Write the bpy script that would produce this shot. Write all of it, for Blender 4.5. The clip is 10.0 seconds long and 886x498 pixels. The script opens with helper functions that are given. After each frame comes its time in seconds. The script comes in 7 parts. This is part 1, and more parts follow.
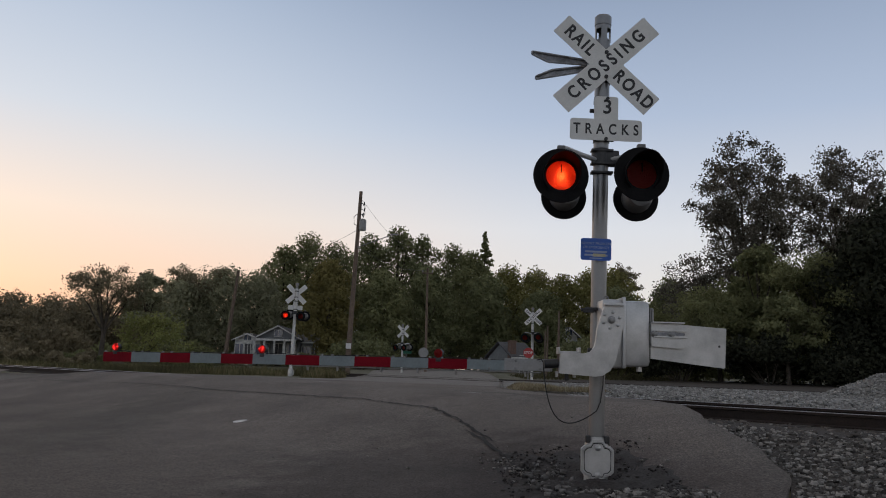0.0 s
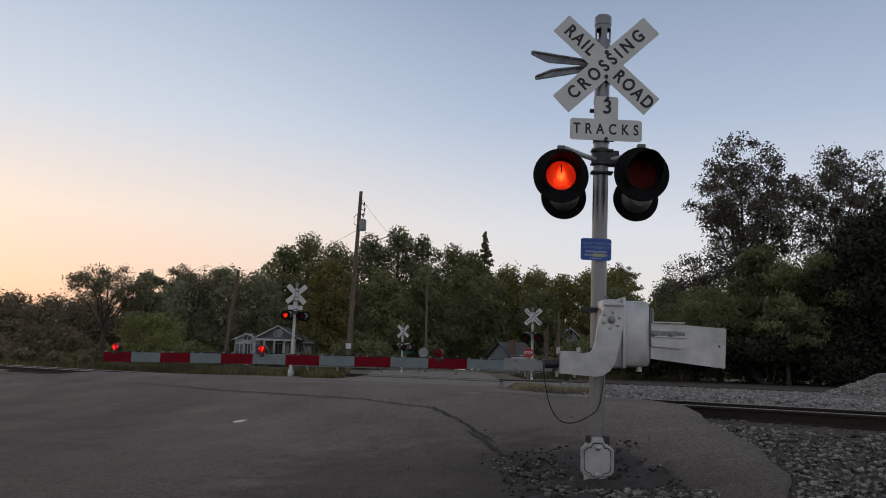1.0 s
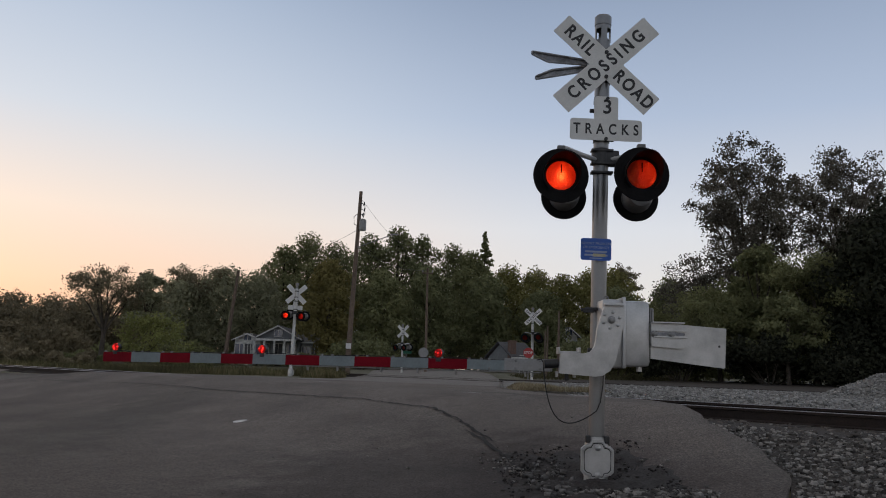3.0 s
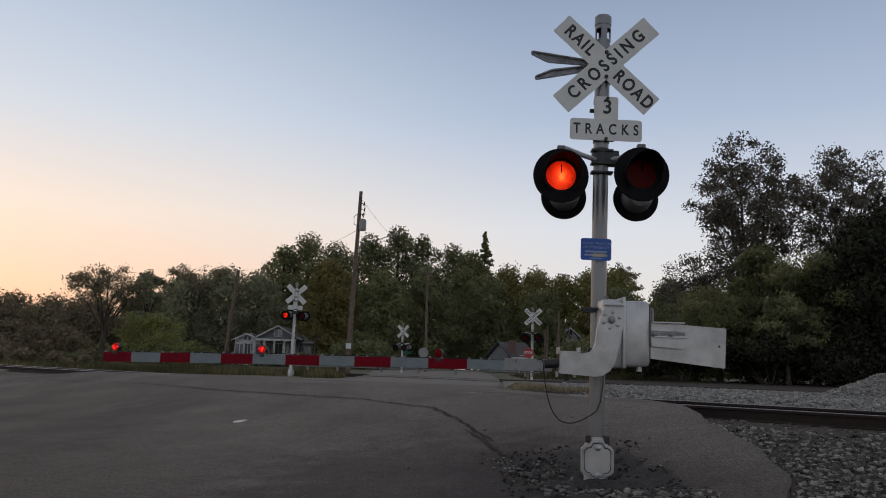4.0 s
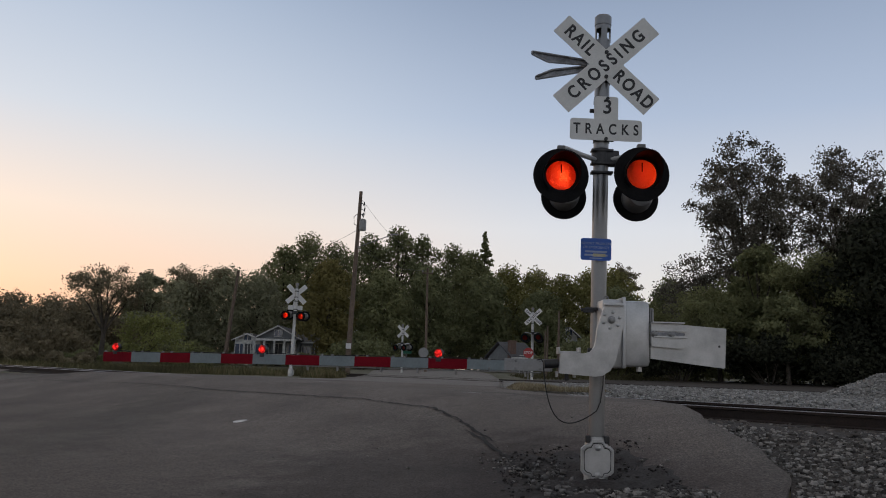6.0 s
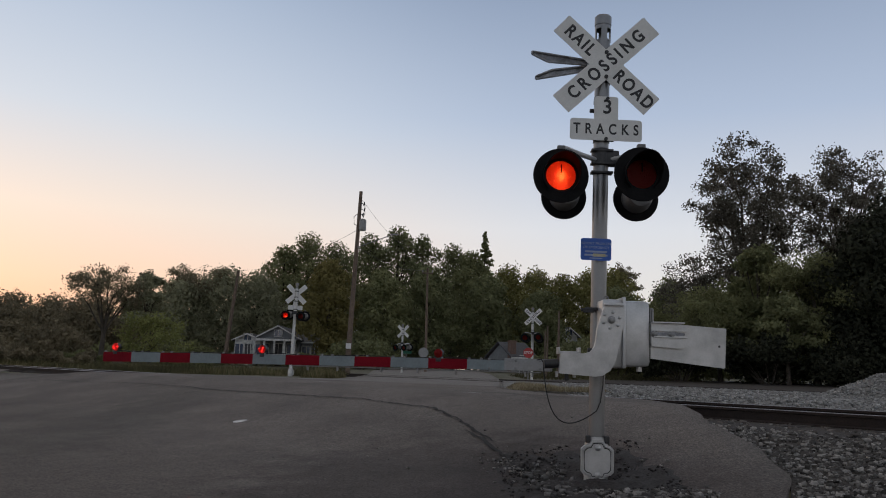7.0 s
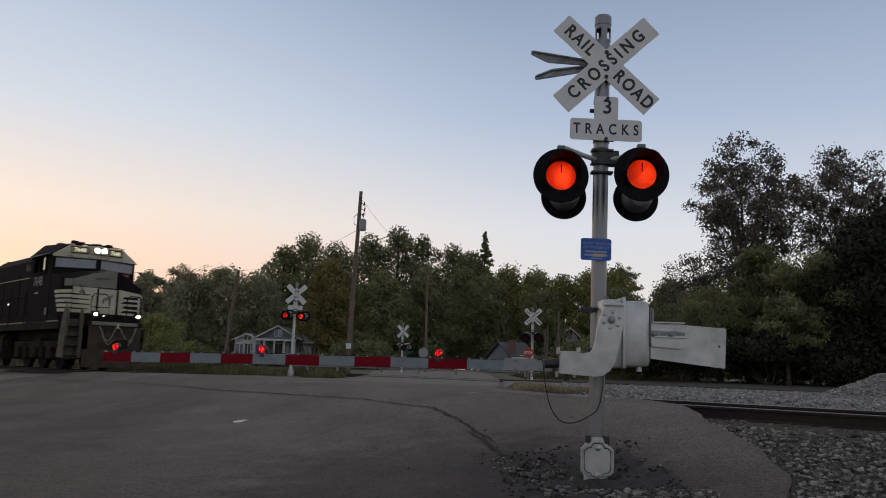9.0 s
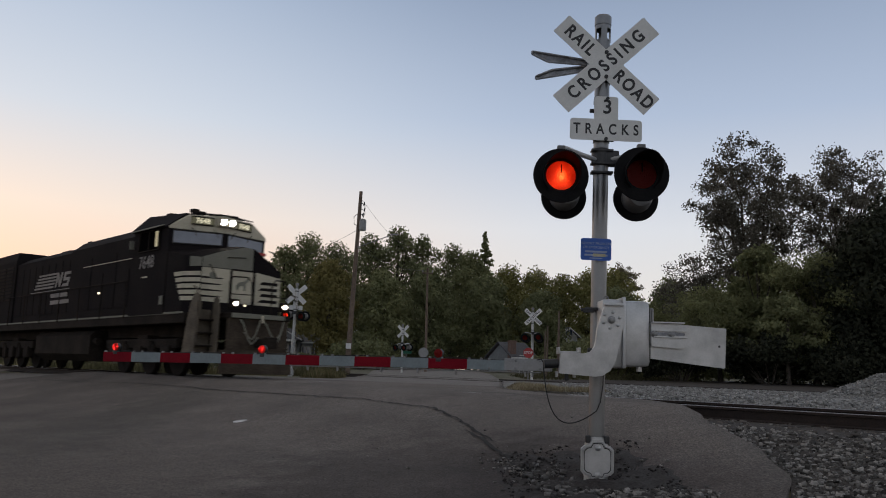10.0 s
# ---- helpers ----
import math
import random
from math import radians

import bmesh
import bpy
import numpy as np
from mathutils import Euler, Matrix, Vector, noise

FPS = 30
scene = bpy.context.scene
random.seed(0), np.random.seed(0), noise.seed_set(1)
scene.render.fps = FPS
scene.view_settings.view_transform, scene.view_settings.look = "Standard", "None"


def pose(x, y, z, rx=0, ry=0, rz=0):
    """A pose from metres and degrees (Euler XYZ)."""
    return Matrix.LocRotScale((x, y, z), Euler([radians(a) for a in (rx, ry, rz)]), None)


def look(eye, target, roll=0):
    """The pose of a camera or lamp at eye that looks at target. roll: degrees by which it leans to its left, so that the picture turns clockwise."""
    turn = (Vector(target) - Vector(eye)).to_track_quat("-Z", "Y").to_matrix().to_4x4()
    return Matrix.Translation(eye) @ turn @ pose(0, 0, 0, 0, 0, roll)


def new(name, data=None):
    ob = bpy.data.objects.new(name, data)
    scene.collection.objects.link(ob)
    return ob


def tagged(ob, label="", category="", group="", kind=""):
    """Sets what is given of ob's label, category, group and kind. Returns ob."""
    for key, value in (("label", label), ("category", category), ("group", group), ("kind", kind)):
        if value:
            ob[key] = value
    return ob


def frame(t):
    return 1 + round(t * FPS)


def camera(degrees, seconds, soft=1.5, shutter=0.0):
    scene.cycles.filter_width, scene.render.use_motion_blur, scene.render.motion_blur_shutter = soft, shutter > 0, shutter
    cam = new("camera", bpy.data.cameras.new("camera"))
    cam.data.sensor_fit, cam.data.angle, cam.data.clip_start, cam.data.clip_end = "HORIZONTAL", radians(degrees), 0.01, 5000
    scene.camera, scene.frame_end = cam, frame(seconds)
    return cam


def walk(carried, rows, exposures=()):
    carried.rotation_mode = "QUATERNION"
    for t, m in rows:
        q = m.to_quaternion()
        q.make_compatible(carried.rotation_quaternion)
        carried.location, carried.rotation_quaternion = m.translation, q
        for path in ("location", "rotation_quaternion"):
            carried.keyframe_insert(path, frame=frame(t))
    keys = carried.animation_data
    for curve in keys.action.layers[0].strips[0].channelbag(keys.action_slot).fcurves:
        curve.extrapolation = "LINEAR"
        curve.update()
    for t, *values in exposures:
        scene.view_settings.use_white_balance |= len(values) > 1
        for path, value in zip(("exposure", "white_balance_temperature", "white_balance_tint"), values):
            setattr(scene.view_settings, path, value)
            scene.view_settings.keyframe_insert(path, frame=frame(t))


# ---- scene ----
# camera on a low tripod beside the road, 1 m above the signal's foundation
cam = camera(56.85, 10.0, soft=1.0, shutter=0.45)
EYE = (0.0, 0.0, 1.0)
STAND = look(EYE, (0.0, 0.98937546, 1.14538293), 1.65)
walk(cam, [(0.0, STAND), (10.0, STAND)])

# ---------------------------------------------------------------- sky and light
world = bpy.data.worlds.new("dusk_sky")
scene.world = world
world.use_nodes = True
wt = world.node_tree
wt.nodes.clear()


def wnode(kind, **kw):
    n = wt.nodes.new(kind)
    for k, v in kw.items():
        n.inputs[k].default_value = v
    return n


def wmath(op, a, b=None):
    n = wt.nodes.new("ShaderNodeMath")
    n.operation = op
    for i, v in enumerate((a, b)):
        if v is None:
            continue
        if isinstance(v, (int, float)):
            n.inputs[i].default_value = v
        else:
            wt.links.new(v, n.inputs[i])
    return n.outputs[0]


def ramp_node(tree, fac, stops, smooth=True):
    r = tree.nodes.new("ShaderNodeValToRGB")
    r.color_ramp.interpolation = "EASE" if smooth else "LINEAR"
    els = r.color_ramp.elements
    while len(els) < len(stops):
        els.new(0.5)
    for e, (p, c) in zip(els, stops):
        e.position, e.color = p, (*c, 1)
    tree.links.new(fac, r.inputs[0])
    return r.outputs[0]


coord = wt.nodes.new("ShaderNodeTexCoord")
sep = wt.nodes.new("ShaderNodeSeparateXYZ")
wt.links.new(coord.outputs["Generated"], sep.inputs[0])
# elevation 0..1 over the upper half, and nearness to the sunset (west-north-west)
up_ = wmath("MAXIMUM", sep.outputs[2], 0.0)
cool = ramp_node(wt, up_, [(0.0, (0.66, 0.58, 0.55)), (0.07, (0.77, 0.725, 0.695)), (0.17, (0.69, 0.71, 0.765)),
                           (0.30, (0.42, 0.50, 0.65)), (0.44, (0.265, 0.335, 0.47)), (0.60, (0.33, 0.335, 0.36)), (1.0, (0.385, 0.355, 0.342))], False)
warm = ramp_node(wt, up_, [(0.0, (0.80, 0.40, 0.27)), (0.09, (0.93, 0.63, 0.48)), (0.17, (0.87, 0.74, 0.65)),
                           (0.28, (0.63, 0.685, 0.765)), (0.44, (0.43, 0.525, 0.68)), (0.60, (0.36, 0.36, 0.38)), (1.0, (0.385, 0.355, 0.342))], False)
SUN_AZ = radians(-40)  # left of the view's axis
toward = wmath("ADD", wmath("MULTIPLY", sep.outputs[0], math.sin(SUN_AZ)), wmath("MULTIPLY", sep.outputs[1], math.cos(SUN_AZ)))
west = wt.nodes.new("ShaderNodeMapRange")
west.interpolation_type = "SMOOTHSTEP"
for k, v in (("From Min", 0.62), ("From Max", 1.0)):
    west.inputs[k].default_value = v
wt.links.new(toward, west.inputs["Value"])
mixc = wt.nodes.new("ShaderNodeMix")
mixc.data_type = "RGBA"
wt.links.new(west.outputs[0], mixc.inputs["Factor"])
wt.links.new(cool, mixc.inputs["A"])
wt.links.new(warm, mixc.inputs["B"])
back = wt.nodes.new("ShaderNodeBackground")
back.inputs["Strength"].default_value = 1.0
wt.links.new(mixc.outputs["Result"], back.inputs[0])
# twilight air light from the low sun
sky = wt.nodes.new("ShaderNodeTexSky")
sky.sky_type = "NISHITA"
sky.sun_disc = False
sky.sun_elevation, sky.sun_rotation = radians(2.0), SUN_AZ
back2 = wt.nodes.new("ShaderNodeBackground")
back2.inputs["Strength"].default_value = 0.02
wt.links.new(sky.outputs[0], back2.inputs[0])
addw = wt.nodes.new("ShaderNodeAddShader")
wt.links.new(back.outputs[0], addw.inputs[0])
wt.links.new(back2.outputs[0], addw.inputs[1])
wout = wt.nodes.new("ShaderNodeOutputWorld")
wt.links.new(addw.outputs[0], wout.inputs[0])

sun = new("sun", bpy.data.lights.new("sun", "SUN"))
sun.data.energy, sun.data.angle, sun.data.color = 0.05, radians(40), (1.0, 0.75, 0.6)
sun.matrix_basis = look((40 * math.sin(SUN_AZ), 40 * math.cos(SUN_AZ), 9), (0, 0, 0))
scene.view_settings.exposure = 0.0


# ---------------------------------------------------------------- materials
def material(name, colour, rough=0.6, metal=0.0, spots=None, scale=4.0, amount=0.5, fine=60.0, fine_amount=0.25,
             bump=0.15, bump_scale=None, emit=None, strength=0.0, vary=0.0, spec=None, coord_kind="Object"):
    """A node material: base colour, a large blotch colour, fine grain, bump, and variation from object to object."""
    m = bpy.data.materials.new(name)
    m.use_nodes = True
    t = m.node_tree
    b = t.nodes["Principled BSDF"]
    b.inputs["Roughness"].default_value = rough
    b.inputs["Metallic"].default_value = metal
    if spec is not None:
        b.inputs["Specular IOR Level"].default_value = spec
    tc = t.nodes.new("ShaderNodeTexCoord")
    n1 = t.nodes.new("ShaderNodeTexNoise")
    n1.inputs["Scale"].default_value, n1.inputs["Detail"].default_value = scale, 6.0
    n2 = t.nodes.new("ShaderNodeTexNoise")
    n2.inputs["Scale"].default_value, n2.inputs["Detail"].default_value = fine, 4.0
    for n in (n1, n2):
        t.links.new(tc.outputs[coord_kind], n.inputs["Vector"])
    r1 = t.nodes.new("ShaderNodeMapRange")
    r1.inputs["From Min"].default_value, r1.inputs["From Max"].default_value = 0.35, 0.7
    r1.inputs["To Max"].default_value = amount
    t.links.new(n1.outputs[0], r1.inputs["Value"])
    mx = t.nodes.new("ShaderNodeMix")
    mx.data_type = "RGBA"
    mx.inputs["A"].default_value = (*colour, 1)
    mx.inputs["B"].default_value = (*(spots or [c * 0.55 for c in colour]), 1)
    t.links.new(r1.outputs[0], mx.inputs["Factor"])
    r2 = t.nodes.new("ShaderNodeMapRange")
    r2.inputs["From Min"].default_value, r2.inputs["From Max"].default_value = 0.3, 0.7
    r2.inputs["To Min"].default_value, r2.inputs["To Max"].default_value = 1 - fine_amount, 1 + fine_amount
    t.links.new(n2.outputs[0], r2.inputs["Value"])
    hsv = t.nodes.new("ShaderNodeHueSaturation")
    t.links.new(mx.outputs["Result"], hsv.inputs["Color"])
    value = r2.outputs[0]
    if vary:
        info = t.nodes.new("ShaderNodeObjectInfo")
        r3 = t.nodes.new("ShaderNodeMapRange")
        r3.inputs["To Min"].default_value, r3.inputs["To Max"].default_value = 1 - vary, 1 + vary
        t.links.new(info.outputs["Random"], r3.inputs["Value"])
        mul = t.nodes.new("ShaderNodeMath")
        mul.operation = "MULTIPLY"
        t.links.new(value, mul.inputs[0])
        t.links.new(r3.outputs[0], mul.inputs[1])
        value = mul.outputs[0]
    t.links.new(value, hsv.inputs["Value"])
    t.links.new(hsv.outputs[0], b.inputs["Base Color"])
    if bump:
        bp = t.nodes.new("ShaderNodeBump")
        bp.inputs["Strength"].default_value = bump
        bp.inputs["Distance"].default_value = 0.02
        t.links.new(n2.outputs[0], bp.inputs["Height"])
        t.links.new(bp.outputs[0], b.inputs["Normal"])
    if emit:
        b.inputs["Emission Color"].default_value = (*emit, 1)
        b.inputs["Emission Strength"].default_value = strength
    return m


def island_material(name, low, high, rough=0.9, translucent=0.0):
    """Leaves and stones: the colour varies piece by piece."""
    m = bpy.data.materials.new(name)
    m.use_nodes = True
    t = m.node_tree
    b = t.nodes["Principled BSDF"]
    b.inputs["Roughness"].default_value = rough
    b.inputs["Specular IOR Level"].default_value = 0.2
    g = t.nodes.new("ShaderNodeNewGeometry")
    mx = t.nodes.new("ShaderNodeMix")
    mx.data_type = "RGBA"
    mx.inputs["A"].default_value, mx.inputs["B"].default_value = (*low, 1), (*high, 1)
    t.links.new(g.outputs["Random Per Island"], mx.inputs["Factor"])
    tc = t.nodes.new("ShaderNodeTexCoord")
    n = t.nodes.new("ShaderNodeTexNoise")
    n.inputs["Scale"].default_value = 0.45 if translucent else 25
    t.links.new(tc.outputs["Object"], n.inputs["Vector"])
    r = t.nodes.new("ShaderNodeMapRange")
    r.inputs["From Min"].default_value, r.inputs["From Max"].default_value = 0.3, 0.7
    r.inputs["To Min"].default_value, r.inputs["To Max"].default_value = 0.65, 1.35
    t.links.new(n.outputs[0], r.inputs["Value"])
    hsv = t.nodes.new("ShaderNodeHueSaturation")
    t.links.new(mx.outputs["Result"], hsv.inputs["Color"])
    t.links.new(r.outputs[0], hsv.inputs["Value"])
    t.links.new(hsv.outputs[0], b.inputs["Base Color"])
    if translucent:
        tr = t.nodes.new("ShaderNodeBsdfTranslucent")
        t.links.new(hsv.outputs[0], tr.inputs["Color"])
        ms = t.nodes.new("ShaderNodeMixShader")
        ms.inputs[0].default_value = translucent
        out = t.nodes["Material Output"]
        t.links.new(b.outputs[0], ms.inputs[1])
        t.links.new(tr.outputs[0], ms.inputs[2])
        t.links.new(ms.outputs[0], out.inputs["Surface"])
    return m


def lens_material(name, colour, through_=0.75, body=(0.22, 0.008, 0.010)):
    """Ribbed red signal lens: lets the reflector's light through, scattered."""
    m = bpy.data.materials.new(name)
    m.use_nodes = True
    t = m.node_tree
    b = t.nodes["Principled BSDF"]
    b.inputs["Base Color"].default_value = (*body, 1)
    b.inputs["Roughness"].default_value = 0.35
    tr = t.nodes.new("ShaderNodeBsdfTranslucent")
    tr.inputs["Color"].default_value = (*colour, 1)
    vo = t.nodes.new("ShaderNodeTexVoronoi")
    vo.inputs["Scale"].default_value = 70
    tc = t.nodes.new("ShaderNodeTexCoord")
    t.links.new(tc.outputs["Object"], vo.inputs["Vector"])
    bp = t.nodes.new("ShaderNodeBump")
    bp.inputs["Strength"].default_value, bp.inputs["Distance"].default_value = 0.6, 0.01
    t.links.new(vo.outputs["Distance"], bp.inputs["Height"])
    t.links.new(bp.outputs[0], b.inputs["Normal"])
    t.links.new(bp.outputs[0], tr.inputs["Normal"])
    ms = t.nodes.new("ShaderNodeMixShader")
    ms.inputs[0].default_value = through_
    t.links.new(b.outputs[0], ms.inputs[1])
    t.links.new(tr.outputs[0], ms.inputs[2])
    t.links.new(ms.outputs[0], t.nodes["Material Output"].inputs["Surface"])
    return m


def glow_material(name, colour, strength):
    m = bpy.data.materials.new(name)
    m.use_nodes = True
    t = m.node_tree
    b = t.nodes["Principled BSDF"]
    b.inputs["Base Color"].default_value = (0.02, 0.02, 0.02, 1)
    b.inputs["Emission Color"].default_value = (*colour, 1)
    b.inputs["Emission Strength"].default_value = strength
    return m


GALV = material("galvanised_steel", (0.235, 0.235, 0.235), 0.40, 0.85, (0.17, 0.17, 0.17), 5, 0.6, 90, 0.06, 0.03)
CAST = material("grey_painted_cast_metal", (0.50, 0.50, 0.495), 0.38, 0.55, (0.28, 0.28, 0.275), 6, 0.7, 70, 0.05, 0.03)
SIGN = material("white_reflective_sheeting", (0.66, 0.66, 0.64), 0.5, 0, (0.55, 0.55, 0.53), 5, 0.6, 60, 0.05, 0.02)
BLACK = material("black_paint", (0.018, 0.018, 0.02), 0.5, 0, (0.03, 0.03, 0.03), 8, 0.5, 60, 0.2, 0.05)
LETTER = material("black_sign_lettering", (0.025, 0.025, 0.028), 0.6, 0, bump=0)
HOUSING = material("dull_grey_lamp_housing", (0.17, 0.17, 0.168), 0.6, 0.1, (0.09, 0.09, 0.09), 8, 0.7, 60, 0.12, 0.04)
HOOD = material("black_lamp_hood", (0.009, 0.009, 0.010), 0.7, 0, (0.016, 0.015, 0.015), 10, 0.5, 60, 0.2, 0.05, spec=0.08)
BLUE = material("blue_notice_enamel", (0.02, 0.10, 0.42), 0.45, 0, (0.02, 0.07, 0.30), 12, 0.5, 60, 0.1, 0.02)
PALE = material("pale_notice_print", (0.30, 0.37, 0.52), 0.6, bump=0)
ARM_RED = material("red_reflective_stripe", (0.185, 0.006, 0.014), 0.8, 0, (0.12, 0.004, 0.010), 6, 0.6, 45, 0.12, 0.03, spec=0.1)
ARM_WHITE = material("grey_white_reflective_stripe", (0.21, 0.245, 0.255), 0.8, 0, (0.16, 0.185, 0.195), 6, 0.6, 45, 0.08, 0.03, spec=0.1)
ARM_METAL = material("weathered_aluminium", (0.27, 0.27, 0.27), 0.5, 0.5, (0.20, 0.20, 0.20), 8, 0.6, 60, 0.1, 0.04)
RUBBER = material("black_rubber", (0.012, 0.012, 0.012), 0.6, 0)
LENS = lens_material("red_lens_glass", (1.0, 0.20, 0.12))
GLOW = glow_material("lit_reflector", (1.0, 0.04, 0.02), 1.5)
HOT = glow_material("hot_bulb", (1.0, 0.31, 0.08), 85.0)
SMALL_LENS = lens_material("small_red_lens", (1.0, 0.10, 0.09), 0.75, (0.05, 0.004, 0.004))
SMALL_GLOW = glow_material("lit_small_reflector", (1.0, 0.05, 0.05), 0.12)
SMALL_HOT = glow_material("hot_small_bulb", (1.0, 0.22, 0.20), 26.0)
def mottle(mat, scale, low, high, tint=(1.0, 1.0, 1.0)):
    """One more scale of light and dark grain over a material's base colour."""
    t = mat.node_tree
    b = t.nodes["Principled BSDF"]
    before = b.inputs["Base Color"].links[0].from_socket
    tc = t.nodes.new("ShaderNodeTexCoord")
    nz = t.nodes.new("ShaderNodeTexNoise")
    nz.inputs["Scale"].default_value, nz.inputs["Detail"].default_value, nz.inputs["Roughness"].default_value = scale, 8.0, 0.7
    t.links.new(tc.outputs["Object"], nz.inputs["Vector"])
    col = ramp_node(t, nz.outputs[0], [(0.32, [low * c for c in tint]), (0.68, [high * c for c in tint])], False)
    mx = t.nodes.new("ShaderNodeMix")
    mx.data_type, mx.blend_type = "RGBA", "MULTIPLY"
    mx.inputs["Factor"].default_value = 1.0
    t.links.new(before, mx.inputs["A"])
    t.links.new(col, mx.inputs["B"])
    t.links.new(mx.outputs["Result"], b.inputs["Base Color"])


def tone_zone(mat, centre, radii, colour, amount=0.8):
    """A darker or lighter zone with a soft ragged outline, mixed into a material's base colour."""
    t = mat.node_tree
    b = t.nodes["Principled BSDF"]
    before = b.inputs["Base Color"].links[0].from_socket
    tc = t.nodes.new("ShaderNodeTexCoord")
    mp = t.nodes.new("ShaderNodeMapping")
    mp.inputs["Location"].default_value = [-c / r for c, r in zip(centre, radii)]
    mp.inputs["Scale"].default_value = [1 / r for r in radii]
    t.links.new(tc.outputs["Object"], mp.inputs["Vector"])
    ln = t.nodes.new("ShaderNodeVectorMath")
    ln.operation = "LENGTH"
    t.links.new(mp.outputs[0], ln.inputs[0])
    nz = t.nodes.new("ShaderNodeTexNoise")
    nz.inputs["Scale"].default_value, nz.inputs["Detail"].default_value = 2.2, 6.0
    t.links.new(tc.outputs["Object"], nz.inputs["Vector"])
    add = t.nodes.new("ShaderNodeMath")
    t.links.new(ln.outputs["Value"], add.inputs[0])
    t.links.new(nz.outputs[0], add.inputs[1])
    rg = t.nodes.new("ShaderNodeMapRange")
    rg.interpolation_type = "SMOOTHSTEP"
    for k, v in (("From Min", 1.55), ("From Max", 1.0), ("To Max", amount)):
        rg.inputs[k].default_value = v
    t.links.new(add.outputs[0], rg.inputs["Value"])
    mx = t.nodes.new("ShaderNodeMix")
    mx.data_type, mx.blend_type = "RGBA", "MULTIPLY"
    mx.inputs["B"].default_value = (*colour, 1)
    t.links.new(rg.outputs[0], mx.inputs["Factor"])
    t.links.new(before, mx.inputs["A"])
    t.links.new(mx.outputs["Result"], b.inputs["Base Color"])


ASPHALT = material("worn_asphalt", (0.230, 0.201, 0.181), 0.85, 0, (0.121, 0.106, 0.096), 0.55, 0.75, 60, 0.62, 0.6, spec=0.3)
mottle(ASPHALT, 26.0, 0.45, 1.0)
mottle(ASPHALT, 3.5, 0.78, 1.0)
tone_zone(ASPHALT, (-0.1, 7.4, 0), (2.3, 4.2, 6), (0.46, 0.44, 0.44), 0.9)
tone_zone(ASPHALT, (1.35, 7.3, 0), (1.7, 3.0, 6), (0.55, 0.51, 0.51), 0.9)
tone_zone(ASPHALT, (-4.6, 7.0, 0), (3.6, 5.0, 6), (0.70, 0.69, 0.68), 0.8)
tone_zone(ASPHALT, (-5.6, 13.6, 0), (1.4, 6.0, 6), (0.70, 0.72, 0.71), 0.8)
tone_zone(ASPHALT, (-10.0, 14.5, 0), (6.0, 8.0, 9), (0.74, 0.73, 0.72), 0.8)
tone_zone(ASPHALT, (-0.8, 21.0, 0), (3.0, 5.0, 4), (1.28, 1.24, 1.20), 0.7)
OLD_ASPHALT = material("patched_asphalt", (0.20, 0.185, 0.17), 0.85, 0, (0.13, 0.12, 0.11), 0.8, 0.7, 95, 0.32, 0.35, spec=0.3)
TAR = material("open_asphalt_crack", (0.014, 0.013, 0.012), 0.95, 0)
GROUND = material("dry_grass_and_dirt", (0.11, 0.10, 0.065), 0.95, 0, (0.06, 0.065, 0.03), 0.25, 1.0, 5, 0.4, 0.4)
BALLAST = material("ballast_bed", (0.048, 0.041, 0.036), 0.95, 0, (0.028, 0.024, 0.021), 2.0, 0.8, 30, 0.5, 0.8)
DIRT = material("dark_gritty_soil", (0.036, 0.0325, 0.031), 0.95, 0, (0.020, 0.0145, 0.014), 3, 0.8, 40, 0.4, 0.7)
STONE = island_material("grey_ballast_stone", (0.020, 0.018, 0.016), (0.31, 0.295, 0.275))
PALE_STONE = island_material("pale_crushed_stone", (0.14, 0.138, 0.132), (0.37, 0.365, 0.35))
RUST = material("rusty_rail_steel", (0.028, 0.018, 0.014), 0.9, 0.1, (0.016, 0.011, 0.009), 6, 0.8, 50, 0.3, 0.3)
RAIL_TOP = material("polished_rail_head", (0.30, 0.30, 0.33), 0.32, 0.9, (0.2, 0.2, 0.22), 5, 0.5, 60, 0.1, 0.02)
TIE = material("creosoted_tie_wood", (0.028, 0.021, 0.017), 0.95, 0, (0.016, 0.012, 0.010), 5, 0.7, 40, 0.4, 0.5)
BARK = material("grey_brown_bark", (0.085, 0.07, 0.055), 0.95, 0, (0.04, 0.034, 0.028), 3, 0.8, 20, 0.35, 0.6)
POLE_WOOD = material("weathered_pole_wood", (0.17, 0.125, 0.095), 0.9, 0, (0.09, 0.065, 0.05), 3, 0.7, 25, 0.3, 0.4)
LEAF = island_material("dark_green_leaves", (0.14, 0.15, 0.076), (0.19, 0.2, 0.098), 0.8, 0.3)
LEAF_B = island_material("olive_green_leaves", (0.170, 0.165, 0.062), (0.24, 0.226, 0.086), 0.8, 0.35)
LEAF_Y = island_material("yellowing_willow_leaves", (0.165, 0.145, 0.055), (0.225, 0.195, 0.075), 0.8, 0.35)
LEAF_L = island_material("fresh_green_leaves", (0.19, 0.205, 0.072), (0.28, 0.29, 0.11), 0.8, 0.4)
LEAF_D = island_material("deep_green_leaves", (0.165, 0.172, 0.084), (0.22, 0.228, 0.11), 0.8, 0.35)
# paler leaf copy: haze of the distance is put into the colour
LEAF_HAZE = island_material("soft_green_leaves_painted_haze", (0.25, 0.25, 0.162), (0.3, 0.3, 0.19), 0.8, 0.45)
# darkened leaf copy: deep shade is put into the colour
LEAF_SHADE = island_material("green_leaves_painted_shade", (0.016, 0.019, 0.012), (0.040, 0.044, 0.026), 0.8, 0.2)
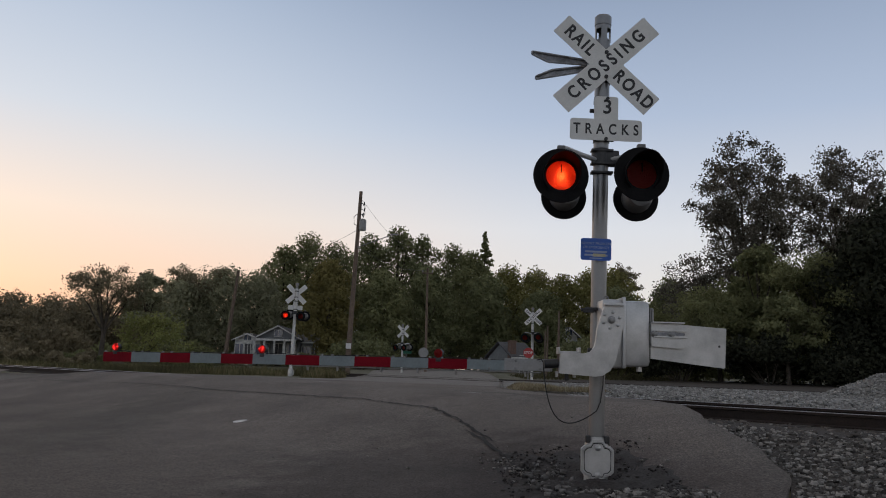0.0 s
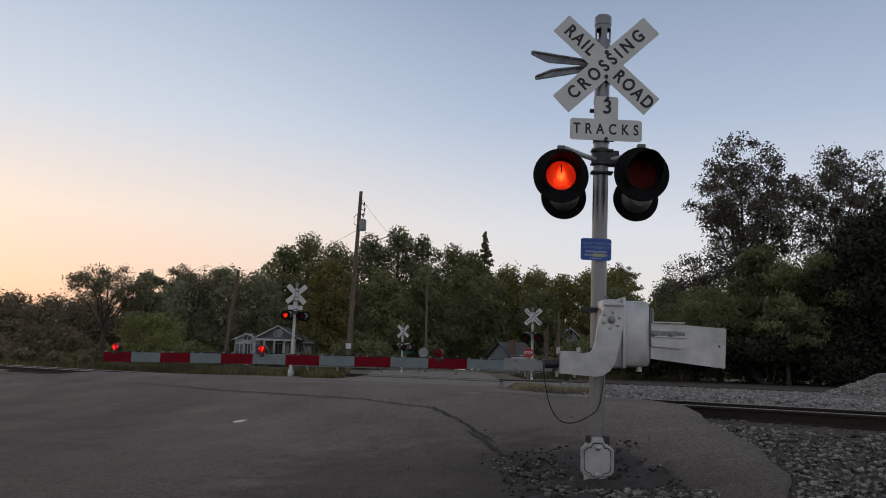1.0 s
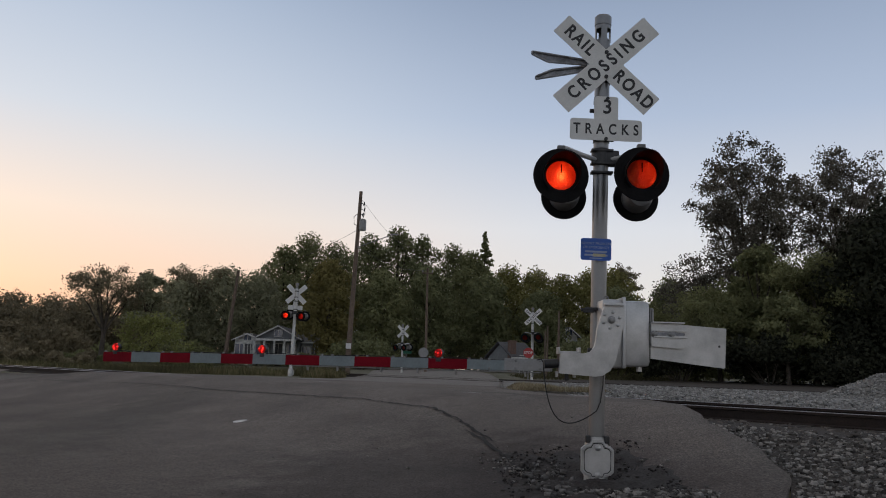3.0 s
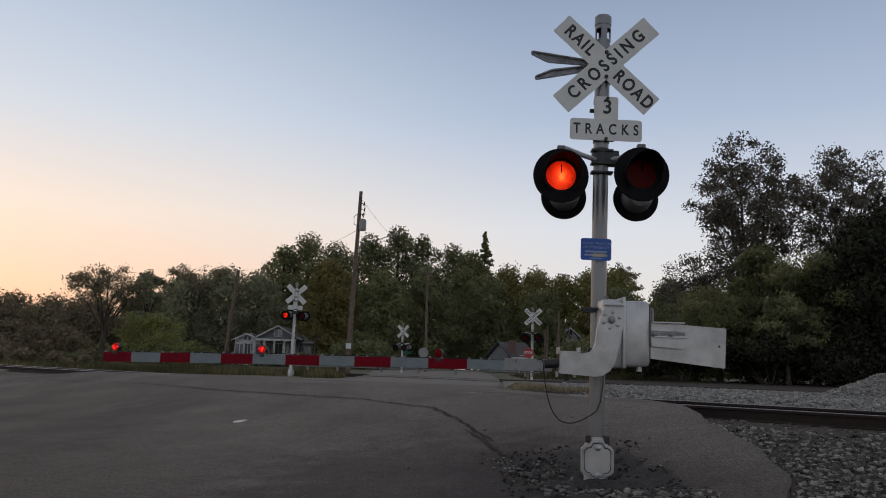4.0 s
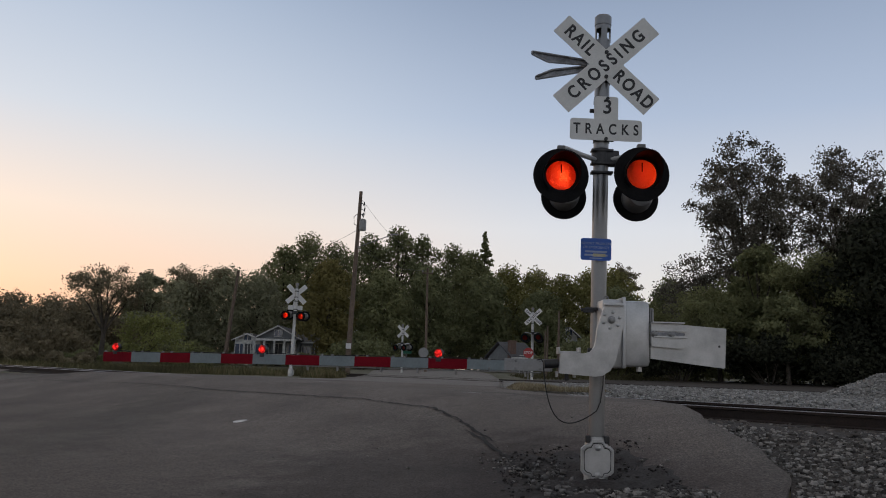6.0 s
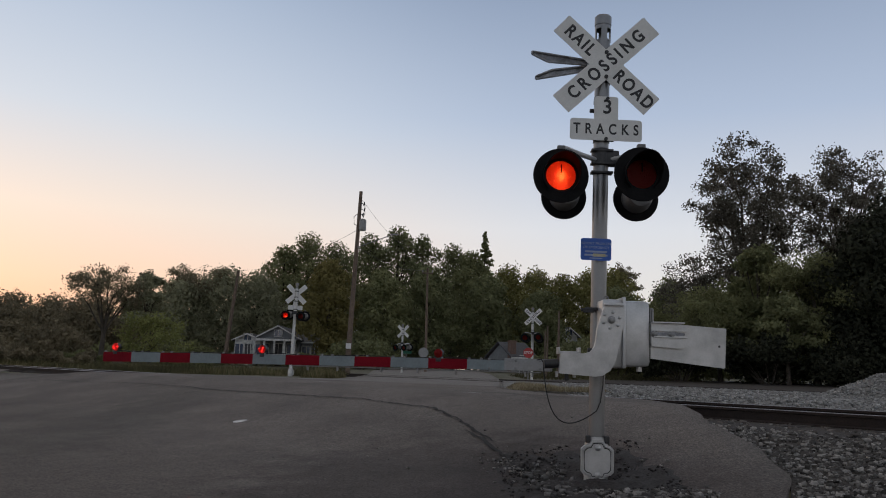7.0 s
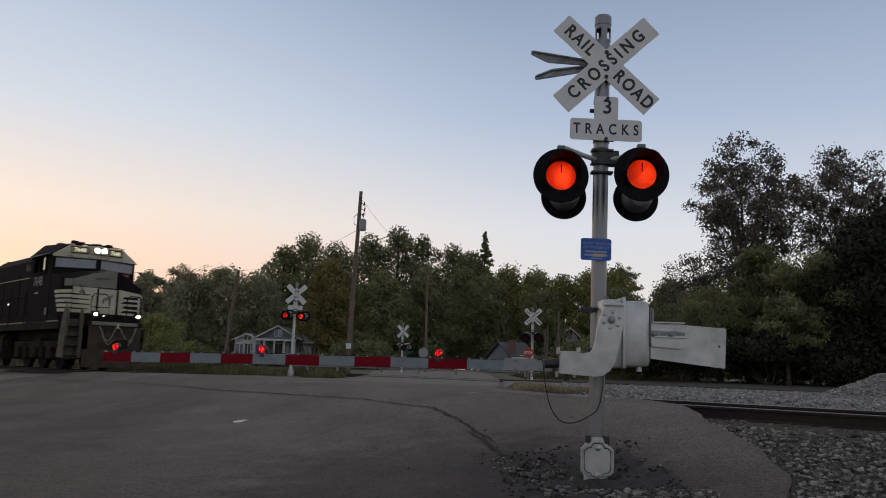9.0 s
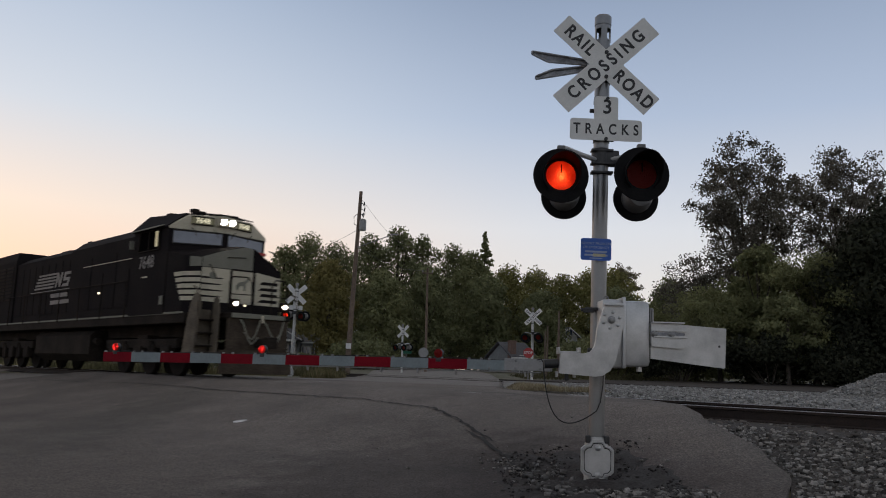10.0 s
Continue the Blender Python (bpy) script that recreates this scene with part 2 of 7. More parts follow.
LEAF_G = island_material("greyish_green_leaves", (0.105, 0.097, 0.078), (0.165, 0.152, 0.122), 0.8, 0.35)
LEAF_P = island_material("dusky_brown_green_leaves", (0.175, 0.15, 0.098), (0.235, 0.202, 0.132), 0.8, 0.35)
WEED_TAN = island_material("bleached_dry_grass", (0.20, 0.165, 0.10), (0.36, 0.31, 0.21), 0.9, 0.3)
# dark brown soil with the shade below the trees painted in
SHADE_SOIL = material("soil_painted_shade", (0.036, 0.027, 0.020), 0.95, 0, (0.020, 0.016, 0.012), 1.2, 0.9, 14, 0.5, 0.5)
WEED_DARK = island_material("dull_verge_grass", (0.055, 0.055, 0.026), (0.115, 0.105, 0.055), 0.9, 0.3)
WEED = island_material("dry_weeds", (0.07, 0.075, 0.03), (0.24, 0.20, 0.11), 0.9, 0.3)
LOCO_BLACK = material("sooty_black_locomotive_paint", (0.0125, 0.0108, 0.0118), 0.75, 0, (0.020, 0.017, 0.0165), 0.8, 0.8, 30, 0.25, 0.05, spec=0.03)
LOCO_FRAME = material("grimy_black_underframe", (0.017, 0.014, 0.012), 0.9, 0, (0.038, 0.030, 0.024), 1.5, 0.8, 25, 0.35, 0.2, spec=0.1)
LOCO_GREY = material("dusty_grey_nose_paint", (0.20, 0.195, 0.155), 0.8, 0, (0.14, 0.138, 0.11), 2, 0.6, 30, 0.15, 0.05)
LOCO_WHITE = material("dull_white_stripe_paint", (0.52, 0.475, 0.36), 0.7, 0, (0.32, 0.29, 0.22), 2.5, 0.6, 30, 0.12, 0.04)
LOCO_DUST = material("dusty_brown_pilot_paint", (0.072, 0.057, 0.043), 0.9, 0, (0.034, 0.027, 0.021), 2.5, 0.8, 30, 0.3, 0.1, spec=0.1)
LOCO_TAN = material("dirty_tan_step_paint", (0.120, 0.098, 0.070), 0.9, 0, (0.055, 0.045, 0.034), 3, 0.8, 30, 0.3, 0.1)
GLASS = material("dark_cab_glass", (0.09, 0.115, 0.17), 0.12, 0, (0.05, 0.065, 0.10), 2, 0.5, 30, 0.05, 0.0, spec=0.9)
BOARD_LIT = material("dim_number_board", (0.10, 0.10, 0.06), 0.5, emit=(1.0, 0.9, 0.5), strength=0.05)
NUM_LIT = glow_material("lit_board_numerals", (1.0, 0.92, 0.66), 0.75)
HEAD_GLOW = glow_material("lit_headlamp", (1.0, 0.86, 0.66), 30.0)
SIDING = material("pale_house_siding", (0.19, 0.20, 0.21), 0.8, 0, (0.14, 0.145, 0.15), 1.5, 0.6, 12, 0.12, 0.1)
ROOF = material("grey_shingle_roof", (0.085, 0.085, 0.09), 0.9, 0, (0.055, 0.055, 0.06), 1.5, 0.7, 9, 0.3, 0.3)
HOUSE_TRIM = material("dull_white_house_trim", (0.60, 0.60, 0.58), 0.7, 0, (0.26, 0.26, 0.25), 3, 0.6, 30, 0.1, 0.05)
TRIM_WHITE = material("white_trim_paint", (0.6, 0.6, 0.58), 0.6, 0, (0.45, 0.45, 0.43), 3, 0.6, 30, 0.1, 0.05)
BRICK_RED = material("brown_chimney_brick", (0.16, 0.10, 0.08), 0.9, 0, (0.10, 0.07, 0.06), 6, 0.7, 30, 0.3, 0.3)
STOP_RED = material("red_stop_sign_sheeting", (0.34, 0.02, 0.02), 0.45, 0, (0.4, 0.02, 0.02), 4, 0.5, 30, 0.08, 0.02)
PAINT_LINE = material("worn_white_road_paint", (0.72, 0.72, 0.70), 0.8, 0, (0.14, 0.14, 0.135), 7, 1.0, 60, 0.3, 0.2)
WIRE = material("black_cable", (0.01, 0.01, 0.01), 0.6, 0)
STREET_GREEN = material("green_street_sign", (0.02, 0.16, 0.10), 0.5, 0)


# ---------------------------------------------------------------- mesh helpers
def finish(bm, name, mat, smooth=False):
    me = bpy.data.meshes.new(name)
    bm.normal_update()
    bm.to_mesh(me)
    bm.free()
    for m in (mat if isinstance(mat, (list, tuple)) else [mat]):
        me.materials.append(m)
    if smooth:
        for p in me.polygons:
            p.use_smooth = True
        me.set_sharp_from_angle(angle=radians(35))
    return me


def part(name, bm, mat, parent=None, label="", m=None, smooth=False):
    ob = new(name, finish(bm, name, mat, smooth))
    if parent is not None:
        ob.parent = parent
    if m is not None:
        ob.matrix_basis = m
    if label:
        ob["label"] = label
    return ob


def thing(name, label, category, m=None, group="", kind=""):
    ob = new(name)
    ob.empty_display_size = 0.2
    if m is not None:
        ob.matrix_basis = m
    return tagged(ob, label, category, group, kind)


def box(bm, sx, sy, sz, cx=0, cy=0, cz=0, bevel=0.0, m=None):
    r = bmesh.ops.create_cube(bm, size=1.0)
    vs = r["verts"]
    mat = Matrix.Translation((cx, cy, cz)) @ Matrix.Diagonal((sx, sy, sz, 1))
    bmesh.ops.transform(bm, matrix=(m @ mat) if m is not None else mat, verts=vs)
    if bevel:
        es = list({e for v in vs for e in v.link_edges})
        bmesh.ops.bevel(bm, geom=es, offset=bevel, segments=2, affect="EDGES", profile=0.6)
    return bm


def tube(bm, p0, p1, r0, r1=None, n=16, caps=True):
    p0, p1 = Vector(p0), Vector(p1)
    d = p1 - p0
    m = Matrix.Translation((p0 + p1) / 2) @ d.to_track_quat("Z", "Y").to_matrix().to_4x4()
    bmesh.ops.create_cone(bm, cap_ends=caps, segments=n, radius1=r0, radius2=r0 if r1 is None else r1, depth=d.length, matrix=m)
    return bm


def revolve(bm, profile, n=32, m=None, caps=True):
    """Turn (radius, z) points about z."""
    rings = []
    for r, z in profile:
        ring = []
        for i in range(n):
            a = 2 * math.pi * i / n
            v = Vector((r * math.cos(a), r * math.sin(a), z))
            ring.append(bm.verts.new(m @ v if m is not None else v))
        rings.append(ring)
    for a, b in zip(rings, rings[1:]):
        for i in range(n):
            bm.faces.new((a[i], a[(i + 1) % n], b[(i + 1) % n], b[i]))
    for ring, flip in ((rings[0], True), (rings[-1], False)):
        if caps and (ring[0].co - ring[n // 2].co).length > 1e-4:
            bm.faces.new(ring[::-1] if flip else ring)
    return bm


def slab(bm, outline, z0, z1, m=None):
    """A flat outline in x, y pulled up from z0 to z1."""
    lo = [bm.verts.new(m @ Vector((x, y, z0)) if m is not None else (x, y, z0)) for x, y in outline]
    hi = [bm.verts.new(m @ Vector((x, y, z1)) if m is not None else (x, y, z1)) for x, y in outline]
    n = len(outline)
    bm.faces.new(lo[::-1])
    bm.faces.new(hi)
    for i in range(n):
        bm.faces.new((lo[i], lo[(i + 1) % n], hi[(i + 1) % n], hi[i]))
    return bm


def rounded(w, h, r, n=5):
    """Outline of a rounded rectangle centred on 0."""
    pts = []
    for cx, cy, a0 in ((w / 2 - r, h / 2 - r, 0), (-w / 2 + r, h / 2 - r, 90), (-w / 2 + r, -h / 2 + r, 180), (w / 2 - r, -h / 2 + r, 270)):
        for i in range(n + 1):
            a = radians(a0 + 90 * i / n)
            pts.append((cx + r * math.cos(a), cy + r * math.sin(a)))
    return pts


def wire(bm, pts, r, n=8):
    """A bent round wire through points."""
    pts = [Vector(p) for p in pts]
    rings = []
    for i, p in enumerate(pts):
        d = (pts[min(i + 1, len(pts) - 1)] - pts[max(i - 1, 0)]).normalized()
        q = d.to_track_quat("Z", "Y").to_matrix()
        rings.append([bm.verts.new(p + q @ Vector((r * math.cos(2 * math.pi * k / n), r * math.sin(2 * math.pi * k / n), 0))) for k in range(n)])
    for a, b in zip(rings, rings[1:]):
        for k in range(n):
            bm.faces.new((a[k], a[(k + 1) % n], b[(k + 1) % n], b[k]))
    bm.faces.new(rings[0][::-1])
    bm.faces.new(rings[-1])
    return bm


def lettering(text, size, mat, parent, m, spacing=1.0, bold=0.0, name="lettering", stretch=1.0):
    """Words in the built-in font as a thin raised mesh; the words face +z of m."""
    cu = bpy.data.curves.new("words", "FONT")
    cu.body, cu.size, cu.align_x, cu.align_y = text, size, "CENTER", "CENTER"
    cu.space_character, cu.offset, cu.extrude = spacing, bold, 0.0015
    ob = bpy.data.objects.new("words", cu)
    scene.collection.objects.link(ob)
    me = bpy.data.meshes.new_from_object(ob.evaluated_get(bpy.context.evaluated_depsgraph_get()))
    bpy.data.objects.remove(ob)
    bpy.data.curves.remove(cu)
    me.materials.clear()
    me.materials.append(mat)
    me.transform(Matrix.Diagonal((stretch, 1, 1, 1)))
    o = new(name, me)
    o.parent = parent
    o.matrix_basis = m
    return o


UPRIGHT = pose(0, 0, 0, 90, 0, 0)  # local x right, y up, z towards the viewer at -y


# ---------------------------------------------------------------- ground
# track frame: u along the rails (the train's way), v square to them, away from the camera
TRACK_TURN = 47.017
TA = radians(TRACK_TURN)
UX, UY = math.cos(TA), -math.sin(TA)
VX, VY = math.sin(TA), math.cos(TA)
RAIL_Z, TRACK_V, GAUGE = 0.612, 11.154, 1.435


def uv(u, v):
    return UX * u + VX * v, UY * u + VY * v


def lerp_table(t, table):
    if t <= table[0][0]:
        return table[0][1]
    for (a, p), (b, q) in zip(table, table[1:]):
        if t <= b:
            return p + (q - p) * (t - a) / (b - a)
    return table[-1][1]


PROFILE = [(-60, -0.5), (0, -0.34), (4.5, -0.11), (6.3, 0.0), (9.7, 0.593), (10.2, 0.616), (12.4, 0.616), (20, 0.5), (32, 0.55), (45, 0.75), (110, 1.0), (600, 1.5)]
BED = [(-60, -0.56), (0, -0.40), (4.5, -0.16), (6.3, -0.05), (9.0, 0.37), (9.6, 0.43), (13.0, 0.43), (14.5, 0.40), (20, 0.42), (26, 0.45), (32, 0.50), (45, 0.68), (110, 0.95), (600, 1.4)]


def road_z(x, y):
    return lerp_table(VX * x + VY * y, PROFILE)


def ground_z(x, y):
    n = noise.noise((x * 0.35, y * 0.35, 0.0)) * 0.03
    return lerp_table(VX * x + VY * y, BED) + (n if abs(x) + abs(y) < 120 else 0)


def steps(lo, hi, fine_lo, fine_hi, fine, grow):
    out = []
    t = fine_lo
    while t <= fine_hi:
        out.append(t)
        t += fine
    d, t = fine, fine_lo
    while t > lo:
        d *= grow
        t -= d
        out.insert(0, t)
    d, t = fine, out[-1]
    while t < hi:
        d *= grow
        t += d
        out.append(t)
    return out


def sheet(xs, ys, fz):
    vs = [(x, y, fz(x, y)) for y in ys for x in xs]
    w = len(xs)
    fs = [(j * w + i, j * w + i + 1, (j + 1) * w + i + 1, (j + 1) * w + i) for j in range(len(ys) - 1) for i in range(w - 1)]
    return vs, fs


def raw(name, vs, fs, mat, smooth=True):
    me = bpy.data.meshes.new(name)
    me.from_pydata(vs, [], fs)
    me.materials.append(mat)
    if smooth:
        me.polygons.foreach_set("use_smooth", [True] * len(me.polygons))
    me.update()
    return me


gv, gf = sheet(steps(-3500, 3500, -14, 14, 0.5, 1.22), steps(-3000, 4500, 0, 30, 0.5, 1.18), ground_z)
ground = tagged(new("ground", raw("ground", gv, gf, GROUND)), "dry patchy grass and dirt ground", "ground", kind="structure")

RIGHT_EDGE = [(-4, 2.3), (5.5, 2.45), (6.5, 2.70), (6.9, 2.87), (7.3, 3.05), (8.2, 3.2), (9.0, 3.22), (9.75, 3.18), (11.7, 3.34), (13.2, 3.3), (15, 2.2), (18, 1.55), (24, 1.8), (34, 2.6), (47, 3.3), (70, 4.0), (140, 6.0)]
LEFT_EDGE = [(-4, -60), (26.5, -60), (26.6, -7.4), (29, -5.6), (34, -4.3), (40, -4.1), (50, -4.4), (70, -5.6), (140, -6.0)]


def edge(t, table, wob, seed):
    return lerp_table(t, table) + wob * (noise.noise((t * 1.7, seed, 0)) + 0.5 * noise.noise((t * 6.0, seed, 3)))


def paved(ys, left, right, cols, lift=0.0):
    """A road surface between two edges, with a broken skirt down to the ground."""
    vs, fs = [], []
    for y in ys:
        a, b = left(y), right(y)
        row = [(a - 0.06, road_z(a, y) - 0.3)]
        for i in range(cols + 1):
            x = a + (b - a) * (i / cols) ** 0.45
            row.append((x, road_z(x, y) + lift + 0.008 * noise.noise((x * 0.8, y * 0.8, 5))))
        row.append((b + 0.10 + 0.04 * noise.noise((y * 5, 1, 1)), road_z(b, y) - 0.3))
        vs += [(x, y, z) for x, z in row]
    w = cols + 3
    for j in range(len(ys) - 1):
        for i in range(w - 1):
            fs.append((j * w + i, j * w + i + 1, (j + 1) * w + i + 1, (j + 1) * w + i))
    return vs, fs


def spread(a, b, d):
    n = max(1, round((b - a) / d))
    return [a + (b - a) * i / n for i in range(n + 1)]


pv, pf = paved(spread(-4, 26.5, 0.16), lambda y: -60.0, lambda y: edge(y, RIGHT_EDGE, 0.05, 2), 90)
road = tagged(new("road", raw("road", pv, pf, ASPHALT)), "worn grey cracked asphalt road over the crossing", "road", kind="structure")
pv, pf = paved(spread(26.5, 140, 0.6), lambda y: edge(y, LEFT_EDGE, 0.15, 7), lambda y: edge(y, RIGHT_EDGE, 0.1, 2), 24)
tagged(new("road_far", raw("road_far", pv, pf, OLD_ASPHALT)), "pale worn asphalt street beyond the tracks", "road", kind="structure")


def lot(x):
    return (9.35 - VX * x) / VY


lv, lf = [], []
for j in range(40):
    x = -60 + 44 * j / 39
    for k in range(6):
        y = 26.4 + (max(26.45, lot(x)) - 26.4) * k / 5
        lv.append((x, y, road_z(x, y)))
lf = [(j * 6 + k, (j + 1) * 6 + k, (j + 1) * 6 + k + 1, j * 6 + k + 1) for j in range(39) for k in range(5)]
tagged(new("pavement", raw("pavement", lv, lf, ASPHALT)), "asphalt apron running beside the tracks", "pavement", kind="structure")

# dark soil and grit patch round the signal's foundation
sv, sf = [], []
NR, NA = 18, 96
for j in range(NR + 1):
    for k in range(NA):
        a = 2 * math.pi * k / NA
        r = j / NR
        box_k = max(abs(math.cos(a)), abs(math.sin(a))) ** -0.75
        x = 1.38 + math.cos(a) * r * box_k * (0.80 + 0.30 * noise.noise((math.cos(a) * 2, math.sin(a) * 2, 4)) + 0.16 * noise.noise((math.cos(a) * 7, math.sin(a) * 7, 4)))
        y = 7.45 + math.sin(a) * r * box_k * (1.75 + 0.5 * noise.noise((math.cos(a) * 2, math.sin(a) * 2, 9)) + 0.35 * noise.noise((math.cos(a) * 7, math.sin(a) * 7, 9)))
        z = road_z(x, y) + 0.035 * (1 - r ** 3) - 0.006 + 0.08 * (1 - r ** 2) * noise.noise((x * 3, y * 3, 2)) + 0.04 * noise.noise((x * 9, y * 9, 2)) * (1 - r ** 4)
        sv.append((x, y, z))
for j in range(NR):
    for k in range(NA):
        sf.append((j * NA + k, (j + 1) * NA + k, (j + 1) * NA + (k + 1) % NA, j * NA + (k + 1) % NA))
tagged(new("soil_patch", raw("soil_patch", sv, sf, DIRT)), "dark gritty soil patch around the signal foundation", "soil", kind="structure")

# ballast shoulders of the near track, right of the road
bv = []
for i in range(81):
    for j in range(36):
        u, v_ = -20 + 40 * i / 80, 3.6 + 9.6 * j / 35
        x, y = uv(u, v_)
        x = max(x, lerp_table(y, RIGHT_EDGE) + 0.03 if y < 13 else 3.2)
        bv.append((x, y, ground_z(x, y) + 0.02))
keep = [(i * 36 + j, (i + 1) * 36 + j, (i + 1) * 36 + j + 1, i * 36 + j + 1) for i in range(80) for j in range(35)]
tagged(new("ballast_bed", raw("ballast_bed", bv, keep, BALLAST)), "grey crushed stone ballast bed", "ballast", kind="structure")


# ---------------------------------------------------------------- tracks
def rail_run(name, u0, u1, v, z, parent, mats=(RUST, RAIL_TOP)):
    prof = [(-0.07, -0.172), (0.07, -0.172), (0.07, -0.160), (0.012, -0.145), (0.010, -0.045), (0.036, -0.036), (0.036, -0.006), (0.028, 0.0), (-0.028, 0.0), (-0.036, -0.006), (-0.036, -0.036), (-0.010, -0.045), (-0.012, -0.145), (-0.07, -0.160)]
    bm = bmesh.new()
    ends = []
    for u in (u0, u1):
        ends.append([bm.verts.new((u, v + a, z + b)) for a, b in prof])
    n = len(prof)
    for i in range(n):
        f = bm.faces.new((ends[0][i], ends[1][i], ends[1][(i + 1) % n], ends[0][(i + 1) % n]))
        f.material_index = 1 if i in (6, 7, 8) else 0
    bm.faces.new(ends[0][::-1])
    bm.faces.new(ends[1])
    return part(name, bm, list(mats), parent)


def track(v, z, u0, u1, gap0, gap1, label, head, nties=None):
    """Two rails on ties; the ties are left out under the paved crossing, gap0 to gap1."""
    t = thing("railway_track", label, "railway track", pose(0, 0, 0, 0, 0, -TRACK_TURN), kind="structure")
    for s in (-1, 1):
        rail_run("rail", u0, u1, v + s * (GAUGE / 2 + 0.036), z, t, (RUST, head))
    bm = bmesh.new()
    box(bm, 0.23, 2.6, 0.18, bevel=0.012)
    me = finish(bm, "tie", TIE)
    us = [u for u in spread(u0 + 0.3, u1 - 0.3, 0.53) if not gap0 < u < gap1]
    us.sort(key=lambda u: abs(u))
    rnd = random.Random(int(v * 10))
    for u in us[:nties or 120]:
        o = new("tie", me)
        o.parent = t
        o.matrix_basis = pose(u, v + rnd.uniform(-0.05, 0.05), z - 0.172 - 0.085 + rnd.uniform(-0.012, 0.004), 0, 0, rnd.uniform(-1.5, 1.5))
    return t


track(TRACK_V, RAIL_Z, -300, 60, -27.5, -5.9, "near railway track with polished heads and dark ties", RAIL_TOP)


# ---------------------------------------------------------------- flashing
PALE_BED = material("pale_gravel_bed", (0.19, 0.187, 0.178), 0.95, 0, (0.115, 0.112, 0.106), 3.0, 0.7, 28, 0.45, 0.8)
DULL = material("dull_weathered_zinc", (0.30, 0.31, 0.33), 0.6, 0.3, (0.14, 0.14, 0.15), 14, 0.9, 60, 0.2, 0.05)
LINER = material("matt_black_liner", (0.004, 0.004, 0.004), 0.95, 0, (0.003, 0.003, 0.003), bump=0, spec=0.0)
SWITCH = [-0.682 + 0.7425 * k for k in range(16)]
FLASHERS = []  # (reflector, place, phase): phase 0 is lit at the clip's start


def flash_rows(place, phase):
    """The reflector swings to face the lens when its lamp comes on, and away when it goes off."""
    rows = {}
    ON, HALF, LOW, OFF = 0.0, 48.0, 112.0, 180.0
    for k, t in enumerate(SWITCH):
        to_on = (k % 2 == 0) == (phase == 0)
        seq = ((-0.09, OFF), (-0.05, LOW), (-0.01, HALF), (0.13, ON)) if to_on else ((-0.04, ON), (0.08, HALF), (0.12, LOW), (0.16, OFF))
        for dt, a in seq:
            if 0 <= t + dt <= 10:
                rows[max(1, round((t + dt) * 30))] = a
    ks = sorted(rows)
    rows.setdefault(0, ON if phase == 0 else OFF)
    rows.setdefault(300, rows[ks[-1]])
    back = {HALF: 0.055, LOW: 0.02}  # the large reflectors also draw back a little as they turn
    deep = 1.0 if place.translation.y > 0.05 else 0.0
    return [(k / 30, place @ pose(0, deep * back.get(rows[k], 0.0), 0) @ pose(0, 0, 0, 0, 0, rows[k])) for k in sorted(rows)]


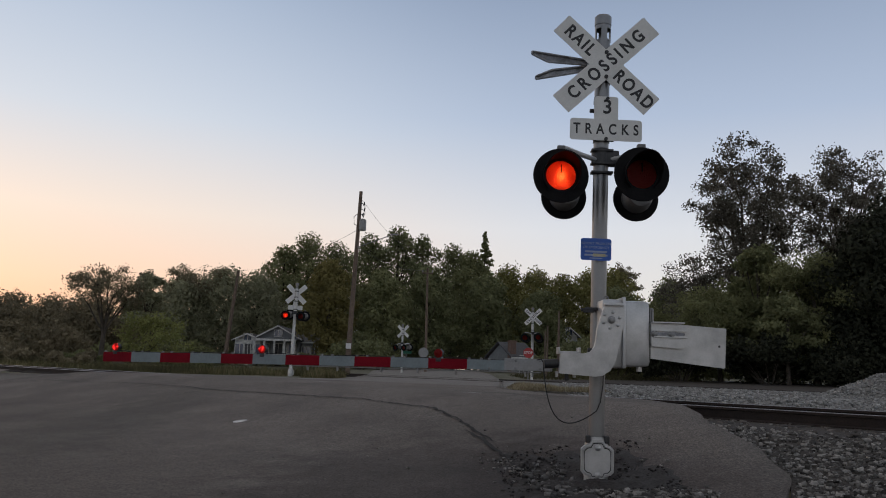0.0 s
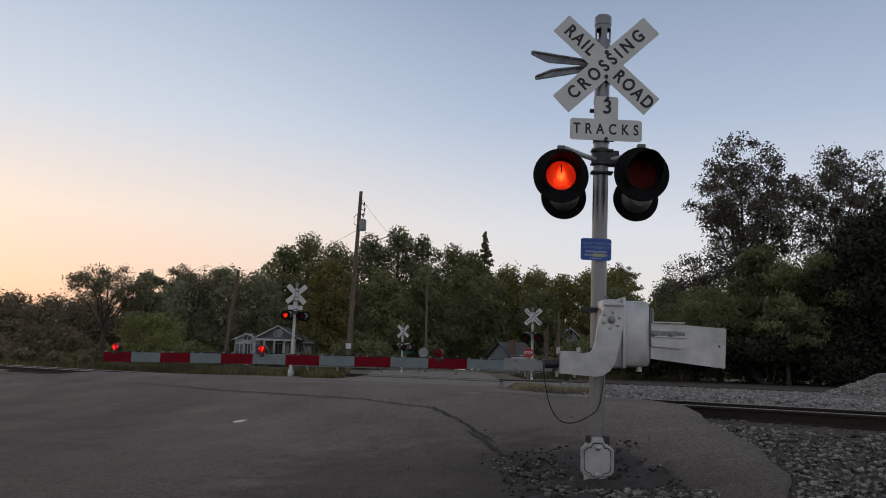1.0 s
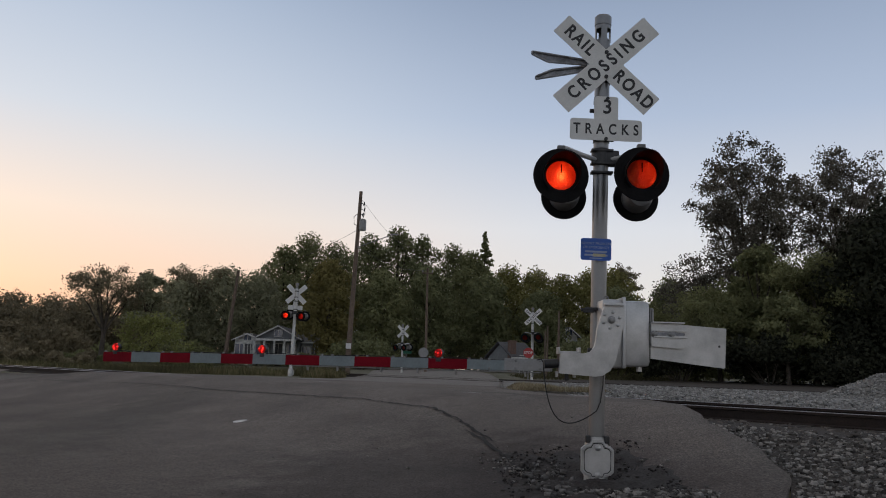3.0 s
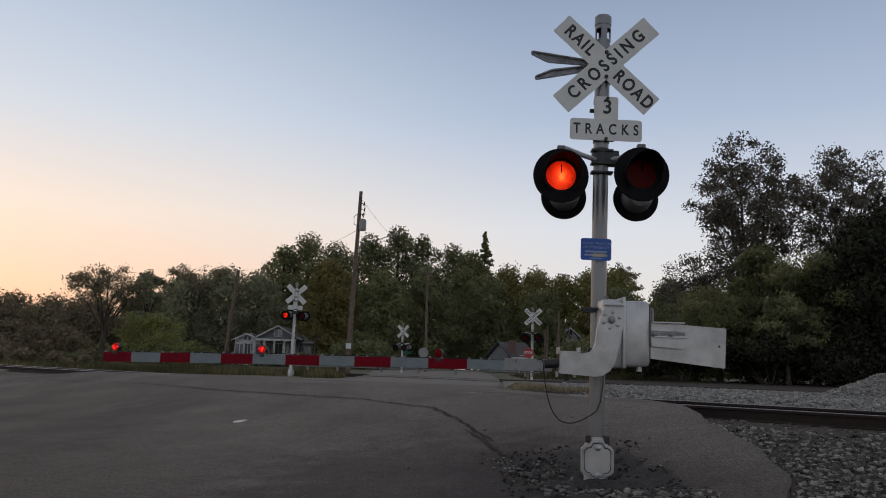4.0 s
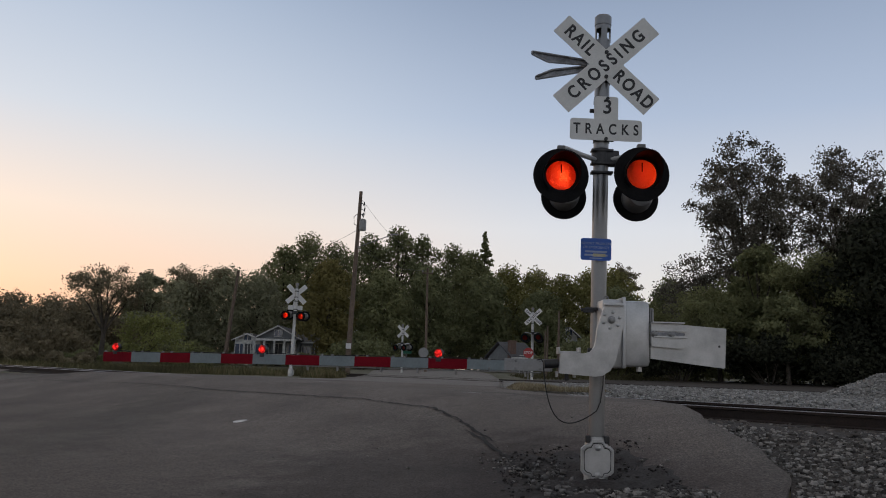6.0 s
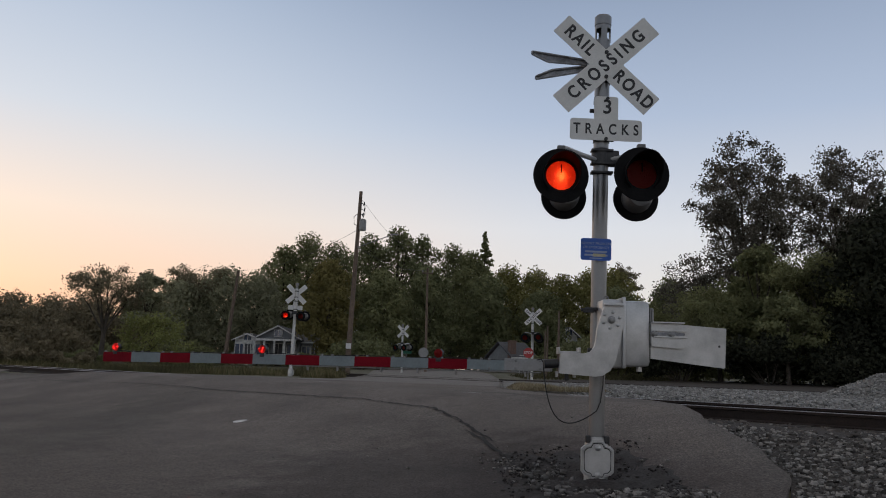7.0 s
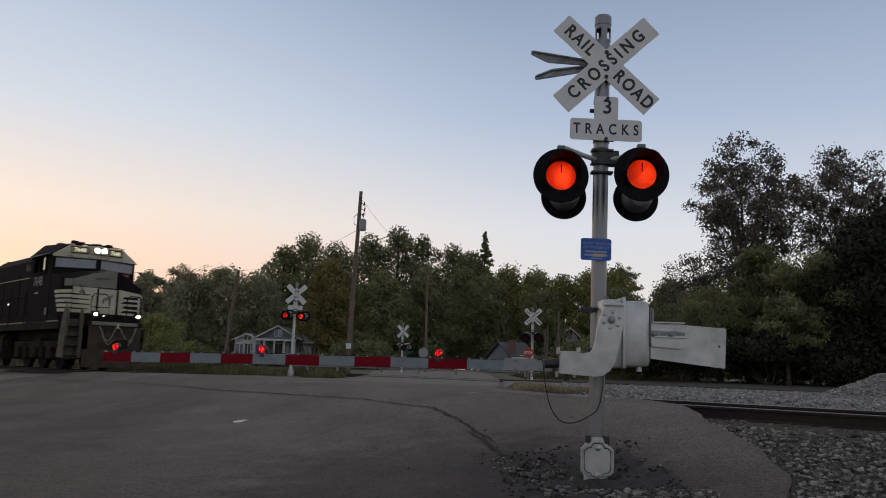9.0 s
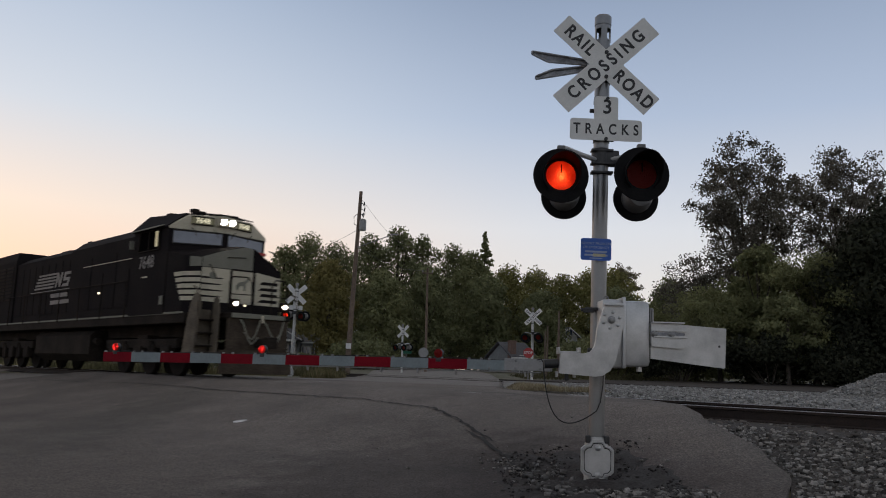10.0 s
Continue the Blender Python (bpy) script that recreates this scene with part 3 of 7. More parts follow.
def signal_lamp(parent, m, phase, big=True, label="", glow=True):
    """Round flashing lamp facing local -y: background disc, hood, lens, housing and the reflector inside."""
    bm = bmesh.new()
    F = pose(0, 0, 0, 90, 0, 0)  # z of the profile to -y
    revolve(bm, [(0.140, -0.012), (0.254, -0.012), (0.258, 0.0), (0.254, 0.012), (0.140, 0.012), (0.140, -0.012)], 40, F, False)
    lamp = part("lamp", bm, HOOD, parent, label or "black round lamp background disc", m, True)
    bm = bmesh.new()
    n, R = 36, 0.168
    lo, hi = [], []
    for i in range(n + 1):
        a = radians(-50 + 280 * i / n)
        side = max(0.0, math.sin(a))
        for R_, st in ((R, lo), (R - 0.006, hi)):
            st.append((bm.verts.new((R_ * math.cos(a), 0.0, R_ * math.sin(a))), bm.verts.new((R_ * 1.02 * math.cos(a), -0.10 - 0.20 * side, R_ * 1.02 * math.sin(a) - 0.012))))
    for i in range(n):
        bm.faces.new((lo[i][0], lo[i][1], lo[i + 1][1], lo[i + 1][0]))
        bm.faces.new((hi[i][0], hi[i + 1][0], hi[i + 1][1], hi[i][1]))
        bm.faces.new((lo[i][1], hi[i][1], hi[i + 1][1], lo[i + 1][1]))
    part("hood", bm, HOOD, lamp, "black sheet metal hood", None, True)
    bm = bmesh.new()
    revolve(bm, [(0.168, -0.012), (0.168, -0.05), (0.158, -0.14), (0.132, -0.21), (0.128, -0.25), (0.0001, -0.25)], 32, F, False)
    part("housing", bm, HOUSING, lamp, "dull grey lamp housing", None, True)
    bm = bmesh.new()
    box(bm, 0.075, 0.07, 0.05, 0, 0.035, 0.268, 0.012)
    part("top_fitting", bm, HOUSING, lamp, "small grey fitting on the disc", None, True)
    bm = bmesh.new()
    revolve(bm, [(0.162, -0.008), (0.160, -0.05), (0.151, -0.138), (0.126, -0.206), (0.122, -0.244), (0.0001, -0.244)], 32, F, False)
    part("liner", bm, LINER, lamp, "matt black lamp interior", None, True)
    bm = bmesh.new()
    revolve(bm, [(0.0001, 0.012), (0.05, 0.010), (0.10, 0.005), (0.139, -0.004)], 36, F, False)
    part("lens", bm, LENS, lamp, "red ribbed glass lens", None, True)
    bm = bmesh.new()
    revolve(bm, [(0.100, 0.0), (0.0001, 0.0)], 28, F, False)
    revolve(bm, [(0.0001, -0.003), (0.104, -0.003), (0.104, 0.0), (0.100, 0.0)], 28, F, False)
    for f in bm.faces:
        f.material_index = 1 if f.calc_center_median().y > 0.0005 else 0
    place = pose(0, 0.112, 0)
    refl = part("reflector", bm, [GLOW, BLACK], lamp, "lit reflector", place)
    bm = bmesh.new()
    bmesh.ops.create_uvsphere(bm, u_segments=12, v_segments=8, radius=0.010)
    bmesh.ops.transform(bm, matrix=pose(0, -0.094, -0.012) @ Matrix.Diagonal((1.6, 1, 0.8, 1)), verts=bm.verts)
    part("bulb", bm, HOT, refl, "glowing bulb", None, True)
    bm = bmesh.new()
    box(bm, 0.010, 0.006, 0.085, 0, -0.016, 0.062, 0.002)
    part("bulb_stem", bm, LINER, lamp, "dark bulb stem")
    if phase is None:
        refl.matrix_basis = place @ pose(0, 0, 0, 0, 0, 180)
    else:
        FLASHERS.append((refl, place, phase))
    return lamp


def crossbuck(parent, m):
    """Two crossed white blades; faces -y."""
    made = []
    for a, words, z in ((-42.5, (("RAIL", -0.355), ("ROAD", 0.365)), 0.0), (43.8, (("CROSSING", 0.0),), 0.006)):
        bm = bmesh.new()
        slab(bm, rounded(1.22, 0.229, 0.008, 2), 0, 0.005)
        mm = m @ UPRIGHT @ pose(0, 0, z, 0, 0, a)
        blade = part("blade", bm, SIGN, parent, "white crossbuck blade", mm)
        for w, dx in words:
            lettering(w, 0.174, LETTER, blade, pose(dx, 0, 0.0062), 1.52 if len(w) > 4 else 1.26, 0.005, stretch=0.84)
        made.append(blade)
    for z in (0.125, -0.125):
        bm = bmesh.new()
        revolve(bm, [(0.02, 0.012), (0.02, 0.022), (0.0001, 0.026)], 10, m @ UPRIGHT @ pose(0, z, 0))
        part("bolt", bm, BLACK, parent)


SMALLER = Matrix.Diagonal((0.89, 0.89, 0.89, 1))


def crossing_signal(m, label, back_phases=(1, 0), front_phases=(0, 1), tracks_plate=True, notice=True, horns=True, lean=0.9, mast_mat=None, lamp_dz=0.0):
    s = thing("crossing_signal", label, "railroad signal", m @ pose(0, 0, 0, 0, lean, 0))
    bm = bmesh.new()
    revolve(bm, [(0.073, 0.30), (0.073, 4.30)], 32)
    part("mast", bm, mast_mat or GALV, s, "galvanised steel mast" if mast_mat is None else "white painted mast", None, True)
    bm = bmesh.new()
    revolve(bm, [(0.078, 4.450), (0.083, 4.455), (0.083, 4.540), (0.07, 4.555), (0.0001, 4.560)], 28)
    part("cap", bm, GALV, s, "galvanised mast cap", None, True)
    # slotted head between mast and cap
    bm = bmesh.new()
    n = 32
    for i in range(n):
        a0, a1 = 2 * math.pi * i / n, 2 * math.pi * (i + 1) / n
        mid = math.degrees((a0 + a1) / 2) % 90
        lo_hi = ((4.28, 4.295), (4.41, 4.455)) if 20 < mid < 70 else ((4.28, 4.455),)
        for z0, z1 in lo_hi:
            for r in (0.078, 0.070):
                bm.faces.new([bm.verts.new((r * math.cos(a), r * math.sin(a), z)) for a, z in ((a0, z0), (a1, z0), (a1, z1), (a0, z1))])
    part("bell_head", bm, GALV, s, "slotted galvanised bell head")
    crossbuck(s, pose(0.018, -0.10, 4.01))
    if tracks_plate:
        bm = bmesh.new()
        P = pose(0.025, -0.098, 0) @ UPRIGHT
        slab(bm, [(x, y + 3.56) for x, y in rounded(0.235, 0.25, 0.03)], 0, 0.004, P)
        plate = part("number_plate", bm, SIGN, s, "white plate with the number of tracks")
        lettering("3", 0.20, LETTER, plate, P @ pose(0.012, 3.575, 0.0055), 1, 0.003)
        bm = bmesh.new()
        slab(bm, [(x, y + 3.348) for x, y in rounded(0.70, 0.215, 0.03)], 0.001, 0.006, P)
        plate = part("tracks_plate", bm, SIGN, s, "white plate reading tracks")
        lettering("TRACKS", 0.146, LETTER, plate, P @ pose(0, 3.35, 0.0075), 1.78, 0.003, stretch=0.77)
    for z in (4.15, 3.86, 3.66, 3.26):
        bm = bmesh.new()
        box(bm, 0.20, 0.05, 0.035, 0.01, -0.075, z, 0.006)
        revolve(bm, [(0.080, z - 0.02), (0.080, z + 0.02)], 24)
        part("sign_clamp", bm, BLACK, s, "dark sign clamp band", None, True)
    for x, z in ((0.035, 3.66), (0.025, 3.255)):
        bm = bmesh.new()
        tube(bm, (x, -0.10, z), (x, -0.125, z), 0.017, n=10)
        part("bolt", bm, BLACK, s)
    bm = bmesh.new()
    tube(bm, (-0.08, -0.05, 3.55), (-0.125, -0.05, 3.55), 0.022, n=8)
    part("band_screw", bm, BLACK, s)
    # lamp cross-arm
    bm = bmesh.new()
    revolve(bm, [(0.077, 3.02), (0.092, 3.03), (0.092, 3.17), (0.077, 3.18)], 28)
    box(bm, 0.13, 0.11, 0.15, 0.10, -0.03, 3.08, 0.02)
    for z in (3.15, 3.02, 2.93):
        box(bm, 0.21, 0.10, 0.022, 0, -0.05, z, 0.005)
    part("junction_clamp", bm, BLACK, s, "dark cast clamp of the lamp arm", None, True)
    for sx, ex in ((-1, -0.43), (1, 0.34)):
        bm = bmesh.new()
        wire(bm, [(0.06 * sx, -0.05, 3.06), (0.20 * sx, -0.12, 3.08), ((abs(ex) - 0.06) * sx, -0.22, 3.11), (abs(ex) * sx, -0.26, 3.10), ((abs(ex) + 0.02) * sx, -0.26, 3.02)], 0.024, 10)
        wire(bm, [((abs(ex)) * sx, -0.20, 3.08), (abs(ex) * sx * 0.92, 0.15, 3.06), (abs(ex) * sx * 0.9, 0.22, 2.98)], 0.022, 10)
        part("lamp_arm", bm, CAST, s, "curved grey lamp arm", None, True)
    signal_lamp(s, pose(-0.443, -0.40, 2.80 + lamp_dz, 0, 0, 0), front_phases[0])
    signal_lamp(s, pose(0.305, -0.40, 2.847 + lamp_dz, 0, 0, 0), front_phases[1])
    signal_lamp(s, pose(-0.312, 0.30, 2.752 + lamp_dz, 0, 0, 180) @ SMALLER, back_phases[0])
    signal_lamp(s, pose(0.416, 0.30, 2.762 + lamp_dz, 0, 0, 180) @ SMALLER, back_phases[1])
    if notice:
        bm = bmesh.new()
        P = pose(-0.05, -0.095, 2.17) @ UPRIGHT
        slab(bm, rounded(0.292, 0.212, 0.025), 0, 0.003, P)
        pl = part("notice", bm, BLUE, s, "blue emergency notice plate")
        lettering("REPORT PROBLEM", 0.034, PALE, pl, P @ pose(0, 0.055, 0.0045), 1.0)
        lettering("OR EMERGENCY", 0.034, PALE, pl, P @ pose(0, 0.018, 0.0045), 1.0)
        for y, w in ((-0.022, 0.21), (-0.055, 0.22), (-0.085, 0.12)):
            bm = bmesh.new()
            slab(bm, rounded(w, 0.018 if y > -0.08 else 0.008, 0.002, 1), 0.003, 0.0045, P @ pose(0, y, 0))
            part("print_line", bm, PALE, pl)
        bm = bmesh.new()
        slab(bm, rounded(0.12, 0.03, 0.002, 1), 0.005, 0.006, P @ pose(0.03, -0.055, 0))
        part("sticker", bm, material("tan_sticker", (0.45, 0.42, 0.28), 0.6), pl)
    if horns:
        for tip, root, h in (((-0.70, 4.12), (-0.14, 4.07), 1), ((-0.655, 3.93), (-0.14, 4.02), -1)):
            bm = bmesh.new()
            x0, z0 = tip
            x1, z1 = root
            # an edge-on lamp unit: thin tapered frame with an opening
            d = 0.085 * h
            outline = [(x0, z0 + 0.05 * h), (x1, z1 + 0.03 * h), (x1, z1 - 0.02 * h), (x0 + 0.16, z0 - 0.035 * h - 0.02 * h), (x0, z0 + 0.02 * h)]
            M = pose(0, 0.02, 0) @ UPRIGHT
            for (ax, az), (bx, bz) in zip(outline, outline[1:] + outline[:1]):
                tube(bm, (ax, 0.03, az), (bx, 0.03, bz), 0.011, n=8)
            slab(bm, outline if h < 0 else outline[::-1], -0.025, -0.022, M)
            part("side_bracket", bm, DULL, s, "tapered galvanised side bracket", None, True)
        bm = bmesh.new()
        box(bm, 0.10, 0.06, 0.13, -0.10, 0.02, 4.05, 0.01)
        part("bracket_mount", bm, CAST, s)
    # foundation
    bm = bmesh.new()
    revolve(bm, [(0.11, 0.02), (0.11, 0.34), (0.095, 0.40), (0.080, 0.42)], 20)
    base = part("foundation_sleeve", bm, CAST, s, "cast junction base", None, True)
    bm = bmesh.new()
    w, h = 0.30, 0.34
    out = [(-0.15, -0.10), (-0.12, -0.13), (-0.075, -0.14), (-0.06, -0.175), (0.06, -0.175), (0.075, -0.14), (0.12, -0.13), (0.15, -0.10), (0.15, 0.10), (0.12, 0.13), (0.075, 0.14), (0.05, 0.185), (-0.05, 0.185), (-0.075, 0.14), (-0.12, 0.13), (-0.15, 0.10)]
    P = pose(-0.008, -0.115, 0.215) @ UPRIGHT
    slab(bm, out, -0.03, 0.012, P)
    ring = [P @ Vector((x * 0.90, y * 0.90, 0.013)) for x, y in out]
    wire(bm, ring + ring[:2], 0.008, 6)
    cover = part("access_cover", bm, CAST, base, "grey bolted access cover")
    bm = bmesh.new()
    ring = [P @ Vector((x * 0.80, y * 0.82, 0.0125)) for x, y in out]
    wire(bm, ring + ring[:2], 0.0045, 6)
    part("cover_groove", bm, RUBBER, cover, "dark groove inside the rim")
    for y in (0.115, -0.125):
        bm = bmesh.new()
        revolve(bm, [(0.028, 0.02), (0.026, 0.04), (0.012, 0.052), (0.0001, 0.055)], 14, P @ pose(0, y, 0))
        part("bolt", bm, CAST, base, "", None, True)
    for x in (-0.09, 0.085):
        bm = bmesh.new()
        box(bm, 0.05, 0.05, 0.07, x, -0.06, 0.40, 0.012)
        part("clamp", bm, BLACK, s)
    return s


main_signal = crossing_signal(pose(1.472, 7.80, 0.0), "grey galvanised crossing signal with white crossbuck and red flashing lamps")


# ---------------------------------------------------------------- gate
def gate_lamp(parent, m, phase):
    bm = bmesh.new()
    F = pose(0, 0, 0, 90, 0, 0)
    box(bm, 0.075, 0.06, 0.06, 0, 0, -0.075, 0.012)
    box(bm, 0.035, 0.035, 0.09, 0.045, 0, -0.12, 0.008)
    tube(bm, (-0.05, 0, -0.07), (-0.05, 0, 0.0), 0.012, n=8)
    revolve(bm, [(0.056, -0.030), (0.056, 0.030), (0.052, 0.030), (0.052, -0.030), (0.056, -0.030)], 20, F, False)
    lamp = part("gate_lamp", bm, BLACK, parent, "small red gate arm lamp", m @ pose(0, 0, -0.012) @ Matrix.Diagonal((0.8, 0.8, 0.8, 1)), True)
    bm = bmesh.new()
    revolve(bm, [(0.055, 0.030), (0.05, 0.045), (0.03, 0.056), (0.0001, 0.060)], 20, F, False)
    part("lens", bm, SMALL_LENS, lamp, "domed red lens", None, True)
    bm = bmesh.new()
    revolve(bm, [(0.055, -0.030), (0.05, -0.045), (0.03, -0.056), (0.0001, -0.060)], 20, F, False)
    part("back_cover", bm, LINER, lamp, "", None, True)
    bm = bmesh.new()
    revolve(bm, [(0.040, 0.0), (0.0001, 0.0)], 16, F, False)
    revolve(bm, [(0.0001, -0.002), (0.042, -0.002), (0.042, 0.0), (0.040, 0.0)], 16, F, False)
    for f in bm.faces:
        f.material_index = 1 if f.calc_center_median().y > 0.0003 else 0
    refl = part("reflector", bm, [SMALL_GLOW, BLACK], lamp, "lit reflector")
    for x in (-0.017, 0.017):
        bm = bmesh.new()
        bmesh.ops.create_uvsphere(bm, u_segments=10, v_segments=6, radius=0.006)
        bmesh.ops.transform(bm, matrix=pose(x, -0.036, 0.004), verts=bm.verts)
        part("bulb", bm, SMALL_HOT, refl, "glowing bulb", None, True)
    if phase is not None:
        FLASHERS.append((refl, pose(0, 0, 0), phase))
    return lamp


def crossing_gate():
    """Counterweighted gate: mechanism on the signal's mast, elbow, counterweight and the lowered striped arm."""
    g = thing("crossing_gate", "lowered gate with red and white striped arm and grey mechanism", "crossing gate", pose(1.55, 7.55, 0.0))
    # mechanism case right of the mast (local origin below the pivot)
    bm = bmesh.new()
    box(bm, 0.245, 0.36, 0.60, 0.235, 0.09, 1.372, 0.05)
    case = part("mechanism_case", bm, CAST, g, "grey sheet metal mechanism case", None, True)
    bm = bmesh.new()
    box(bm, 0.030, 0.40, 0.645, 0.115, 0.09, 1.378, 0.008)
    part("flange", bm, CAST, case, "raised case flange", None, True)
    bm = bmesh.new()
    box(bm, 0.20, 0.34, 0.62, 0.02, 0.10, 1.37, 0.03)
    part("case_back", bm, CAST, case, "rear half of the case", None, True)
    bm = bmesh.new()
    wire(bm, [(-0.02 + 0.022 * math.cos(a), 0.05, 1.69 + 0.025 * math.sin(a)) for a in [math.pi * i / 8 for i in range(9)]], 0.007, 8)
    part("lifting_eye", bm, GALV, case, "", None, True)
    bm = bmesh.new()
    box(bm, 0.03, 0.06, 0.16, 0.375, -0.02, 1.53, 0.004)
    tube(bm, (0.385, -0.06, 1.44), (0.385, -0.06, 1.60), 0.010, n=8)
    part("hasp", bm, GALV, case)
    # elbow casting: from the pivot down and left to the arm
    P = pose(0, -0.09, 0) @ UPRIGHT
    out = [(-0.075, 1.585), (-0.05, 1.64), (0.06, 1.645), (0.105, 1.60), (0.112, 1.50), (0.085, 1.33), (0.055, 1.20), (0.03, 1.10), (-0.015, 1.03), (-0.08, 0.985), (-0.15, 0.973), (-0.475, 0.995), (-0.462, 1.178), (-0.245, 1.178), (-0.195, 1.195), (-0.16, 1.235), (-0.145, 1.29), (-0.13, 1.42)]
    out = out[::-1]
    bm = bmesh.new()
    slab(bm, out, -0.03, 0.03, P)
    bmesh.ops.bevel(bm, geom=[e for e in bm.edges if e.calc_face_angle(0) > 1.2], offset=0.006, segments=2, affect="EDGES")
    elbow = part("elbow", bm, CAST, g, "grey cast elbow plate", None, True)
    for i in range(6):
        a = radians(20 + 60 * i)
        bm = bmesh.new()
        revolve(bm, [(0.016, 0.03), (0.016, 0.038), (0.008, 0.046), (0.0001, 0.047)], 8, P @ pose(-0.005 + 0.078 * math.cos(a), 1.485 + 0.073 * math.sin(a), 0))
        part("bolt", bm, CAST, elbow)
    bm = bmesh.new()
    revolve(bm, [(0.036, 0.03), (0.036, 0.042), (0.022, 0.045), (0.020, 0.062), (0.0001, 0.064)], 12, P @ pose(-0.005, 1.487, 0))
    part("pivot_bolt", bm, GALV, elbow, "", None, True)
    bm = bmesh.new()
    box(bm, 0.17, 0.10, 0.022, 0.02, -0.10, 1.625, 0.005)
    part("top_bracket", bm, CAST, elbow)
    bm = bmesh.new()
    box(bm, 0.20, 0.14, 0.016, -0.385, -0.05, 1.186, 0.004)
    box(bm, 0.016, 0.14, 0.06, -0.475, -0.05, 1.20, 0.003)
    box(bm, 0.016, 0.14, 0.05, -0.29, -0.05, 1.205, 0.003)
    part("channel_bracket", bm, CAST, elbow)
    bm = bmesh.new()
    tube(bm, (-0.40, -0.06, 0.99), (-0.40, -0.06, 0.93), 0.018, n=10)
    tube(bm, (-0.40, -0.06, 0.95), (-0.40, -0.06, 0.94), 0.03, n=8)
    part("drain_bolt", bm, BLACK, elbow)
    bm = bmesh.new()
    tube(bm, (-0.21, -0.06, 1.205), (-0.15, -0.06, 1.205), 0.025, n=10)
    part("stop_bolt", bm, BLACK, elbow)
    for x in (-0.49, -0.33):
        bm = bmesh.new()
        box(bm, 0.012, 0.10, 0.05, x, -0.05, 0.985, 0.002)
        part("side_tab", bm, CAST, elbow)
    # shear pin block between elbow and arm
    bm = bmesh.new()
    tube(bm, (-0.60, -0.03, 1.075), (-0.47, -0.03, 1.085), 0.042, n=14)
    part("shear_block", bm, BLACK, elbow, "dark breakaway block", None, True)
    # counterweight
    cw = [(0.36, 1.473), (0.66, 1.463), (1.045, 1.440), (1.053, 1.432), (1.035, 1.085), (1.025, 1.078), (0.36, 1.150)]
    bm = bmesh.new()
    slab(bm, cw[::-1], -0.012, 0.012, P @ pose(0, 0, -0.03))
    weight = part("counterweight", bm, CAST, g, "long pale grey counterweight plate")
    bm = bmesh.new()
    slab(bm, [(0.36, 1.26), (0.36, 1.475), (0.64, 1.465), (0.68, 1.43), (0.68, 1.30), (0.655, 1.25), (0.60, 1.245)][::-1], 0.0, 0.030, P @ pose(0, 0, -0.012))
    part("slot_plate", bm, CAST, weight, "slotted weight plate")
    bm = bmesh.new()
    box(bm, 0.29, 0.06, 0.014, 0.51, -0.11, 1.425 + 0.05, 0.003)
    box(bm, 0.30, 0.016, 0.012, 0.53, -0.115, 1.402, 0.002)
    box(bm, 0.30, 0.016, 0.012, 0.53, -0.115, 1.345, 0.002)
    part("slot_rim", bm, CAST, weight)
    bm = bmesh.new()
    slab(bm, rounded(0.27, 0.030, 0.014, 4), 0.0295, 0.0315, P @ pose(0.53, 1.374, -0.012))
    part("slot", bm, DULL, weight, "dark adjusting slot")
    for x in (0.385, 0.54):
        bm = bmesh.new()
        revolve(bm, [(0.032, 0.015), (0.032, 0.024), (0.020, 0.026), (0.018, 0.042), (0.0001, 0.044)], 12, P @ pose(x, 1.372, 0))
        part("bolt", bm, GALV, weight, "", None, True)
    bm = bmesh.new()
    revolve(bm, [(0.011, -0.017), (0.011, -0.0165)], 12, P @ pose(0.985, 1.275, 0))
    part("hole", bm, BLACK, weight, "dark bolt hole")
    bm = bmesh.new()
    tube(bm, (0.27, 0.0, 1.08), (0.27, 0.0, 1.03), 0.026, n=10)
    part("drain_plug", bm, CAST, case)
    # clamp of the case on the mast
    bm = bmesh.new()
    box(bm, 0.30, 0.05, 0.03, -0.05, 0.14, 1.60, 0.006)
    box(bm, 0.10, 0.03, 0.04, -0.17, 0.12, 1.585, 0.006)
    tube(bm, (-0.24, 0.12, 1.59), (-0.10, 0.12, 1.59), 0.016, n=8)
    part("mast_clamp", bm, BLACK, case)
    return g


gate = crossing_gate()

ARM_TURN = -20.71
ARM = pose(-3.909, 9.639, 1.034, 0, 0, ARM_TURN)  # tip end, x along the arm to the mast


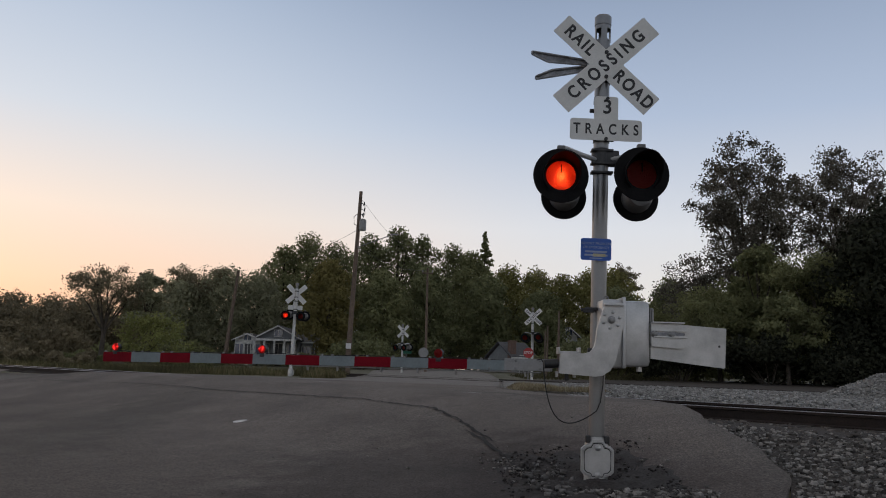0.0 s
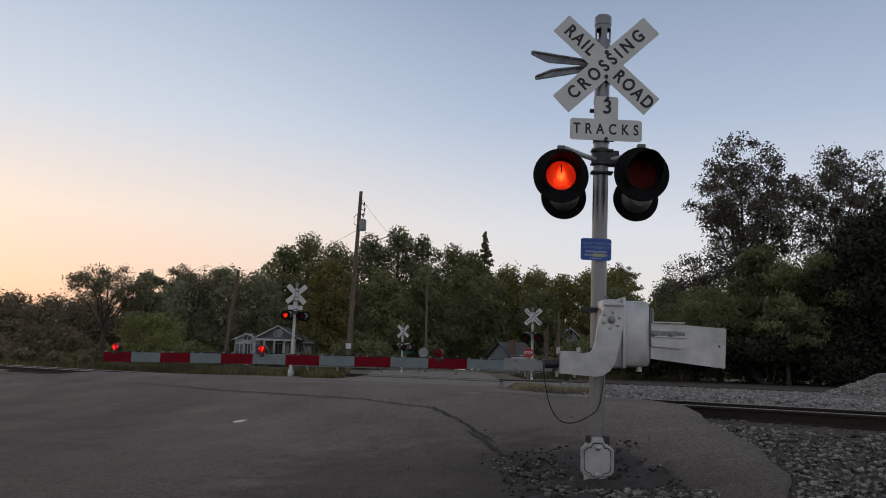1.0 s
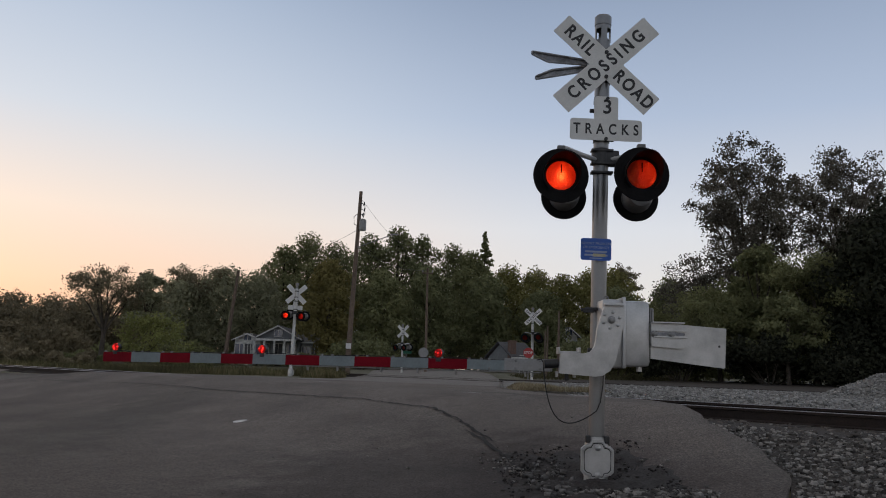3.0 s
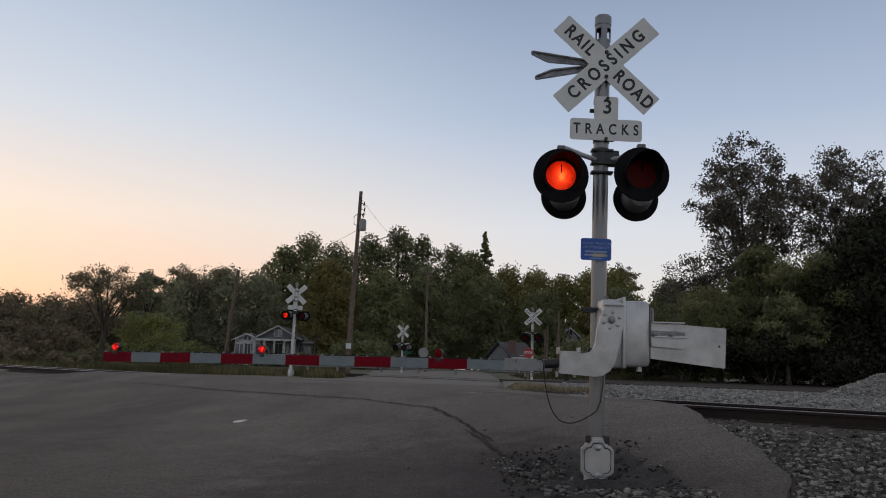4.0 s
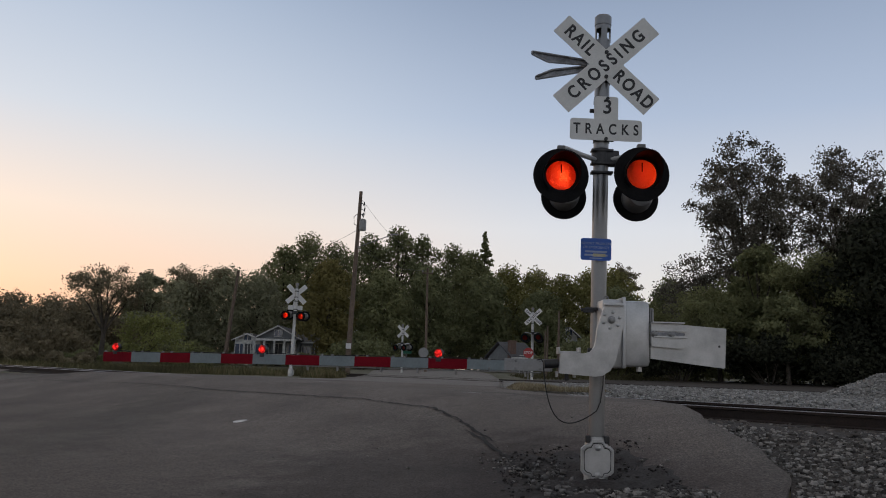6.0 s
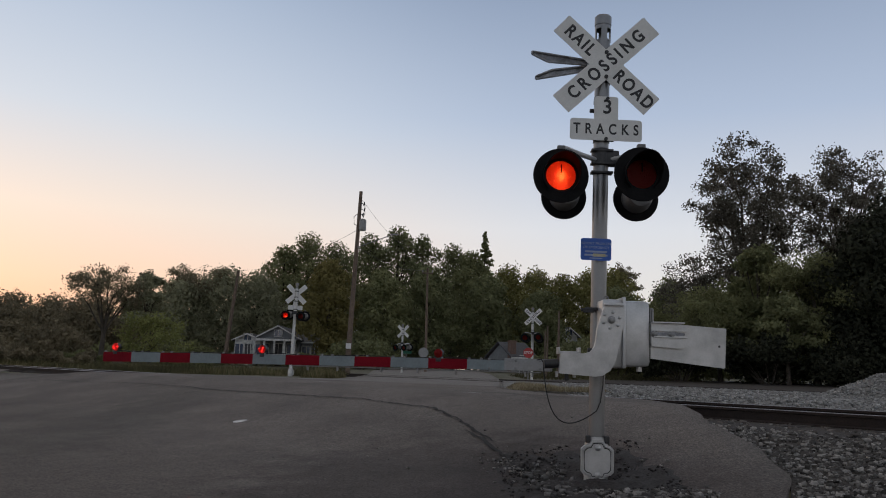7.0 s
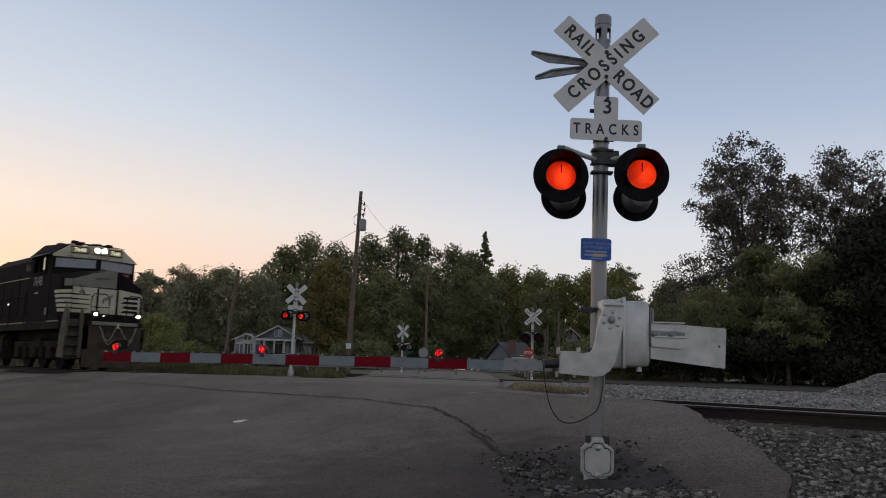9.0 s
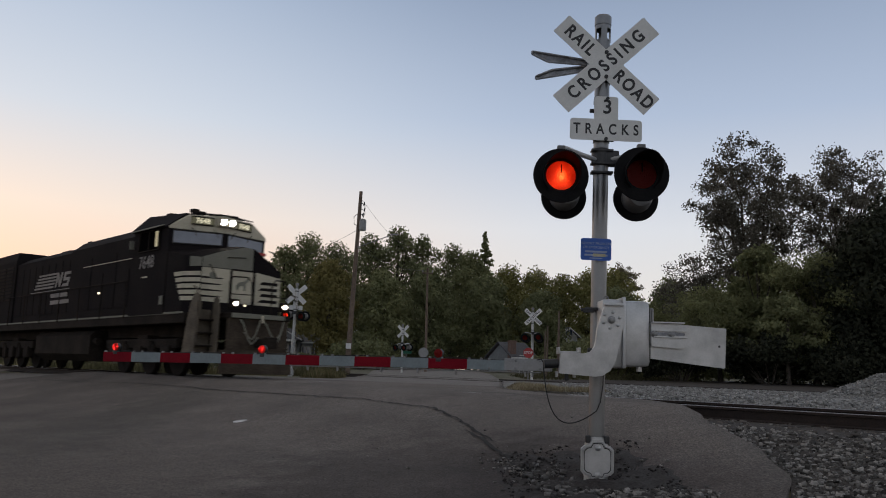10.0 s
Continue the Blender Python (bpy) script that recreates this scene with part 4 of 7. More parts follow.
def gate_arm(parent_m):
    """The striped arm, tip at local 0; a thing of its own that breaks away at the shear block."""
    a = thing("gate_arm", "lowered red and grey-white striped gate arm", "gate arm", parent_m)
    S = 0.4064

    def rise(x):
        return 0.027 * (x / 2.44) - 0.0082 * (x / 2.44) ** 2  # the long arm sags a little towards its tip

    for k in range(12):
        x0 = k * S
        h0, h1 = 0.110 - 0.0012 * k, 0.110 - 0.0012 * (k + 1)
        z0, z1 = rise(x0), rise(x0 + S)
        bm = bmesh.new()
        vs = [bm.verts.new(p) for p in ((x0, -0.02, z0 - h0 / 2), (x0 + S, -0.02, z1 - h1 / 2), (x0 + S, -0.02, z1 + h1 / 2), (x0, -0.02, z0 + h0 / 2),
                                        (x0, 0.02, z0 - h0 / 2), (x0 + S, 0.02, z1 - h1 / 2), (x0 + S, 0.02, z1 + h1 / 2), (x0, 0.02, z0 + h0 / 2))]
        for f in ((0, 1, 2, 3), (5, 4, 7, 6), (3, 2, 6, 7), (1, 0, 4, 5), (0, 3, 7, 4), (2, 1, 5, 6)):
            bm.faces.new([vs[i] for i in f])
        part("stripe", bm, ARM_RED if k % 2 == 0 else ARM_WHITE, a, "red reflective stripe" if k % 2 == 0 else "grey-white reflective stripe")
    bm = bmesh.new()
    x0 = 12 * S
    box(bm, 0.46, 0.048, 0.116, x0 + 0.20, 0.002, 0.031, 0.004)
    end = part("metal_end", bm, ARM_METAL, a, "bare aluminium arm end")
    for x, z in ((0.08, 0.045), (0.08, -0.045), (0.32, 0.045), (0.32, -0.045), (-0.18, 0.05), (-0.18, -0.05)):
        bm = bmesh.new()
        revolve(bm, [(0.013, 0.022), (0.011, 0.030), (0.0001, 0.032)], 8, pose(x0 + x, 0, 0.032 + z * 0.8) @ UPRIGHT)
        part("bolt", bm, GALV, end)
    # clips along the top and drop brackets below
    bm = bmesh.new()
    box(bm, 0.018, 0.03, 0.02, 0, 0, 0, 0.002)
    clip = finish(bm, "clip", GALV)
    for k in range(13):
        for dx in (0.02, 0.14):
            o = new("clip", clip)
            o.parent = a
            o.matrix_basis = pose(k * S + dx, -0.005, rise(k * S + dx) + 0.062 - 0.0006 * k)
    bm = bmesh.new()
    box(bm, 0.012, 0.03, 0.05, 0, 0, 0, 0.002)
    tab = finish(bm, "tab", GALV)
    for x in (2.7, 3.05, 3.55, 3.95, 4.35, 5.05, 5.12):
        o = new("tab", tab)
        o.parent = a
        o.matrix_basis = pose(x, 0.0, rise(x) - 0.078)
    bm = bmesh.new()
    box(bm, 2.7, 0.012, 0.012, 3.85, 0.012, rise(3.85) - 0.062, 0.002)
    part("under_rail", bm, GALV, a, "thin under-rail")
    gate_lamp(a, pose(0.17, 0.0, 0.128), None)
    gate_lamp(a, pose(2.145, 0.0, rise(2.145) + 0.118), 0)
    gate_lamp(a, pose(4.17, 0.0, rise(4.17) + 0.112), 1)
    bm = bmesh.new()
    pts = [(0.17, 0.01, 0.075)] + [(0.17 + 0.2 * i, 0.016, rise(0.17 + 0.2 * i) + 0.060 + 0.006 * math.sin(i * 1.3) - 0.0003 * i) for i in range(1, 25)]
    wire(bm, pts, 0.006, 6)
    part("lamp_cable", bm, WIRE, a, "black lamp cable")
    return a


arm = gate_arm(ARM)

# loose cable from the arm to the mast
bm = bmesh.new()
cable = []
for i in range(25):
    t = i / 24
    p0, p1, p2, p3 = Vector((0.955, 7.62, 1.09)), Vector((0.985, 7.60, 0.60)), Vector((1.10, 7.60, 0.40)), Vector((1.465, 7.71, 0.66))
    cable.append(p0 * (1 - t) ** 3 + p1 * 3 * t * (1 - t) ** 2 + p2 * 3 * t * t * (1 - t) + p3 * t ** 3)
cable = [Vector((0.90, 7.66, 1.11)), Vector((0.935, 7.63, 1.12))] + cable + [Vector((1.50, 7.712, 0.74)), Vector((1.525, 7.715, 0.9)), Vector((1.53, 7.715, 1.1))]
wire(bm, cable, 0.0055, 8)
tagged(part("power_cable", bm, WIRE, None, "black power cable hanging from the gate arm to the mast", None, True), category="cable")


# ---------------------------------------------------------------- locomotive
def prism(bm, ring0, ring1):
    """Bridge two outlines of (x, y, z) points and close the ends."""
    a = [bm.verts.new(p) for p in ring0]
    b = [bm.verts.new(p) for p in ring1]
    n = len(a)
    for i in range(n):
        bm.faces.new((a[i], a[(i + 1) % n], b[(i + 1) % n], b[i]))
    bm.faces.new(a[::-1])
    bm.faces.new(b)
    bmesh.ops.recalc_face_normals(bm, faces=bm.faces)
    return bm


def section(x, half, z0, eave, top_half, top):
    return [(x, -half, z0), (x, -half, eave), (x, -top_half, top), (x, top_half, top), (x, half, eave), (x, half, z0)]


def plate(bm, pts, off):
    """A thin sheet through 3D points, given a thickness along off."""
    o = Vector(off)
    return prism(bm, pts, [tuple(Vector(p) + o) for p in pts])


def side_rect(bm, x0, x1, z0, z1, y, t, slant=0.0):
    return plate(bm, [(x0, y, z0), (x1, y, z0), (x1 + slant, y, z1), (x0 + slant, y, z1)], (0, t, 0))


def locomotive():
    """Six-axle wide-nose diesel; front at x = 0, rails at z = 0, its right side at -y."""
    lo = thing("locomotive", "black diesel freight locomotive with white striped nose and lit headlights", "locomotive")
    # frame
    bm = bmesh.new()
    box(bm, 20.2, 2.96, 0.26, -11.3, 0, 1.53, 0.02)
    box(bm, 20.0, 1.6, 0.34, -11.3, 0, 1.24, 0.02)
    part("underframe", bm, LOCO_FRAME, lo, "grimy black underframe")
    bm = bmesh.new()
    for s in (-1, 1):
        box(bm, 20.0, 0.02, 0.05, -11.3, s * 1.49, 1.675, 0)
    part("sill_edge", bm, LOCO_GREY, lo, "dusty grey sill edge")
    # cab with a shallow V front
    def front_x(y, lean=0.0):
        return -2.08 - 0.24 * abs(y) - lean

    bm = bmesh.new()
    prism(bm, section(-2.46, 1.50, 1.66, 4.06, 1.00, 4.48), section(-4.72, 1.52, 1.66, 4.12, 1.05, 4.60))
    cab = part("cab", bm, LOCO_BLACK, lo, "black driver's cab")
    for s in (-1, 1):
        bm = bmesh.new()
        prism(bm, [(front_x(0), 0, 2.6), (front_x(0), 0, 4.05), (front_x(1.49), s * 1.49, 4.05), (front_x(1.49), s * 1.49, 2.6)],
              [(-2.47, 0, 2.6), (-2.47, 0, 4.05), (-2.47, s * 1.49, 4.05), (-2.47, s * 1.49, 2.6)])
        part("cab_front", bm, LOCO_BLACK, cab, "black angled cab front")
        bm = bmesh.new()
        f0 = 0.04
        prism(bm, [(front_x(0) + f0, 0, 4.03), (front_x(0) - 0.02 + f0, 0, 4.52), (front_x(0.98) - 0.02 + f0, s * 0.98, 4.46), (front_x(1.50) + f0, s * 1.50, 4.10), (front_x(1.50) + f0, s * 1.50, 4.03)],
              [(-2.50, 0, 4.03), (-2.50, 0, 4.52), (-2.50, s * 0.98, 4.48), (-2.50, s * 1.50, 4.10), (-2.50, s * 1.50, 4.03)])
        part("visor_band", bm, LOCO_WHITE, cab, "dull white band above the windscreen")
        # windscreen pane with a dark rubber surround, and its wiper
        y0, y1 = 0.09, 1.40
        bm = bmesh.new()
        plate(bm, [(front_x(y0) + 0.004, s * y0, 3.66), (front_x(y1) + 0.004, s * y1, 3.62), (front_x(y1) + 0.004, s * y1, 3.99), (front_x(y0) + 0.004, s * y0, 4.01)], (0.014, 0, 0))
        ws = part("windscreen", bm, GLASS, cab, "dark windscreen pane")
        bm = bmesh.new()
        ring = [(front_x(y) + 0.02, s * y, z) for y, z in ((y0, 3.66), (y1, 3.62), (y1, 3.99), (y0, 4.01), (y0, 3.66), (y1, 3.62))]
        wire(bm, ring, 0.022, 6)
        part("screen_rubber", bm, RUBBER, ws)
        bm = bmesh.new()
        for y in (0.35, 0.95):
            wire(bm, [(front_x(y) + 0.06, s * y, 4.10), (front_x(y) + 0.07, s * (y - 0.10), 4.02), (front_x(y) + 0.045, s * (y - 0.16), 3.86)], 0.010, 5)
        part("wiper", bm, RUBBER, ws, "thin black wiper")
    bm = bmesh.new()
    prism(bm, [(front_x(0) + 0.05, -0.02, 4.54), (front_x(0) + 0.05, 0.02, 4.54), (front_x(1.0), 1.0, 4.52), (front_x(1.0), -1.0, 4.52)],
          [(front_x(0) + 0.05, -0.02, 4.56), (front_x(0) + 0.05, 0.02, 4.56), (front_x(1.0), 1.0, 4.545), (front_x(1.0), -1.0, 4.545)])
    prism(bm, section(-2.50, 1.54, 4.07, 4.10, 1.01, 4.53), section(-4.80, 1.58, 4.10, 4.15, 1.08, 4.66))
    part("cab_roof", bm, LOCO_BLACK, cab, "black sloping cab roof")
    for x, y, w, h in ((-2.55, -0.75, 0.20, 0.10), (-2.9, -0.45, 0.5, 0.09), (-2.6, 0.1, 0.24, 0.07), (-2.7, 0.55, 0.2, 0.10), (-3.4, 0.2, 0.6, 0.12), (-3.9, -0.8, 0.3, 0.08)):
        bm = bmesh.new()
        box(bm, w, 0.22, h, x, y, 4.575 + h / 2 - 0.03 * (x + 2.5), 0.02)
        part("roof_fitting", bm, LOCO_FRAME, cab)
    # number boards and headlight
    for y0, y1 in ((-0.96, -0.36), (0.34, 0.90)):
        bm = bmesh.new()
        plate(bm, [(front_x(y) + 0.035, y, z) for y, z in ((y0, 4.20), (y1, 4.20), (y1, 4.42), (y0, 4.42))], (0.025, 0, 0))
        nb = part("number_board", bm, BOARD_LIT, cab, "lit number board")
        bm = bmesh.new()
        wire(bm, [(front_x(y) + 0.06, y, z) for y, z in ((y0, 4.20), (y1, 4.20), (y1, 4.42), (y0, 4.42), (y0, 4.20), (y1, 4.20))], 0.018, 6)
        part("board_frame", bm, LOCO_BLACK, nb, "black frame")
        ym = (y0 + y1) / 2
        lettering("7648", 0.20, NUM_LIT, nb, pose(front_x(ym) + 0.066, ym, 4.31) @ pose(0, 0, 0, 90, 0, 90 + (13.5 if ym > 0 else -13.5)), 1.0, 0.004)
    bm = bmesh.new()
    box(bm, 0.16, 0.56, 0.26, -2.03, 0.0, 4.32, 0.03)
    hl = part("headlight", bm, LOCO_WHITE, cab, "twin headlight housing")
    for y in (-0.13, 0.13):
        bm = bmesh.new()
        revolve(bm, [(0.105, 0), (0.10, 0.006)], 18, pose(-1.952, y, 4.33, 0, 90, 0))
        part("headlight_rim", bm, LOCO_FRAME, hl, "", None, True)
        bm = bmesh.new()
        revolve(bm, [(0.092, 0), (0.05, 0.02), (0.0001, 0.025)], 16, pose(-1.945, y, 4.33, 0, 90, 0))
        part("headlight_lens", bm, HEAD_GLOW, hl, "lit headlight lens", None, True)
    # side windows, awning, lit blind
    for s in (-1, 1):
        bm = bmesh.new()
        side_rect(bm, -4.25, -2.98, 3.50, 4.04, s * 1.535, 0.01)
        win = part("side_window", bm, LINER, cab, "open dark cab side window")
        bm = bmesh.new()
        side_rect(bm, -3.20, -3.03, 3.56, 4.00, s * 1.556, 0.008)
        # the near blind has weak emission in place of light falling on it
        part("window_blind", bm, LOCO_WHITE if s > 0 else BLIND, win, "pale cab window blind")
        bm = bmesh.new()
        for z in (3.48, 4.05):
            box(bm, 1.36, 0.04, 0.03, -3.62, s * 1.545, z)
        for x in (-4.28, -3.62, -2.96):
            box(bm, 0.03, 0.04, 0.60, x, s * 1.545, 3.765)
        part("window_frame", bm, LOCO_FRAME, win)
        bm = bmesh.new()
        box(bm, 0.05, 0.14, 0.26, -4.62, s * 1.62, 3.72, 0.02)
        part("mirror", bm, LOCO_GREY, cab, "small side mirror")
        bm = bmesh.new()
        plate(bm, [(-4.55, s * 1.52, 4.14), (-2.75, s * 1.52, 4.14), (-2.75, s * 1.70, 4.06), (-4.55, s * 1.70, 4.06)], (0, 0, 0.03))
        part("sun_awning", bm, LOCO_GREY, cab, "grey awning over the side window")
    # road number on the cab sides
    lettering("7648", 0.50, LOCO_LETTER, cab, pose(-3.74, -1.527, 3.15) @ UPRIGHT, 1.0, 0.006, "road_number")
    lettering("7648", 0.50, LOCO_LETTER, cab, pose(-3.74, 1.527, 3.15) @ pose(0, 0, 0, 90, 0, 180), 1.0, 0.006, "road_number")
    bm = bmesh.new()
    side_rect(bm, -4.0, -3.6, 2.72, 2.76, -1.524, -0.004)
    part("small_marking", bm, LOCO_WHITE, cab)
    bm = bmesh.new()
    side_rect(bm, -2.70, -2.50, 1.92, 2.16, -1.524, -0.012)
    part("sand_hatch", bm, LOCO_GREY, cab, "small grey sand hatch")
    # nose: a peaked front, with its corners cut back
    def nose_ring(x, half, side_z, mid_z, top_z):
        return [(x, -half, 1.66), (x, -half, side_z), (x, -half * 0.45, mid_z), (x, 0.02, top_z), (x, 0.36, top_z - 0.03), (x, half, side_z - 0.20), (x, half, 1.66)]
    bm = bmesh.new()
    prism(bm, nose_ring(-0.98, 1.20, 3.16, 3.40, 3.54), nose_ring(-1.45, 1.46, 3.20, 3.46, 3.60))
    prism(bm, nose_ring(-1.45, 1.46, 3.20, 3.46, 3.60), nose_ring(-2.42, 1.49, 3.40, 3.54, 3.64))
    nose = part("nose", bm, LOCO_BLACK, lo, "black wide nose")
    bm = bmesh.new()
    plate(bm, [(-0.98, -1.19, 2.90), (-0.98, 0.30, 2.90), (-0.98, 0.30, 3.50), (-0.98, 0.02, 3.53), (-0.98, -0.54, 3.39), (-0.98, -1.19, 3.15)], (0.012, 0, 0))
    part("nose_panel", bm, LOCO_GREY, nose, "dusty grey upper nose panel")
    bm = bmesh.new()
    plate(bm, [(-0.985, -1.205, 2.90), (-1.30, -1.379, 2.90), (-1.30, -1.379, 3.17), (-0.985, -1.205, 3.14)], (0.008, -0.012, 0))
    part("corner_panel", bm, LOCO_GREY, nose, "dusty grey nose corner")
    # white front with dark bars
    bm = bmesh.new()
    plate(bm, [(-0.98, -1.19, 1.98), (-0.98, 1.19, 1.98), (-0.98, 1.19, 2.78), (-0.98, 0.40, 2.88), (-0.98, -1.19, 2.88)], (0.010, 0, 0))
    face = part("nose_face", bm, LOCO_WHITE, nose, "dull white striped nose front")
    for k in range(4):
        z = 2.06 + 0.165 * k
        bm = bmesh.new()
        plate(bm, [(-0.97, 0.50 + 0.05 * (k % 2), z), (-0.97, 1.12, z), (-0.97, 1.12, z + 0.085), (-0.97, 0.62, z + 0.085)], (0.006, 0, 0))
        part("dark_bar", bm, LOCO_BLACK, face)
        bm = bmesh.new()
        plate(bm, [(-0.97, -1.19, z + 0.03), (-0.97, -0.66 + 0.05 * (k % 2), z + 0.045), (-0.97, -0.60 + 0.05 * (k % 2), z + 0.075), (-0.97, -1.19, z + 0.085)], (0.006, 0, 0))
        part("dark_bar", bm, LOCO_BLACK, face)
    for k in range(5):
        # stripes wrapping round the corner and the side, each a little shorter below
        z = 2.06 + 0.165 * k
        for s in (-1, 1):
            bm = bmesh.new()
            z0, z1 = z - 0.065, z + 0.045
            back_x = -1.52 - 0.11 * k
            plate(bm, [(-0.985, s * 1.205, z0), (-1.45, s * 1.462, z0), (-1.45, s * 1.462, z1), (-0.985, s * 1.205, z1)], (0.010, s * 0.012, 0))
            plate(bm, [(-1.45, s * 1.464, z0), (back_x, s * 1.466, z0), (back_x - 0.05, s * 1.466, z1), (-1.45, s * 1.464, z1)], (0, s * 0.014, 0))
            part("white_stripe", bm, LOCO_WHITE, nose, "white wrap-round stripe")
    # nose door, dark seam, round emblem, grab irons
    bm = bmesh.new()
    plate(bm, [(-0.968, -0.30, 2.02), (-0.968, 0.30, 2.02), (-0.968, 0.30, 2.86), (-0.968, -0.30, 2.86)], (0.020, 0, 0))
    door = part("nose_door", bm, LOCO_WHITE, nose, "dull white nose door with a dark animal emblem")
    bm = bmesh.new()
    plate(bm, [(-0.947, y, z) for y, z in ((-0.17, 2.36), (-0.12, 2.33), (-0.08, 2.46), (0.02, 2.47), (0.05, 2.33), (0.10, 2.35), (0.10, 2.52), (0.20, 2.64), (0.17, 2.70), (0.06, 2.60), (-0.10, 2.56), (-0.19, 2.48))], (0.004, 0, 0))
    part("door_emblem", bm, LOCO_GREY, door, "dark grey emblem")
    bm = bmesh.new()
    box(bm, 0.03, 0.05, 0.86, -0.955, -0.34, 2.44, 0.004)
    box(bm, 0.03, 0.06, 1.52, -0.955, 0.36, 2.72, 0.004)
    box(bm, 0.03, 0.66, 0.04, -0.955, 0.02, 2.89, 0.004)
    part("door_frame", bm, LOCO_BLACK, nose, "black nose door frame")
    bm = bmesh.new()
    revolve(bm, [(0.10, 0.0), (0.10, 0.008), (0.0001, 0.009)], 20, pose(-0.968, -0.88, 2.68, 0, 90, 0))
    part("emblem", bm, LOCO_GREY, nose, "round dark emblem")
    bm = bmesh.new()
    wire(bm, [(-0.97, -0.45, 3.20), (-0.92, -0.45, 3.20), (-0.92, 0.05, 3.24), (-0.97, 0.05, 3.24)], 0.014, 6)
    wire(bm, [(-0.97, -1.0, 2.95), (-0.90, -1.0, 2.95), (-0.90, -0.80, 2.62), (-0.97, -0.80, 2.62)], 0.012, 6)
    part("grab_iron", bm, LOCO_FRAME, nose)
    bm = bmesh.new()
    box(bm, 0.05, 0.30, 0.08, -1.1, 0.60, 3.42, 0.01, pose(0, 0, 0))
    part("red_marker", bm, STOP_RED, nose, "small dull red marker")
    bm = bmesh.new()
    wire(bm, [(-2.3, 1.56, 3.72), (-2.0, 1.60, 3.62), (-1.9, 1.60, 3.52)], 0.016, 6)
    part("side_grab", bm, LOCO_FRAME, nose)
    # front platform, rails, ditch lights
    bm = bmesh.new()
    box(bm, 1.10, 1.80, 0.14, -0.42, 0, 1.60, 0.01)
    plat = part("front_platform", bm, LOCO_FRAME, lo, "grimy front platform")
    bm = bmesh.new()
    box(bm, 0.08, 1.55, 0.12, 0.15, -0.08, 1.60, 0.01)
    part("anticlimber", bm, LOCO_GREY, plat, "dusty grey anticlimber edge")
    for s in (-1, 1):
        bm = bmesh.new()
        box(bm, 0.14, 0.24, 0.24, 0.02, s * 0.73, 1.90, 0.03)
        dl = part("ditch_light", bm, LOCO_FRAME, plat, "ditch light box")
        bm = bmesh.new()
        revolve(bm, [(0.058, 0), (0.035, 0.02), (0.0001, 0.025)], 16, pose(0.095, s * 0.73, 1.90, 0, 90, 0))
        part("ditch_lens", bm, HEAD_GLOW, dl, "lit ditch light lens", None, True)
        bm = bmesh.new()
        wire(bm, [(0.10, s * 0.30, 1.66), (0.10, s * 0.30, 2.47), (0.08, s * 0.42, 2.60), (-0.02, s * 0.78, 2.60), (-0.05, s * 0.86, 2.47), (-0.05, s * 0.86, 1.66)], 0.018, 8)
        wire(bm, [(0.10, s * 0.30, 2.15), (-0.05, s * 0.86, 2.15)], 0.014, 6)
        part("handrail", bm, LOCO_FRAME, plat, "dark end handrail", None, True)
    bm = bmesh.new()
    revolve(bm, [(0.030, 0), (0.02, 0.012), (0.0001, 0.016)], 14, pose(0.12, -0.48, 1.86, 0, 90, 0))
    part("marker_lens", bm, MARK_GLOW, plat, "small lit marker")
    # pilot, plough, coupler, hoses
    bm = bmesh.new()
    box(bm, 0.10, 1.76, 0.85, 0.0, 0, 1.12, 0.01)
    part("pilot", bm, LOCO_DUST, lo, "grimy pilot plate")
    bm = bmesh.new()
    for s in (-1, 1):
        prism(bm, [(0.06, s * 1.05, 0.12), (0.42, 0.0, 0.12), (0.30, 0.0, 0.72), (0.02, s * 1.05, 0.72)], [(-0.02, s * 1.05, 0.12), (0.32, 0.0, 0.12), (0.22, 0.0, 0.72), (-0.04, s * 1.05, 0.72)])
    part("plough", bm, LOCO_DUST, lo, "dirty brown snow plough")
    bm = bmesh.new()
    box(bm, 0.55, 0.22, 0.22, 0.25, 0, 0.92, 0.03)
    box(bm, 0.22, 0.34, 0.30, 0.58, 0.04, 0.92, 0.05)
    part("coupler", bm, LOCO_FRAME, lo, "knuckle coupler", None, True)
    for y0, y1, drop in ((-0.62, -0.25, 0.86), (-0.05, -0.38, 0.98), (0.05, 0.42, 0.98), (0.66, 0.30, 0.88)):
        bm = bmesh.new()
        wire(bm, [(0.18, y0, 1.50), (0.24, y0 + 0.15 * (y1 - y0), 1.40), (0.28, y0 + 0.5 * (y1 - y0), drop + 0.16), (0.28, y0 + 0.78 * (y1 - y0), drop + 0.02), (0.25, y1, drop + 0.06), (0.20, y1 + 0.4 * (y1 - y0), drop + 0.20)], 0.020, 8)
        part("air_hose", bm, LOCO_GREY, lo, "grey air hose", None, True)
    bm = bmesh.new()
    tube(bm, (0.20, 0.0, 1.62), (0.24, 0.0, 1.44), 0.03, n=10)
    part("hose_fitting", bm, LOCO_WHITE, lo, "pale hose fitting")
    # corner steps with tan side shields
    for s in (-1, 1):
        bm = bmesh.new()
        out = [(-1.32, 0.42), (-0.62, 0.42), (-0.50, 1.20), (-0.42, 1.80), (-0.44, 2.00), (-0.55, 2.12), (-0.72, 2.16), (-0.86, 2.06), (-0.98, 1.85), (-1.10, 1.45), (-1.22, 0.95)]
        if s > 0:
            out = [(x - 0.45, 0.25 + z * 0.55) for x, z in out]
        prism(bm, [(x, s * 1.45, z) for x, z in out], [(x, s * 1.41, z) for x, z in out])
        well = part("step_shield", bm, LOCO_TAN, lo, "dirty tan rounded step shield")
        bm = bmesh.new()
